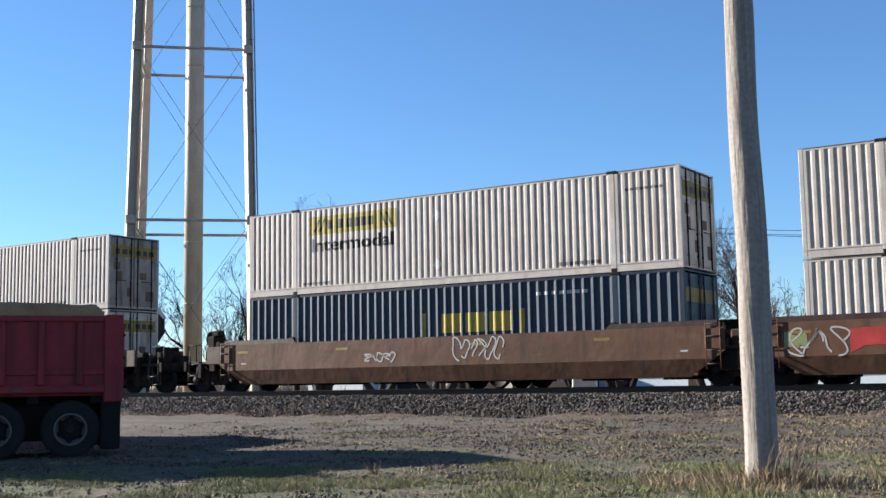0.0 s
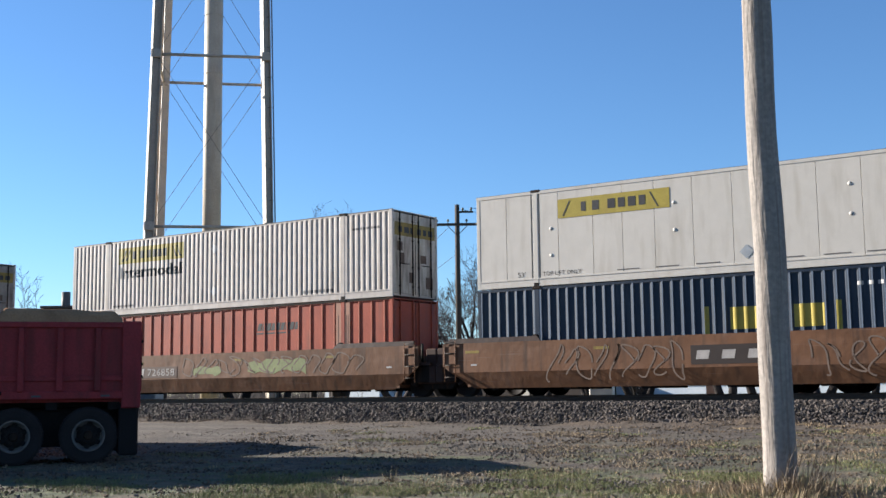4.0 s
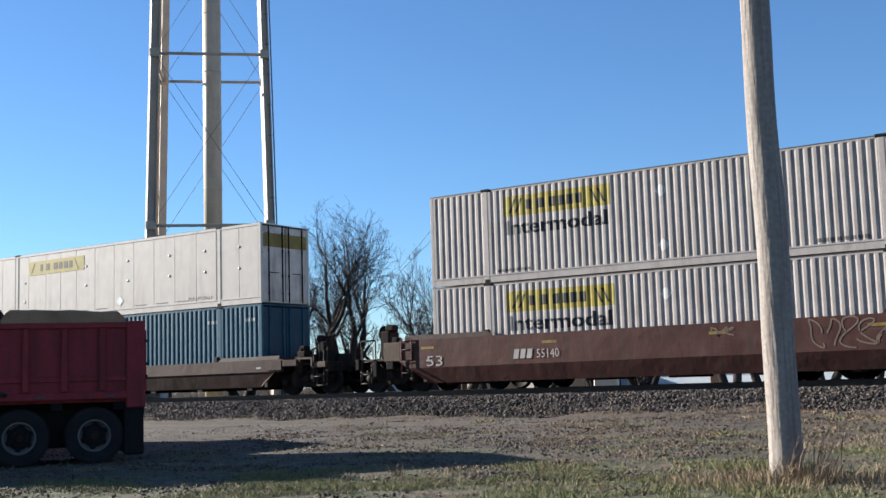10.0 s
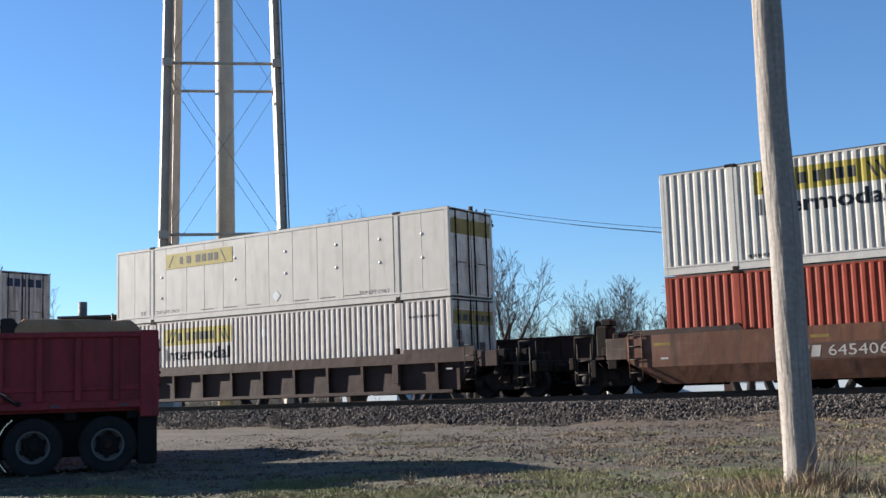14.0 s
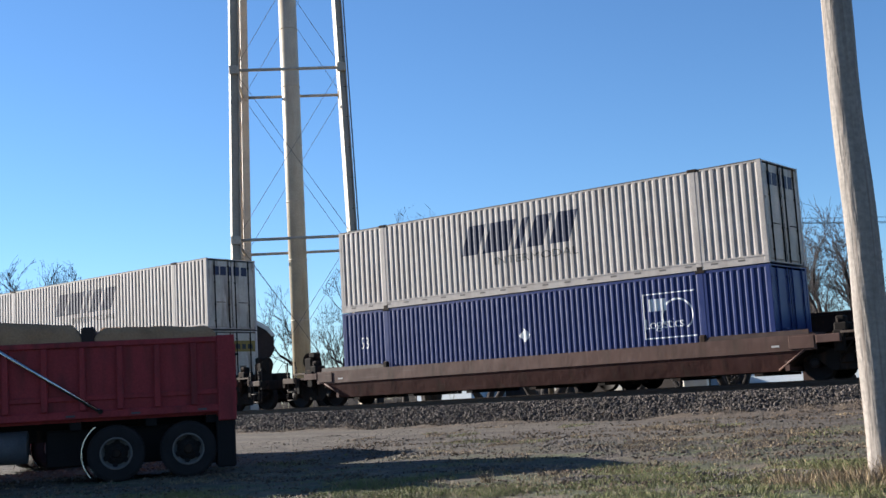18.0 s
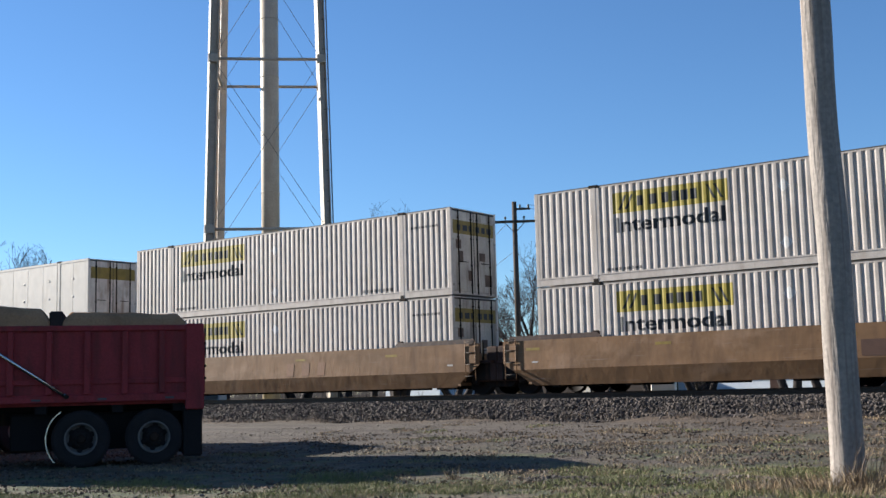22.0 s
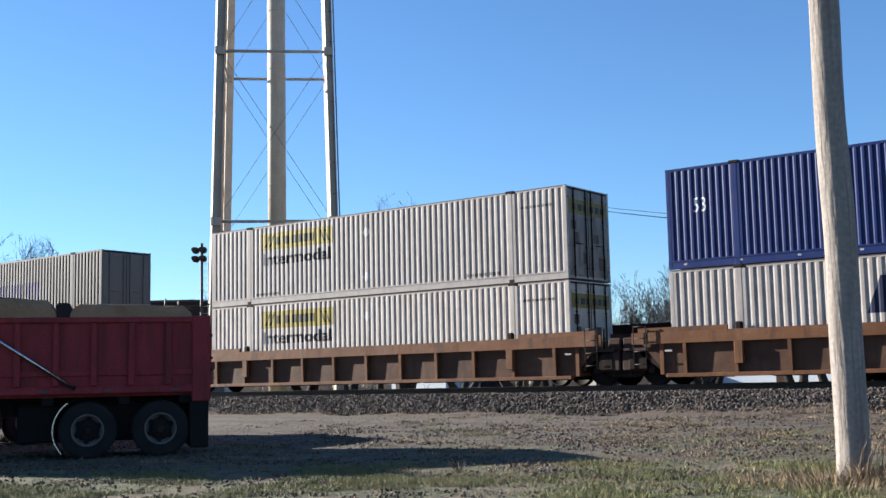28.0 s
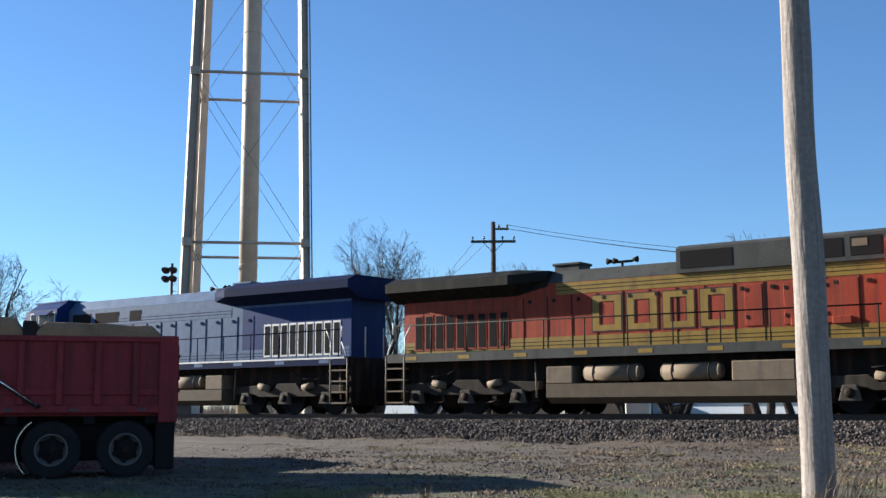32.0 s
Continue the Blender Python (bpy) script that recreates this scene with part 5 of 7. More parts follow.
            for za, zb in ((2.75, 2.86), (2.89, 3.02)):
                part("nose_stripe", sheet([(8.35, s * 1.478, za), (9.49, s * 1.441, za), (9.49, s * 1.441, zb), (8.35, s * 1.478, zb)], (0.03, s * 1.0, 0), 0.006), stripe, cab, "yellow stripe towards the nose")
        # stripes, panels, doors
        for z0, z1, x0, x1 in ((1.97, 2.34, -9.85, 5.85), (3.62, 3.97, -4.0, 5.85)):
            part("stripe", boxes((x0, x1, min(s * H, s * (H + 0.008)), max(s * H, s * (H + 0.008)), z0, z1)), stripe, body, "ochre stripe with dark lines" if number else "blue stripe")
            for z in (z0 + 0.11, z0 + 0.22):
                part("pinstripe", boxes((x0, x1, min(s * H, s * (H + 0.011)), max(s * H, s * (H + 0.011)), z, z + 0.022)), sill, body)
        part("cab_stripe", boxes((5.97, 7.85, min(s * 1.49, s * 1.507), max(s * 1.49, s * 1.507), 1.97, 2.3)), stripe, cab)
        part("nose_stripe", sheet([(8.32, s * 1.479, 1.97), (9.49, s * 1.441, 1.97), (9.49, s * 1.441, 2.3), (8.32, s * 1.479, 2.3)], (0.03, s * 1.0, 0), 0.006), stripe, cab)
        for k in range(13):
            x = -5.2 + k * 0.86
            part("door_seam", boxes((x, x + 0.025, min(s * H, s * (H + 0.016)), max(s * H, s * (H + 0.016)), 2.0, 3.6)), sill, body)
        for k in range(13):
            x = -5.0 + k * 0.86
            part("latch", boxes((x, x + 0.1, min(s * H, s * (H + 0.03)), max(s * H, s * (H + 0.03)), 3.4, 3.5)), sill, body)
        for k in range(9):
            x = -9.45 + k * 0.42
            lv = part("louvre_door", boxes((x, x + 0.36, min(s * H, s * (H + 0.02)), max(s * H, s * (H + 0.02)), 2.05, 3.25), bevel=0.005), hood if number else rail_white, body)
            part("louvre", boxes((x + 0.05, x + 0.31, min(s * (H + 0.021), s * (H + 0.026)), max(s * (H + 0.021), s * (H + 0.026)), 2.12, 3.18)), black_gap, lv)
        if number:
            for xa, xb in ((2.0, 2.5), (3.1, 3.9), (4.2, 5.1)):
                dr = part("hood_door", boxes((xa, xb, min(s * H, s * (H + 0.024)), max(s * H, s * (H + 0.024)), 2.4, 3.55), bevel=0.008), hood, body)
                for z in (2.6, 3.35):
                    part("hinge", boxes((xa + 0.02, xa + 0.08, min(s * (H + 0.024), s * (H + 0.04)), max(s * (H + 0.024), s * (H + 0.04)), z, z + 0.1)), sill, dr)
            for xa in (3.3, 4.4):
                part("vent_box", boxes((xa, xa + 0.5, min(s * H, s * (H + 0.09)), max(s * H, s * (H + 0.09)), 2.36, 2.56), bevel=0.015), hood, body)
            for k in range(4):
                x = -2.75 + k * 1.15
                lo = part("logo_outline", frame_bars(x - 0.04, x + 0.99, 2.42, 3.54, 0.3, s * H, s * (H + 0.015)), number_ink, body)
                part("logo_block", frame_bars(x, x + 0.95, 2.46, 3.5, 0.22, s * H, s * (H + 0.019)), stripe, lo, "plain ochre frame of a name")
        part("side_sill", boxes((-10.2, 9.75, min(s * 1.42, s * 1.5), max(s * 1.42, s * 1.5), 1.67, 1.95)), loco_roof if number else sill, root)
        for k in range(9):
            x = -9.4 + k * 2.1
            part("reflector", boxes((x, x + 0.45, min(s * 1.5, s * 1.506), max(s * 1.5, s * 1.506), 1.74, 1.86)), stripe, root)
        hr = part("handrail", bars([((-9.9, s * 1.46, 2.88), (5.8, s * 1.46, 2.78))], 0.022), sill, root)
        for k in range(12):
            x = -9.8 + k * 1.41
            part("stanchion", bars([((x, s * 1.46, 1.95), (x, s * 1.46, 2.86 - (x + 9.8) * 0.006))], 0.022), sill, hr)
        for x0, d in ((-10.25, 1), (10.5, -1)):
            st = part("steps", boxes(*[(min(x0, x0 + d * 0.75), max(x0, x0 + d * 0.75), min(s * 1.2, s * 1.5), max(s * 1.2, s * 1.5), z, z + 0.05) for z in (0.35, 0.72, 1.09, 1.46)]), dust_grey, root, "open steel steps")
            part("step_side", bars([((x0 + d * 0.02, s * 1.48, 0.35), (x0 + d * 0.02, s * 1.48, 1.9)), ((x0 + d * 0.78, s * 1.48, 0.35), (x0 + d * 0.78, s * 1.48, 1.9))], 0.03), dust_grey, st)
            part("grab_rail", bars([((x0 + d * 0.05, s * 1.46, 1.9), (x0 + d * 0.3, s * 1.46, 2.45)), ((x0 + d * 0.3, s * 1.46, 2.6), (x0 + d * 0.3, s * 1.46, 3.0)), ((x0 + d * 0.8, s * 1.46, 1.95), (x0 + d * 0.8, s * 1.46, 2.5)), ((x0 + d * 0.8, s * 1.46, 2.5), (x0 + d * 1.05, s * 1.44, 2.9))], 0.024), rail_white, st)
        # fuel tank, reservoirs
        for a, b in ((-2.9, -1.05), (-0.4, 1.4)):
            tk = bmesh.new()
            tube(tk, (a + 0.08, s * 1.18, 1.2), (b - 0.08, s * 1.18, 1.2), 0.25, n=18)
            tube(tk, (a, s * 1.18, 1.2), (a + 0.08, s * 1.18, 1.2), 0.17, 0.25, n=18)
            tube(tk, (b - 0.08, s * 1.18, 1.2), (b, s * 1.18, 1.2), 0.25, 0.17, n=18)
            rs = part("air_reservoir", tk, dust_grey, root, "dusty cylindrical air reservoir")
            for x in (a + 0.35, b - 0.35):
                bd = bmesh.new()
                tube(bd, (x, s * 1.18, 1.2), (x + 0.05, s * 1.18, 1.2), 0.262, n=18)
                part("band", bd, dark_steel, rs)
    tk = part("fuel_tank", loft_x([(-4.1, [(-1.2, 0.32), (-1.45, 0.5), (-1.45, 0.9), (1.45, 0.9), (1.45, 0.5), (1.2, 0.32)]), (3.5, [(-1.2, 0.32), (-1.45, 0.5), (-1.45, 0.9), (1.45, 0.9), (1.45, 0.5), (1.2, 0.32)])]), tank_grey, root, "dusty grey fuel tank")
    part("tank_box", boxes((-4.1, -3.2, -1.44, 1.44, 0.9, 1.42), bevel=0.03), dust_grey, tk)
    part("tank_box", boxes((1.75, 3.5, -1.44, 1.44, 0.9, 1.45), bevel=0.03), dust_grey, tk)
    part("deck", boxes((-10.25, 10.45, -1.42, 1.42, 1.72, 1.94)), loco_green, root)
    part("underframe", boxes((-10.2, 10.2, -0.9, 0.9, 1.0, 1.72)), dark_steel, root)
    for x in (-10.35, 10.25):
        part("pilot", boxes((x, x + 0.1, -1.4, 1.4, 0.3, 1.9), bevel=0.02), dark_steel, root)
    for s in (-1, 1):
        part("coupler", boxes((min(s * 10.35, s * 11.1), max(s * 10.35, s * 11.1), -0.13, 0.13, 0.72, 0.95), (min(s * 10.9, s * 11.12), max(s * 10.9, s * 11.12), -0.22, 0.22, 0.64, 1.02), bevel=0.03), dark_steel, root)
        part("hose", bars([((s * 10.4, -0.7, 1.0), (s * 10.75, -0.65, 0.55)), ((s * 10.75, -0.65, 0.55), (s * 11.1, -0.62, 0.6))], 0.03), black_gap, root)
    end_rail = [((s * 10.2, y, 1.95), (s * 10.2, y, 3.0)) for s in (-1, 1) for y in (-0.5, 0.5)]
    for a, b in end_rail:
        part("end_rail", bars([(a, b)], 0.022), rail_white, root)
    for cx in (-7.15, 6.8):
        ol = [(-2.75, 0.75), (-2.75, 0.98), (-1.5, 1.02), (-1.2, 0.82), (-0.7, 0.82), (-0.45, 1.08), (0.45, 1.08), (0.7, 0.82), (1.2, 0.82), (1.5, 1.02), (2.75, 0.98), (2.75, 0.75), (2.3, 0.68), (1.55, 0.68), (1.35, 0.6), (0.5, 0.6), (-0.5, 0.6), (-1.35, 0.6), (-1.55, 0.68), (-2.3, 0.68)]
        tr = part("truck_frame", prism([(cx + a, z) for a, z in ol], -1.2, -1.02, 0.02), truck_dark, root, "three-axle truck frame")
        part("far_frame", prism([(cx + a, z) for a, z in ol], 1.02, 1.2, 0.02), truck_dark, tr)
        part("truck_bolster", boxes((cx - 2.4, cx + 2.4, -1.0, 1.0, 0.62, 0.95)), dark_steel, tr)
        for d in (-0.98, 0.98):
            part("traction_motor", boxes((cx + d - 0.42, cx + d + 0.42, -0.6, 0.6, 0.2, 1.15), bevel=0.08), dark_steel, tr)
        for d in (-2.45, -1.0, 1.0, 2.45):
            part("brake_shoe", boxes((cx + d - 0.09, cx + d + 0.09, -1.16, -1.0, 0.28, 0.7), bevel=0.02), dark_steel, tr)
            part("brake_rod", bars([((cx + d - 0.3, -1.22, 0.36), (cx + d + 0.3, -1.22, 0.42))], 0.03), dark_steel, tr)
        for d in (-1.95, 0.0, 1.95):
            wheelset(tr, cx + d, 0.53)
            for s in (-1, 1):
                jb = part("journal_box", prism([(cx + d - 0.3, 0.34), (cx + d - 0.18, 0.76), (cx + d + 0.18, 0.76), (cx + d + 0.3, 0.34)], min(s * 1.2, s * 1.34), max(s * 1.2, s * 1.34), 0.02), axle_grey, tr, "dusty axle box")
                cap = lathe([(0.13, 0.0), (0.13, 0.05), (0.06, 0.08), (0.01, 0.08)], 14, "y")
                bmesh.ops.transform(cap, matrix=pose(cx + d, s * 1.34, 0.55, 0, 0, 0 if s > 0 else 180), verts=cap.verts)
                part("axle_cap", cap, dark_steel, jb)
        for s in (-1, 1):
            part("brake_cylinder", bars([((cx - 1.3, s * 1.25, 1.0), (cx - 0.85, s * 1.25, 0.92))], 0.11, 12), dust_grey, tr)
            part("brake_cylinder", bars([((cx + 0.85, s * 1.25, 0.92), (cx + 1.3, s * 1.25, 1.0))], 0.11, 12), dust_grey, tr)
            part("sand_pipe", bars([((cx + 2.55, s * 1.24, 1.6), (cx + 2.6, s * 1.24, 0.5))], 0.03), dust_grey, tr)
            part("sand_pipe", bars([((cx - 2.55, s * 1.24, 1.6), (cx - 2.6, s * 1.24, 0.5))], 0.03), dust_grey, tr)
            part("cable", bars([((cx - 2.0, s * 1.22, 1.5), (cx - 1.4, s * 1.22, 1.2)), ((cx - 1.4, s * 1.22, 1.2), (cx - 0.8, s * 1.22, 1.25)), ((cx - 0.8, s * 1.22, 1.25), (cx - 0.2, s * 1.22, 1.55))], 0.025), black_gap, tr)
    return root


first_loco = locomotive("orange diesel locomotive with dark roof and ochre stripes", loco_orange, loco_green, loco_yellow, loco_green, -5.4, "4348")
second_loco = locomotive("blue diesel locomotive with pale hood and dark roof", loco_blue, loco_navy, loco_pale, loco_navy, -4.2, "")
for s in (-1, 1):
    part("rear_hood_panel", boxes((-9.902, -4.6, min(s * 0.93, s * 0.936), max(s * 0.93, s * 0.936), 1.96, 3.9)), loco_blue, second_loco, "darker blue rear hood side")
for s in (-1, 1):
    part("sill_stripe", boxes((-10.1, 9.7, min(s * 1.5, s * 1.508), max(s * 1.5, s * 1.508), 1.885, 1.94)), rail_white, second_loco, "thin white line along the sill")
part("hood_end", boxes((-9.93, -9.902, -0.936, 0.936, 1.96, 4.3)), loco_blue, second_loco, "dark blue hood end")
MOVERS.append((first_loco, -456.75, RAIL_Z, 0))
MOVERS.append((second_loco, -478.9, RAIL_Z, 180))


# ---- ground ----
def rise(x, y):
    """Height of the ground: level near the camera, a slow rise to the ballast's toe."""
    a = min(max((y - 15.0) / 12.0, 0.0), 1.0)
    h = 0.30 * a * a * (3 - 2 * a)
    near = max(0.0, 1 - abs(y - 18) / 14)
    toe = max(0.0, 1 - abs(y - 28.2) / 1.9)
    return h + near * 0.035 * (noise.noise((x * 0.45, y * 0.45, 1.7)) + 0.5 * noise.noise((x * 1.3, y * 1.3, 4.1))) + toe * (0.06 + 0.2 * noise.noise((x * 0.35, y * 0.3, 6.3)) + 0.12 * noise.noise((x * 1.5, y * 0.9, 2.2)))


def earth_material():
    mat = bpy.data.materials.new("dirt, gravel and short grass")
    mat.use_nodes = True
    nt = mat.node_tree
    n, link = nt.nodes, nt.links.new
    bsdf = n["Principled BSDF"]
    co = n.new("ShaderNodeTexCoord")
    sep = n.new("ShaderNodeSeparateXYZ")
    link(co.outputs["Object"], sep.inputs[0])

    def tex(scale, detail=5):
        t = n.new("ShaderNodeTexNoise")
        t.inputs["Scale"].default_value, t.inputs["Detail"].default_value = scale, detail
        link(co.outputs["Object"], t.inputs["Vector"])
        return t.outputs["Fac"]

    def mix(fac, a, b):
        m = n.new("ShaderNodeMix")
        m.data_type = "RGBA"
        for sock, v in ((m.inputs[0], fac), (m.inputs[6], a), (m.inputs[7], b)):
            if isinstance(v, tuple):
                sock.default_value = (*v, 1)
            else:
                link(v, sock)
        return m.outputs[2]

    def span(v, a, b):
        m = n.new("ShaderNodeMapRange")
        m.inputs["From Min"].default_value, m.inputs["From Max"].default_value = a, b
        link(v, m.inputs[0])
        return m.outputs[0]

    def add(a, b, k):
        m = n.new("ShaderNodeMath")
        m.operation = "MULTIPLY_ADD"
        link(b, m.inputs[0])
        m.inputs[1].default_value = k
        link(a, m.inputs[2])
        return m.outputs[0]

    def both(a, b):
        m = n.new("ShaderNodeMath")
        m.operation = "MULTIPLY"
        link(a, m.inputs[0])
        if isinstance(b, float):
            m.inputs[1].default_value = b
        else:
            link(b, m.inputs[1])
        return m.outputs[0]

    # bare soil: brown with dark damp and pale dry fields
    soil = mix(span(tex(0.55, 6), 0.36, 0.64), (0.026, 0.0165, 0.0115), (0.062, 0.043, 0.029))
    soil = mix(span(tex(2.6, 7), 0.46, 0.66), soil, (0.096, 0.071, 0.050))
    soil = mix(both(span(tex(6.5, 8), 0.5, 0.62), 0.75), soil, (0.022, 0.016, 0.012))
    stones = n.new("ShaderNodeTexVoronoi")
    stones.inputs["Scale"].default_value = 22
    link(co.outputs["Object"], stones.inputs["Vector"])
    soil = mix(both(span(stones.outputs["Distance"], 0.24, 0.05), span(tex(1.4, 5), 0.5, 0.62)), soil, (0.122, 0.099, 0.079))
    # thin turf: straw, dull green and dead brown, in drifts
    straw = mix(span(tex(4.2, 7), 0.38, 0.66), (0.058, 0.042, 0.024), (0.135, 0.101, 0.058))
    green = mix(span(tex(3.1, 6), 0.4, 0.68), (0.036, 0.043, 0.013), (0.084, 0.089, 0.029))
    turf = mix(span(tex(1.1, 6), 0.42, 0.56), straw, green)
    edge = add(sep.outputs["Y"], tex(0.35, 3), 5.0)
    edge = add(edge, sep.outputs["X"], -0.55)
    thin = both(span(tex(0.8, 6), 0.40, 0.58), span(edge, 32.5, 26.0))
    col = mix(thin, soil, turf)
    col = mix(span(edge, 24.2, 21.6), col, turf)
    # the driven lane: pale packed dust, with wheel ruts along it
    tracks = n.new("ShaderNodeMapping")
    tracks.inputs["Scale"].default_value = (0.10, 1.1, 1.0)
    link(co.outputs["Object"], tracks.inputs[0])
    ruts = n.new("ShaderNodeTexNoise")
    ruts.inputs["Scale"].default_value, ruts.inputs["Detail"].default_value = 1.0, 6
    link(tracks.outputs[0], ruts.inputs["Vector"])
    dust = mix(span(ruts.outputs["Fac"], 0.40, 0.62), (0.055, 0.040, 0.029), (0.094, 0.073, 0.055))
    dust = mix(both(span(tex(5.0, 8), 0.5, 0.68), 0.7), dust, (0.038, 0.028, 0.020))
    lane = add(sep.outputs["Y"], tex(0.45, 6), 3.4)
    lane = add(lane, sep.outputs["X"], 0.12)
    worn = both(span(lane, 19.6, 21.4), span(lane, 26.8, 25.4))
    worn = both(worn, span(add(sep.outputs["X"], tex(0.3, 4), 9.0), -3.5, -9.5))
    col = mix(both(worn, span(tex(0.9, 7), 0.3, 0.5)), col, dust)
    # rusty brown litter along the toe of the ballast
    toe = add(sep.outputs["Y"], tex(0.9, 6), 2.4)
    col = mix(both(span(toe, 27.6, 28.6), 0.8), col, mix(span(tex(5.5, 7), 0.42, 0.62), (0.050, 0.030, 0.019), (0.125, 0.084, 0.050)))
    far = mix(span(tex(0.06, 5), 0.4, 0.6), (0.20, 0.19, 0.09), (0.26, 0.22, 0.13))
    col = mix(span(sep.outputs["Y"], 36.0, 42.0), col, far)
    link(col, bsdf.inputs["Base Color"])
    bsdf.inputs["Roughness"].default_value = 0.95
    bp = n.new("ShaderNodeBump")
    bp.inputs["Strength"].default_value, bp.inputs["Distance"].default_value = 0.9, 0.05
    hgt = add(tex(9, 9), stones.outputs["Distance"], -0.3)
    link(hgt, bp.inputs["Height"])
    link(bp.outputs[0], bsdf.inputs["Normal"])
    return mat


def build_ground():
    xs = sorted({*(-2500, -900, -400, -200, -120, -80), *np.arange(-60, 20.1, 0.5).tolist(), *(30, 60, 120, 250, 600, 2500)})
    ys = sorted({*(-2000, -400, -100, -30, 0), *np.arange(6, 29.1, 0.4).tolist(), 31, 34, 36, 38, 42, 50, 70, 110, 200, 400, 900, 2500})
    bm = bmesh.new()
    grid = [[bm.verts.new((x, y, rise(x, y))) for x in xs] for y in ys]
    for r0, r1 in zip(grid, grid[1:]):
        for k in range(len(xs) - 1):
            bm.faces.new((r0[k], r0[k + 1], r1[k + 1], r1[k])).smooth = True
    ob = mesh_object("ground", bm, earth_material())
    tagged(ob, "bare dirt and gravel lot with sparse winter grass", "ground", kind="structure")


build_ground()


# ---- track ----
def ballast_height(y):
    d = abs(y - TRACK_Y)
    return float(np.interp(d, [0, 1.95, 2.15, 3.75], [0.84, 0.84, 0.80, 0.27]))


def island_stone(name, dark, light):
    """Stones that differ one from another."""
    mat = bpy.data.materials.new(name)
    mat.use_nodes = True
    n, link = mat.node_tree.nodes, mat.node_tree.links.new
    geo = n.new("ShaderNodeNewGeometry")
    mix = n.new("ShaderNodeMix")
    mix.data_type = "RGBA"
    mix.inputs[6].default_value, mix.inputs[7].default_value = (*dark, 1), (*light, 1)
    link(geo.outputs["Random Per Island"], mix.inputs[0])
    link(mix.outputs[2], n["Principled BSDF"].inputs["Base Color"])
    n["Principled BSDF"].inputs["Roughness"].default_value = 0.9
    return mat


ROCK = np.array([(0.9, 0.2, 0.1), (0.25, 0.95, -0.1), (-0.85, 0.3, 0.15), (-0.3, -0.9, 0.05), (0.5, -0.6, -0.2), (0.1, 0.1, 0.8), (0.0, -0.1, -0.7)])
ROCK_TRIS = [(0, 1, 5), (1, 2, 5), (2, 3, 5), (3, 4, 5), (4, 0, 5), (1, 0, 6), (2, 1, 6), (3, 2, 6), (4, 3, 6), (0, 4, 6)]


def scatter_rocks(name, spots, mat, label, category):
    """Loose stones at (x, y, z, size), joined."""
    rng = np.random.default_rng(11)
    k = len(spots)
    spots = np.array(spots)
    q = rng.normal(size=(k, 4))
    q /= np.linalg.norm(q, axis=1)[:, None]
    w, x, y, z = q.T
    R = np.stack([np.stack([1 - 2 * (y * y + z * z), 2 * (x * y - z * w), 2 * (x * z + y * w)], 1), np.stack([2 * (x * y + z * w), 1 - 2 * (x * x + z * z), 2 * (y * z - x * w)], 1), np.stack([2 * (x * z - y * w), 2 * (y * z + x * w), 1 - 2 * (x * x + y * y)], 1)], 1)
    shape = ROCK[None] * rng.uniform(0.7, 1.25, size=(k, 7, 1))
    v = np.einsum("kij,knj->kni", R, shape) * spots[:, None, 3:4] + spots[:, None, :3]
    f = (np.array(ROCK_TRIS)[None] + 7 * np.arange(k)[:, None, None]).reshape(-1, 3)
    me = bpy.data.meshes.new(name)
    me.from_pydata(v.reshape(-1, 3).tolist(), [], f.tolist())
    me.materials.append(mat)
    return tagged(new(name, me), label, category, kind="stuff")


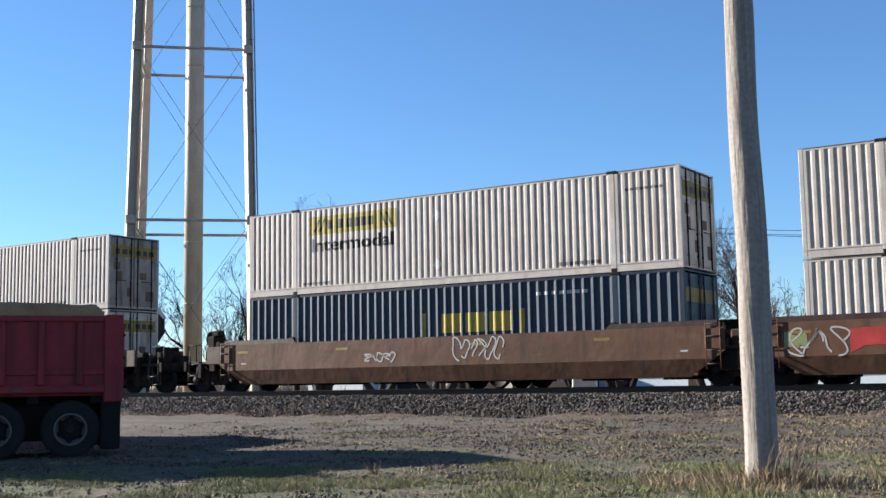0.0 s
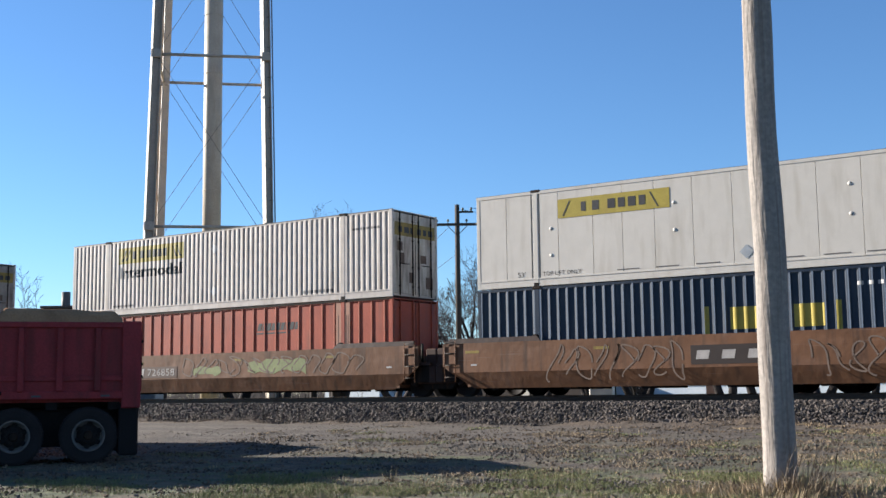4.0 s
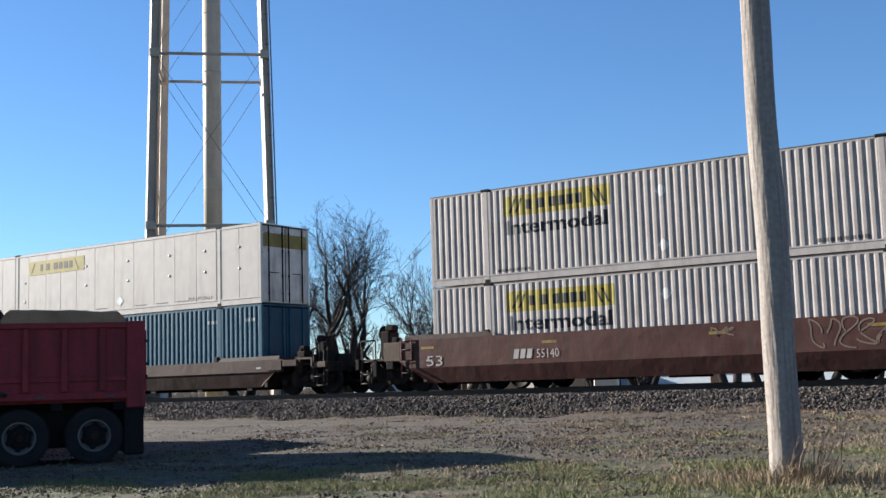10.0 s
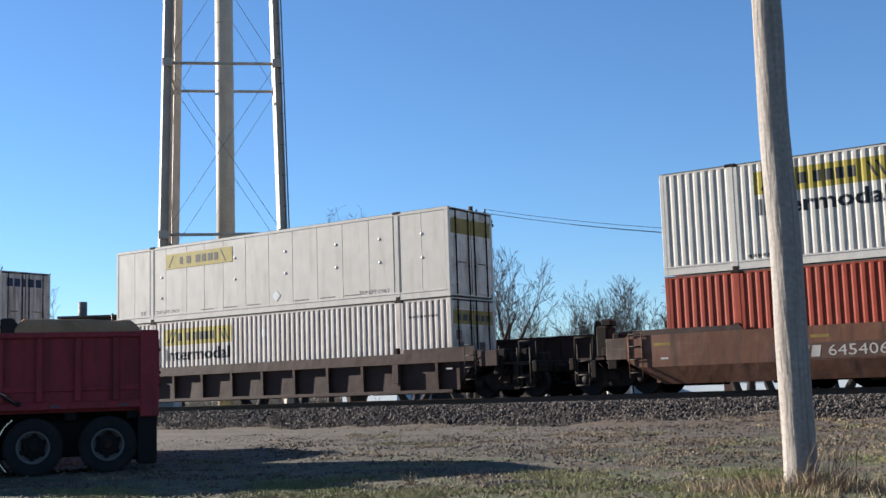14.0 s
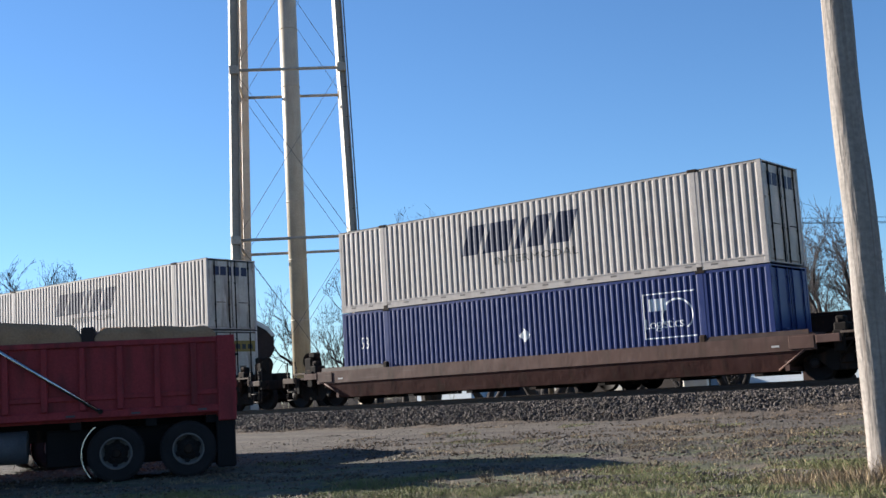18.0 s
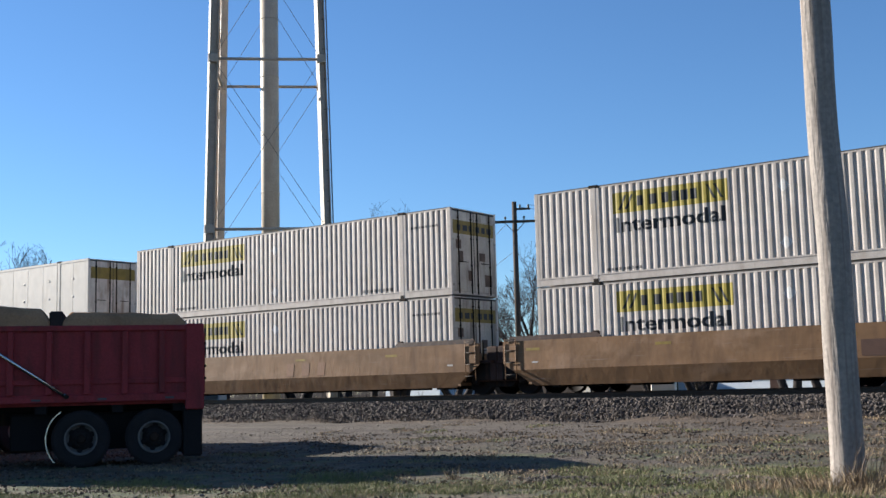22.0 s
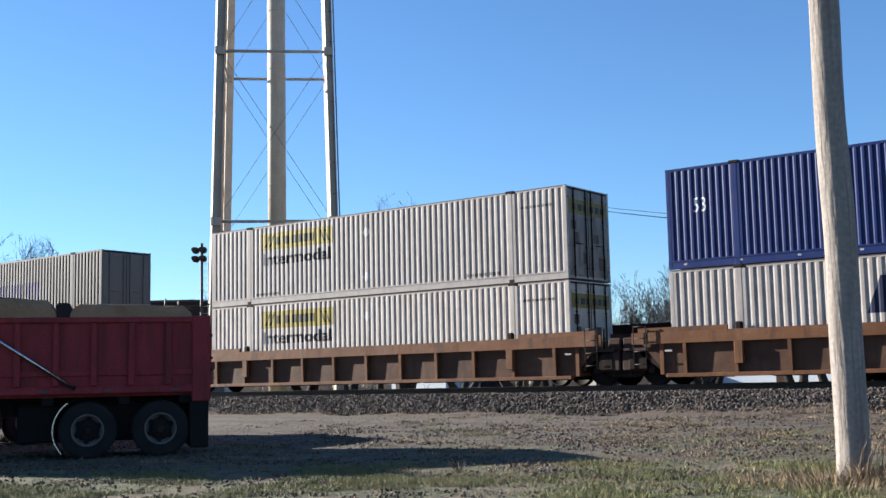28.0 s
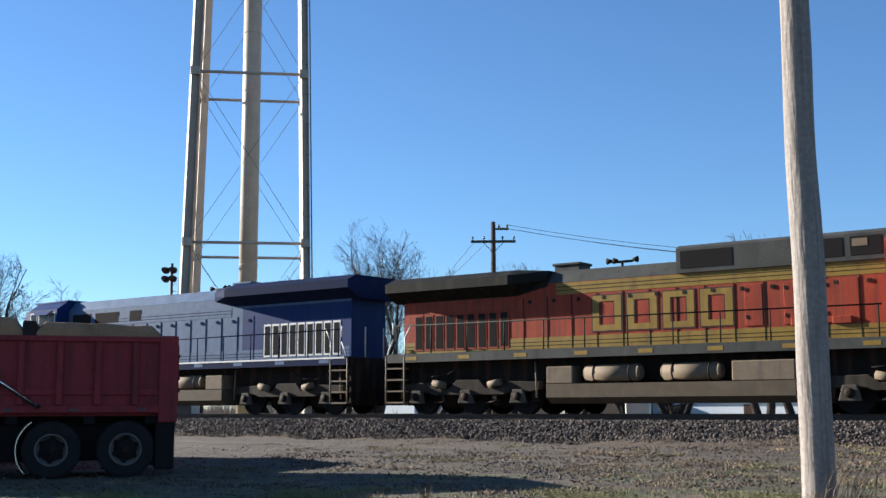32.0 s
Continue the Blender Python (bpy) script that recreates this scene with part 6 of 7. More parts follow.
def build_track():
    bm = bmesh.new()
    ys = [TRACK_Y - 3.75, TRACK_Y - 2.15, TRACK_Y - 1.95, TRACK_Y, TRACK_Y + 1.95, TRACK_Y + 2.15, TRACK_Y + 3.75]
    xs = [-700, -120, *np.arange(-60, 20, 4).tolist(), 120, 700]
    grid = [[bm.verts.new((x, y, ballast_height(y) - (0.12 if abs(y - TRACK_Y) > 3.7 else 0))) for x in xs] for y in ys]
    for r0, r1 in zip(grid, grid[1:]):
        for k in range(len(xs) - 1):
            bm.faces.new((r0[k], r0[k + 1], r1[k + 1], r1[k]))
    tagged(mesh_object("ballast_bed", bm, material("packed ballast", (0.05, 0.041, 0.035), 0.9, vary=0.3, scale=6, bump=0.8, bump_scale=22)), "dark packed stone bed under the rails", "ballast", kind="structure")
    rng = np.random.default_rng(3)
    spots = []
    while len(spots) < 40000:
        x = -52 + 62 * rng.random()
        y = TRACK_Y - 4.6 + 3.4 * rng.random() ** 0.75
        if y < TRACK_Y - 3.3 and rng.random() > 1.0 + 1.1 * (y - TRACK_Y + 3.3) + 0.9 * noise.noise((x * 0.7, y * 0.7, 5.5)):
            continue
        spots.append((x, y, max(ballast_height(y), rise(x, y)) + rng.uniform(-0.012, 0.03), rng.uniform(0.024, 0.062)))
    scatter_rocks("ballast_stones", spots, island_stone("loose ballast stone", (0.009, 0.0068, 0.006), (0.128, 0.102, 0.086)), "loose angular grey-brown ballast stones", "ballast")
    rail = thing("railway_track", "worn steel rails on timber sleepers", "track", kind="structure")
    ol = [(-0.07, 0), (0.07, 0), (0.07, 0.012), (0.012, 0.03), (0.012, 0.13), (0.036, 0.14), (0.036, 0.175), (-0.036, 0.175), (-0.036, 0.14), (-0.012, 0.13), (-0.012, 0.03), (-0.07, 0.012)]
    for y in (TRACK_Y - 0.755, TRACK_Y + 0.755):
        b = bmesh.new()
        r0 = [b.verts.new((-700, y + a, RAIL_Z - 0.175 + z)) for a, z in ol]
        r1 = [b.verts.new((700, y + a, RAIL_Z - 0.175 + z)) for a, z in ol]
        for k in range(12):
            b.faces.new((r0[k], r1[k], r1[(k + 1) % 12], r0[(k + 1) % 12]))
        bmesh.ops.recalc_face_normals(b, faces=b.faces)
        part("rail", b, rail_steel, rail)
    wood = material("creosoted timber", (0.06, 0.045, 0.035), 0.85, vary=0.3, stretch=(6, 1, 6), bump=0.4)
    first = part("sleeper", boxes((-0.115, 0.115, TRACK_Y - 1.3, TRACK_Y + 1.3, RAIL_Z - 0.37, RAIL_Z - 0.177), bevel=0.012), wood, rail)
    first.matrix_basis = pose(-52, 0, 0)
    for k in range(1, 120):
        again(first, -52 + 0.52 * k)


build_track()

# ---- water tower ----
cream = material("cream tower paint", (0.485, 0.408, 0.313), 0.5, vary=0.14, scale=1.2, grime=(0.30, 0.22, 0.15), grime_amount=0.6)
leg_paint = material("dirty grey-cream leg paint", (0.45, 0.375, 0.30), 0.55, vary=0.2, scale=1.0, grime=(0.3, 0.245, 0.2), grime_amount=0.5)


def build_tower():
    root = thing("water_tower", "tall cream steel water tower legs with central riser", "water tower")
    cx, cy = -44.2, 43.3
    root.matrix_basis = pose(cx, cy, 0.3, 0, 0, 43.6)

    def leg(z, sx, sy):
        h = 3.13 - 0.0205 * z
        return Vector((sx * h, sy * h, z))

    # a rolled section: two flanges and a recessed web, turned a little on its foot
    LEG = [(-0.19, -0.19), (-0.15, -0.19), (-0.15, -0.03), (0.15, -0.03), (0.15, -0.19), (0.19, -0.19), (0.19, 0.19), (0.15, 0.19), (0.15, 0.03), (-0.15, 0.03), (-0.15, 0.19), (-0.19, 0.19)]
    corners = ((-1, -1), (1, -1), (1, 1), (-1, 1))
    for sx, sy in corners:
        b = bmesh.new()
        w = 1.22 if sx < 0 else 1.0
        turn = radians(122 if (sx, sy) == (-1, 1) else 16)
        shape = [Vector((u * math.cos(turn) - v * math.sin(turn), u * math.sin(turn) + v * math.cos(turn), 0)) * w for u, v in LEG]
        r0 = [b.verts.new(leg(0, sx, sy) + q) for q in shape]
        r1 = [b.verts.new(leg(30, sx, sy) + q * 0.95) for q in shape]
        for k in range(len(LEG)):
            b.faces.new((r0[k], r0[(k + 1) % len(LEG)], r1[(k + 1) % len(LEG)], r1[k]))
        bmesh.ops.recalc_face_normals(b, faces=b.faces)
        lg = part("leg", b, leg_paint, root, "flanged steel tower leg")
        part("footing", boxes((leg(0, sx, sy).x - 0.5, leg(0, sx, sy).x + 0.5, leg(0, sx, sy).y - 0.5, leg(0, sx, sy).y + 0.5, -0.3, 0.25), bevel=0.03), material("concrete", (0.4, 0.38, 0.35), 0.9, bump=0.3), lg)
        for z in (9.2, 18.05, 26.9):
            p = leg(z, sx, sy)
            part("gusset_plate", boxes((p.x - 0.235, p.x + 0.235, p.y - 0.235, p.y + 0.235, z - 0.22, z + 0.22), bevel=0.02), leg_paint, lg)
    r = bmesh.new()
    tube(r, (0, 0, 0), (0, 0, 30), 0.48, n=28)
    rs = part("riser_pipe", r, cream, root, "central riser pipe with weathered cream paint")
    for z in (5.2, 8.4, 11.5, 14.6, 17.8, 21.0):
        b = bmesh.new()
        tube(b, (0, 0, z), (0, 0, z + 0.05), 0.5, n=28)
        part("pipe_band", b, cream, rs)
    for z in (9.2, 18.05, 26.9):
        for a, c in zip(corners, corners[1:] + corners[:1]):
            part("strut", bars([(leg(z, *a), leg(z, *c))], 0.08, 10), leg_paint, root)
    rod = material("thin dark tie rod", (0.10, 0.10, 0.11), 0.7, spec=0.1)
    for z0, z1 in ((0.2, 9.2), (9.2, 18.05), (18.05, 26.9)):
        for a, c in zip(corners, corners[1:] + corners[:1]):
            part("tie_rod", bars([(leg(z0, *a), leg(z1, *c))], 0.013, 5), rod, root)
            part("tie_rod", bars([(leg(z0, *c), leg(z1, *a))], 0.013, 5), rod, root)
    off = Vector((0.31, -0.08, 0))
    cable = part("cable_pipe", bars([(leg(0, 1, -1) + off, leg(30, 1, -1) + off)], 0.035), rod, root, "thin pipe clipped to the leg")
    for z in np.arange(1, 30, 1.6):
        part("pipe_clip", bars([(leg(z, 1, -1), leg(z, 1, -1) + off)], 0.02, 5), rod, cable)


build_tower()

# ---- poles and wires ----
pole_wood = material("weathered grey-brown pole wood", (0.285, 0.25, 0.222), 0.85, vary=0.28, scale=1.3, stretch=(5, 5, 0.7), grime=(0.13, 0.098, 0.08), grime_amount=0.9, bump=0.7, bump_scale=4, fine=0.08)
old_pole = material("dark old pole wood", (0.085, 0.066, 0.051), 0.9, vary=0.25, stretch=(6, 6, 0.6))
insulator = material("dull glass insulator", (0.18, 0.2, 0.2), 0.3)
wire_mat = material("weathered wire", (0.09, 0.09, 0.095), 0.5, vary=0.0, fine=0)


def build_near_pole():
    bx, by = -4.645, 13.83
    n = 26
    b = bmesh.new()
    rings = []
    for k in range(41):
        z = -0.3 + 11.5 * k / 40
        r = 0.197 - 0.0034 * max(z, 0) + (0.02 * max(0, 0.5 - z) if z < 0.5 else 0)
        ox, oy = 0.014 * math.sin(z * 0.9) + 0.008 * math.sin(z * 2.3 + 1), 0.01 * math.cos(z * 0.7)
        rings.append([b.verts.new((ox + (r * (1 + 0.06 * noise.noise((1.6 * math.cos(a), 1.6 * math.sin(a), z * 0.7)) + 0.02 * noise.noise((9 * math.cos(a), 9 * math.sin(a), z * 0.8)))) * math.cos(a), oy + r * math.sin(a), z)) for a in (j * math.tau / n for j in range(n))])
    for r0, r1 in zip(rings, rings[1:]):
        for j in range(n):
            b.faces.new((r0[j], r0[(j + 1) % n], r1[(j + 1) % n], r1[j])).smooth = True
    b.faces.new(rings[-1])
    ob = mesh_object("utility_pole", b, pole_wood)
    ob.matrix_basis = pose(bx, by, 0, 0, -0.2, 0)
    tagged(ob, "weathered grey wooden utility pole in dry grass", "utility pole")


build_near_pole()


def sag(a, b, drop, n=14):
    a, b = Vector(a), Vector(b)
    return [a.lerp(b, k / n) - Vector((0, 0, drop * 4 * (k / n) * (1 - k / n))) for k in range(n + 1)]


def far_pole(x, y, top, turn):
    root = thing("utility_pole", "dark old wooden utility pole with crossarm", "utility pole", "utility poles behind the track")
    root.matrix_basis = pose(x, y, 0.25, 0, 0, turn)
    b = bmesh.new()
    tube(b, (0, 0, -0.25), (0, 0, top), 0.17, 0.13, n=12)
    part("shaft", b, old_pole, root)
    arm = part("crossarm", boxes((-1.2, 1.2, -0.2, -0.1, top - 1.16, top - 1.02), bevel=0.01), old_pole, root)
    arm2 = part("short_arm", boxes((-0.1, 0.85, 0.12, 0.22, top - 0.42, top - 0.32), bevel=0.01), old_pole, root)
    for px, z in ((-1.1, top - 1.02), (-0.5, top - 1.02), (0.5, top - 1.02), (1.1, top - 1.02)):
        ins = lathe([(0.03, 0.0), (0.03, 0.08), (0.065, 0.1), (0.06, 0.2), (0.02, 0.22)], 8)
        bmesh.ops.transform(ins, matrix=pose(px, -0.15, z), verts=ins.verts)
        part("insulator", ins, insulator, arm)
    for px in (0.3, 0.75):
        ins = lathe([(0.03, 0.0), (0.07, 0.06), (0.06, 0.18), (0.02, 0.2)], 8)
        bmesh.ops.transform(ins, matrix=pose(px, 0.17, top - 0.32), verts=ins.verts)
        part("insulator", ins, insulator, arm2)
    part("brace", bars([((-0.6, -0.17, top - 1.08), (0, -0.16, top - 1.7)), ((0.6, -0.17, top - 1.08), (0, -0.16, top - 1.7))], 0.02, 5), old_pole, root)
    return root


P1, P2 = (-34.3, 51.7), (-2.0, 60.0)
far_pole(*P1, 10.9, 33.6)
far_pole(*P2, 8.2, 16)
far_pole(-93.0, 66.0, 7.6, 50)
for dx, z, low in ((0.75, 10.98, 8.3), (0.35, 10.85, 8.05), (1.1, 10.72, 7.95)):
    c, s = math.cos(radians(33.6)), math.sin(radians(33.6))
    c2, s2 = math.cos(radians(16)), math.sin(radians(16))
    ob = mesh_object("overhead_wire", path_tube(sag((P1[0] + c * dx, P1[1] + s * dx, z), (P2[0] + c2 * dx, P2[1] + s2 * dx, low), 1.26), 0.016, 4), wire_mat)
    tagged(ob, "thin dark overhead wire sagging between poles", "wire", "overhead wires")
    ob = mesh_object("overhead_wire", path_tube(sag((P2[0] + c2 * dx, P2[1] + s2 * dx, low), (36 + dx, 68, low), 1.2), 0.016, 4), wire_mat)
    tagged(ob, "thin dark overhead wire sagging between poles", "wire", "overhead wires")
for dx, z, reach in ((-1.1, 9.95, 17.0), (-0.5, 9.9, 19.0), (0.1, 8.6, 21.0)):
    ob = mesh_object("guy_wire", path_tube(sag((P1[0] + dx * c, P1[1] + dx * s, z), (P1[0] - reach, P1[1] + 3, 0.3), 0.5, 10), 0.012, 4), wire_mat)
    tagged(ob, "thin dark wire falling away from the pole", "wire", "overhead wires")


def build_signal():
    root = thing("railway_signal", "dark railway signal mast with round lamp heads", "signal")
    root.matrix_basis = pose(-41.6, 35.9, 0.3, 0, 0, 20)
    part("mast", bars([((0, 0, 0), (0, 0, 7.6))], 0.07, 10), worn_edge, root)
    dark = material("black signal housing", (0.07, 0.045, 0.025), 0.6)
    red = material("dark red lens", (0.18, 0.02, 0.015), 0.25)
    for z in (7.25, 6.85):
        for d in (-0.19, 0.19):
            head = part("lamp_head", bars([((d, -0.12, z), (d, -0.28, z))], 0.155, 18), dark, root, "round black lamp head")
            part("hood", bars([((d, -0.28, z + 0.05), (d, -0.45, z + 0.02))], 0.11, 12), dark, head)
            part("lens", bars([((d, -0.281, z), (d, -0.30, z))], 0.1, 12), red, head)
    lad = part("ladder", bars([((-0.2, 0.35, 0), (-0.2, 0.25, 7.0)), ((0.2, 0.35, 0), (0.2, 0.25, 7.0))], 0.02, 5), galv, root)
    for k in range(20):
        part("rung", bars([((-0.2, 0.34, 0.4 + 0.33 * k), (0.2, 0.34, 0.4 + 0.33 * k))], 0.014, 5), galv, lad)
    part("arm", bars([((-2.1, 0, 4.5), (0.4, 0, 4.75)), ((-1.9, 0, 4.5), (-1.9, 0, 5.1)), ((-1.2, 0, 4.6), (-1.2, 0, 5.0))], 0.05, 6), dark, root, "dark side arm with short posts")
    part("cabinet", boxes((0.6, 1.4, -0.4, 0.4, 0, 1.5), bevel=0.03), galv, root)


build_signal()


def build_shed():
    root = thing("shed", "dark brown steel shed with sloped roof and thick stack", "building")
    root.matrix_basis = pose(-57.5, 49.7, 0.25, 0, 0, 49.2)
    dark = material("dark brown sheet steel", (0.042, 0.029, 0.026), 0.65, vary=0.3, spec=0.15)
    part("wall", prism([(-5.4, 0), (2.1, 0), (2.1, 3.0), (3.0, 4.4), (3.0, 5.3), (2.55, 5.85), (1.8, 6.3), (-0.6, 6.45), (-5.4, 6.35)], -0.1, 12), dark, root)
    part("roof", prism([(-5.6, 6.36), (-0.6, 6.46), (1.8, 6.31), (2.56, 5.86), (3.0, 5.3), (3.1, 5.36), (2.66, 5.96), (1.85, 6.43), (-0.6, 6.58), (-5.6, 6.48)], -0.2, 12.4), material("dull brown roof sheet", (0.10, 0.08, 0.07), 0.55, vary=0.25), root)
    # sunlight on the roof's slope, drawn as a pale strip
    part("edge_trim", prism([(1.7, 6.2), (2.5, 5.75), (2.88, 5.3), (3.1, 5.36), (2.66, 5.96), (1.75, 6.45)], -0.26, -0.203), placard_dull, root, "pale strip painted as the sunlit roof edge")
    v = bmesh.new()
    tube(v, (-4.15, 1.0, 5.8), (-4.15, 1.0, 7.45), 0.27, n=16)
    part("vent_stack", v, material("dark grey stack metal", (0.12, 0.108, 0.10), 0.6, vary=0.2), root)


build_shed()


# ---- far low things seen under the train ----
def thing_bogie(g, x, y):
    """A bogie under a parked car; its wheels stand on the siding."""
    b = bogie(g, 0)
    b.matrix_basis = pose(x, y, 1.03)
    return b


def build_far():
    pale = material("pale sheet wall", (0.55, 0.60, 0.66), 0.6, vary=0.1)
    brick = material("dark weathered brick", (0.045, 0.034, 0.03), 0.85, vary=0.3, scale=1.5)
    roof_grey = material("grey roof sheet", (0.17, 0.165, 0.16), 0.55)
    for x0, x1, y, h, wall, label in ((-80, -72.8, 95, 2.2, pale, "small pale metal building in the distance"), (-51.2, -6, 105, 2.0, pale, "long low pale metal building in the distance"), (-77, -51.6, 101, 2.6, brick, "long low dark brick building in the distance")):
        root = thing("long_shed", label, "building", "low buildings beyond the track")
        part("wall", boxes((x0, x1, y, y + 12, 0.0, h)), wall, root)
        part("roof", prism([(x0 - 0.3, h), (x1 + 0.3, h), (x1 + 0.3, h + 0.12), (x0 - 0.3, h + 0.12)], y - 0.4, y + 12.4), roof_grey, root)
        n = max(1, int((x1 - x0) / 7.5))
        first = part("door", boxes((0, 1.3, y - 0.05, y - 0.004, 0.2, h - 0.5)), dark_brown if wall is pale else white_clean, root)
        first.matrix_basis = pose(x0 + 1.6, 0, 0)
        for k in range(1, n):
            again(first, x0 + 1.6 + k * 6.9 + (k % 3) * 0.8)
    # parked gondolas on the siding
    for x0, x1, z1 in ((-23.4, -8.7, 2.98), (-7.7, 7.0, 2.8), (8.0, 22.7, 2.9)):
        g = thing("gondola_car", "dark brown parked gondola car on a siding", "rail car", "parked gondola cars")
        y0, y1 = 35.2, 38.0
        for y in (y0, y1 - 0.06):
            sd = part("side_wall", boxes((x0, x1, y, y + 0.06, 1.95, z1)), dark_brown, g)
            for k in range(12):
                x = x0 + 0.4 + k * (x1 - x0 - 0.8) / 11
                part("stake", boxes((x - 0.05, x + 0.05, y - 0.07, y + 0.001, 1.95, z1 - 0.05)), dark_brown, sd)
            part("top_rail", boxes((x0, x1, y - 0.05, y + 0.1, z1, z1 + 0.09)), dark_brown, sd)
        for x in (x0, x1 - 0.06):
            part("end_wall", boxes((x, x + 0.06, y0 + 0.06, y1 - 0.06, 1.95, z1)), dark_brown, g)
        part("floor", boxes((x0, x1, y0 + 0.06, y1 - 0.06, 1.88, 1.95)), dark_steel, g)
        part("center_sill", boxes((x0 - 0.45, x1 + 0.45, 36.3, 36.9, 1.62, 1.88)), dark_steel, g)
        g.matrix_basis = pose(0, 0, 0)
        for x in (x0 + 2.0, x1 - 2.0):
            thing_bogie(g, x, 36.6)
    sd = bmesh.new()
    for y in (35.845, 37.355):
        box(sd, -60, 60, y - 0.035, y + 0.035, 0.86, 1.03)
    tagged(mesh_object("siding_rails", sd, rail_steel), "rusty siding rails behind the main track", "track", kind="structure")
    tagged(mesh_object("siding_bed", boxes((-60, 60, 34.9, 38.3, 0.2, 0.86)), MATS["packed ballast"]), "dark stone bed of the siding", "ballast", kind="structure")
    b = boxes((-0.5, 0.5, -0.4, 0.4, 0, 1.25), bevel=0.04)
    ob = mesh_object("utility_cabinet", b, white_clean)
    ob.matrix_basis = pose(-22.7, 45.2, 0.3, 0, 0, 20)
    tagged(ob, "white steel utility cabinet behind the track", "cabinet")


build_far()


# ---- trees ----
bark = material("grey-brown bark", (0.034, 0.027, 0.025), 0.9, vary=0.25, scale=4, stretch=(3, 3, 0.6))
twig_mat = material("thin winter twigs", (0.05, 0.042, 0.042), 0.9, vary=0.2)


def bare_tree(x, y, height, form, seed, stems=1, lean=0.0):
    """A leafless tree: trunk and crooked limbs in one part, the fine twigs of the crown in the other.
    form "tall": few long limbs on a leaning trunk; "dome": many limbs that fan out low and turn up at the rim."""
    rnd = random.Random(seed)
    root = thing("tree", "bare leafless winter tree with crooked dark limbs" if form == "tall" else "low broad bare tree with fanned dark limbs", "tree", "bare trees behind the track")
    root.matrix_basis = pose(x, y, 0.1)
    wood, twigs = bmesh.new(), []
    tall = form == "tall"
    up = (0.03, 0.05, 0.06, 0.07, 0.05, 0.0) if tall else (0.02, 0.07, 0.10, 0.12, 0.10, 0.0)
    wander = (0.12, 0.20, 0.22, 0.24, 0.26, 0.2)
    bits = (6, 6, 5, 4, 2, 1)
    kids = (4, 5, 6, 5, 3, 0) if tall else (4, 5, 5, 4, 3, 0)

    def outside(p):
        """Past the uneven rim of the crown."""
        edge = 1.0 + 0.22 * noise.noise(Vector((seed * 1.7, 0, 0)) + p * (5.0 / height))
        c = p - Vector((0, 0, 0.58 * height if tall else 0.3 * height)) - left * lean * p.z
        w, h = (0.29 * height, 0.43 * height) if tall else (0.66 * height, 0.69 * height)
        return (c.x ** 2 + c.y ** 2) / w ** 2 + (c.z / h) ** 2 > edge * edge

    left = Vector((-y, x, 0)).normalized()

    def grow(p, d, length, r, level):
        n = bits[level]
        line, rad = [p], [r]
        for k in range(n):
            d = (d + Vector((rnd.uniform(-1, 1), rnd.uniform(-1, 1), rnd.uniform(-0.8, 0.8))) * wander[level] + Vector((0, 0, up[level]))).normalized()
            q = p + d * (length / n)
            if level and outside(q):
                if k < 1:
                    return
                n = k
                break
            p = q
            line.append(p)
            rad.append(max(r * (1 - 0.45 * (k + 1) / bits[level]), 0.008))
            if level < 2:
                tube(wood, line[-2], p, rad[-2], rad[-1], n=8 - level, caps=False)
            else:
                twigs.append((line[-2], p, rad[-2], rad[-1]))
        for k in range(kids[level]):
            f = 1.0 if k < 2 else rnd.uniform(0.45 if level == 0 else 0.25, 0.95)
            at = min(n, max(1, round(f * n)))
            way = (line[at] - line[at - 1]).normalized()
            side = Matrix.Rotation(rnd.uniform(0, 6.283), 3, way) @ way.orthogonal().normalized()
            tilt = rnd.uniform(0.22, 0.5) if k < 2 else rnd.uniform(0.45, 0.95)
            share = rnd.uniform(0.66, 0.86) if k < 2 else rnd.uniform(0.4, 0.66)
            if level >= 2:
                share *= 0.85
            thin = 0.78 if k < 2 else 0.5
            grow(line[at], way * math.cos(tilt) + side * math.sin(tilt), length * share, max(rad[at] * thin * (0.8 if level >= 1 else 1.0), 0.008), level + 1)

    for k in range(stems):
        a = (k + rnd.uniform(-0.2, 0.2)) * 6.283 / stems
        out = Vector((math.cos(a), math.sin(a), 0)) if stems > 1 else Vector((0, 0, 0))
        d = (Vector((0, 0, 1)) + out * (0.2 if tall else 0.68) + left * lean).normalized()
        grow(out * 0.2, d, height * (0.36 if tall else 0.3), height * (0.026 if tall else 0.031), 0)
    part("trunk", wood, bark, root)
    pts, faces = [], []
    for p, q, r0, r1 in twigs:
        d = (q - p).normalized()
        u = d.orthogonal().normalized()
        v = d.cross(u)
        n0 = len(pts)
        for c, r in ((p, r0), (q, r1)):
            for j in range(3):
                pts.append(c + (u * math.cos(j * 2.094) + v * math.sin(j * 2.094)) * r)
        for j in range(3):
            faces.append((n0 + j, n0 + (j + 1) % 3, n0 + 3 + (j + 1) % 3, n0 + 3 + j))
    me = bpy.data.meshes.new("crown")
    me.from_pydata(pts, [], faces)
    me.materials.append(twig_mat)
    cr = new("crown", me)
    cr.parent = root
    k = height / sorted(p.z for p in pts)[int(len(pts) * 0.995)]
    root.scale = (k, k, k)


def at_bearing(az, d):
    return -d * math.sin(radians(az)), d * math.cos(radians(az))


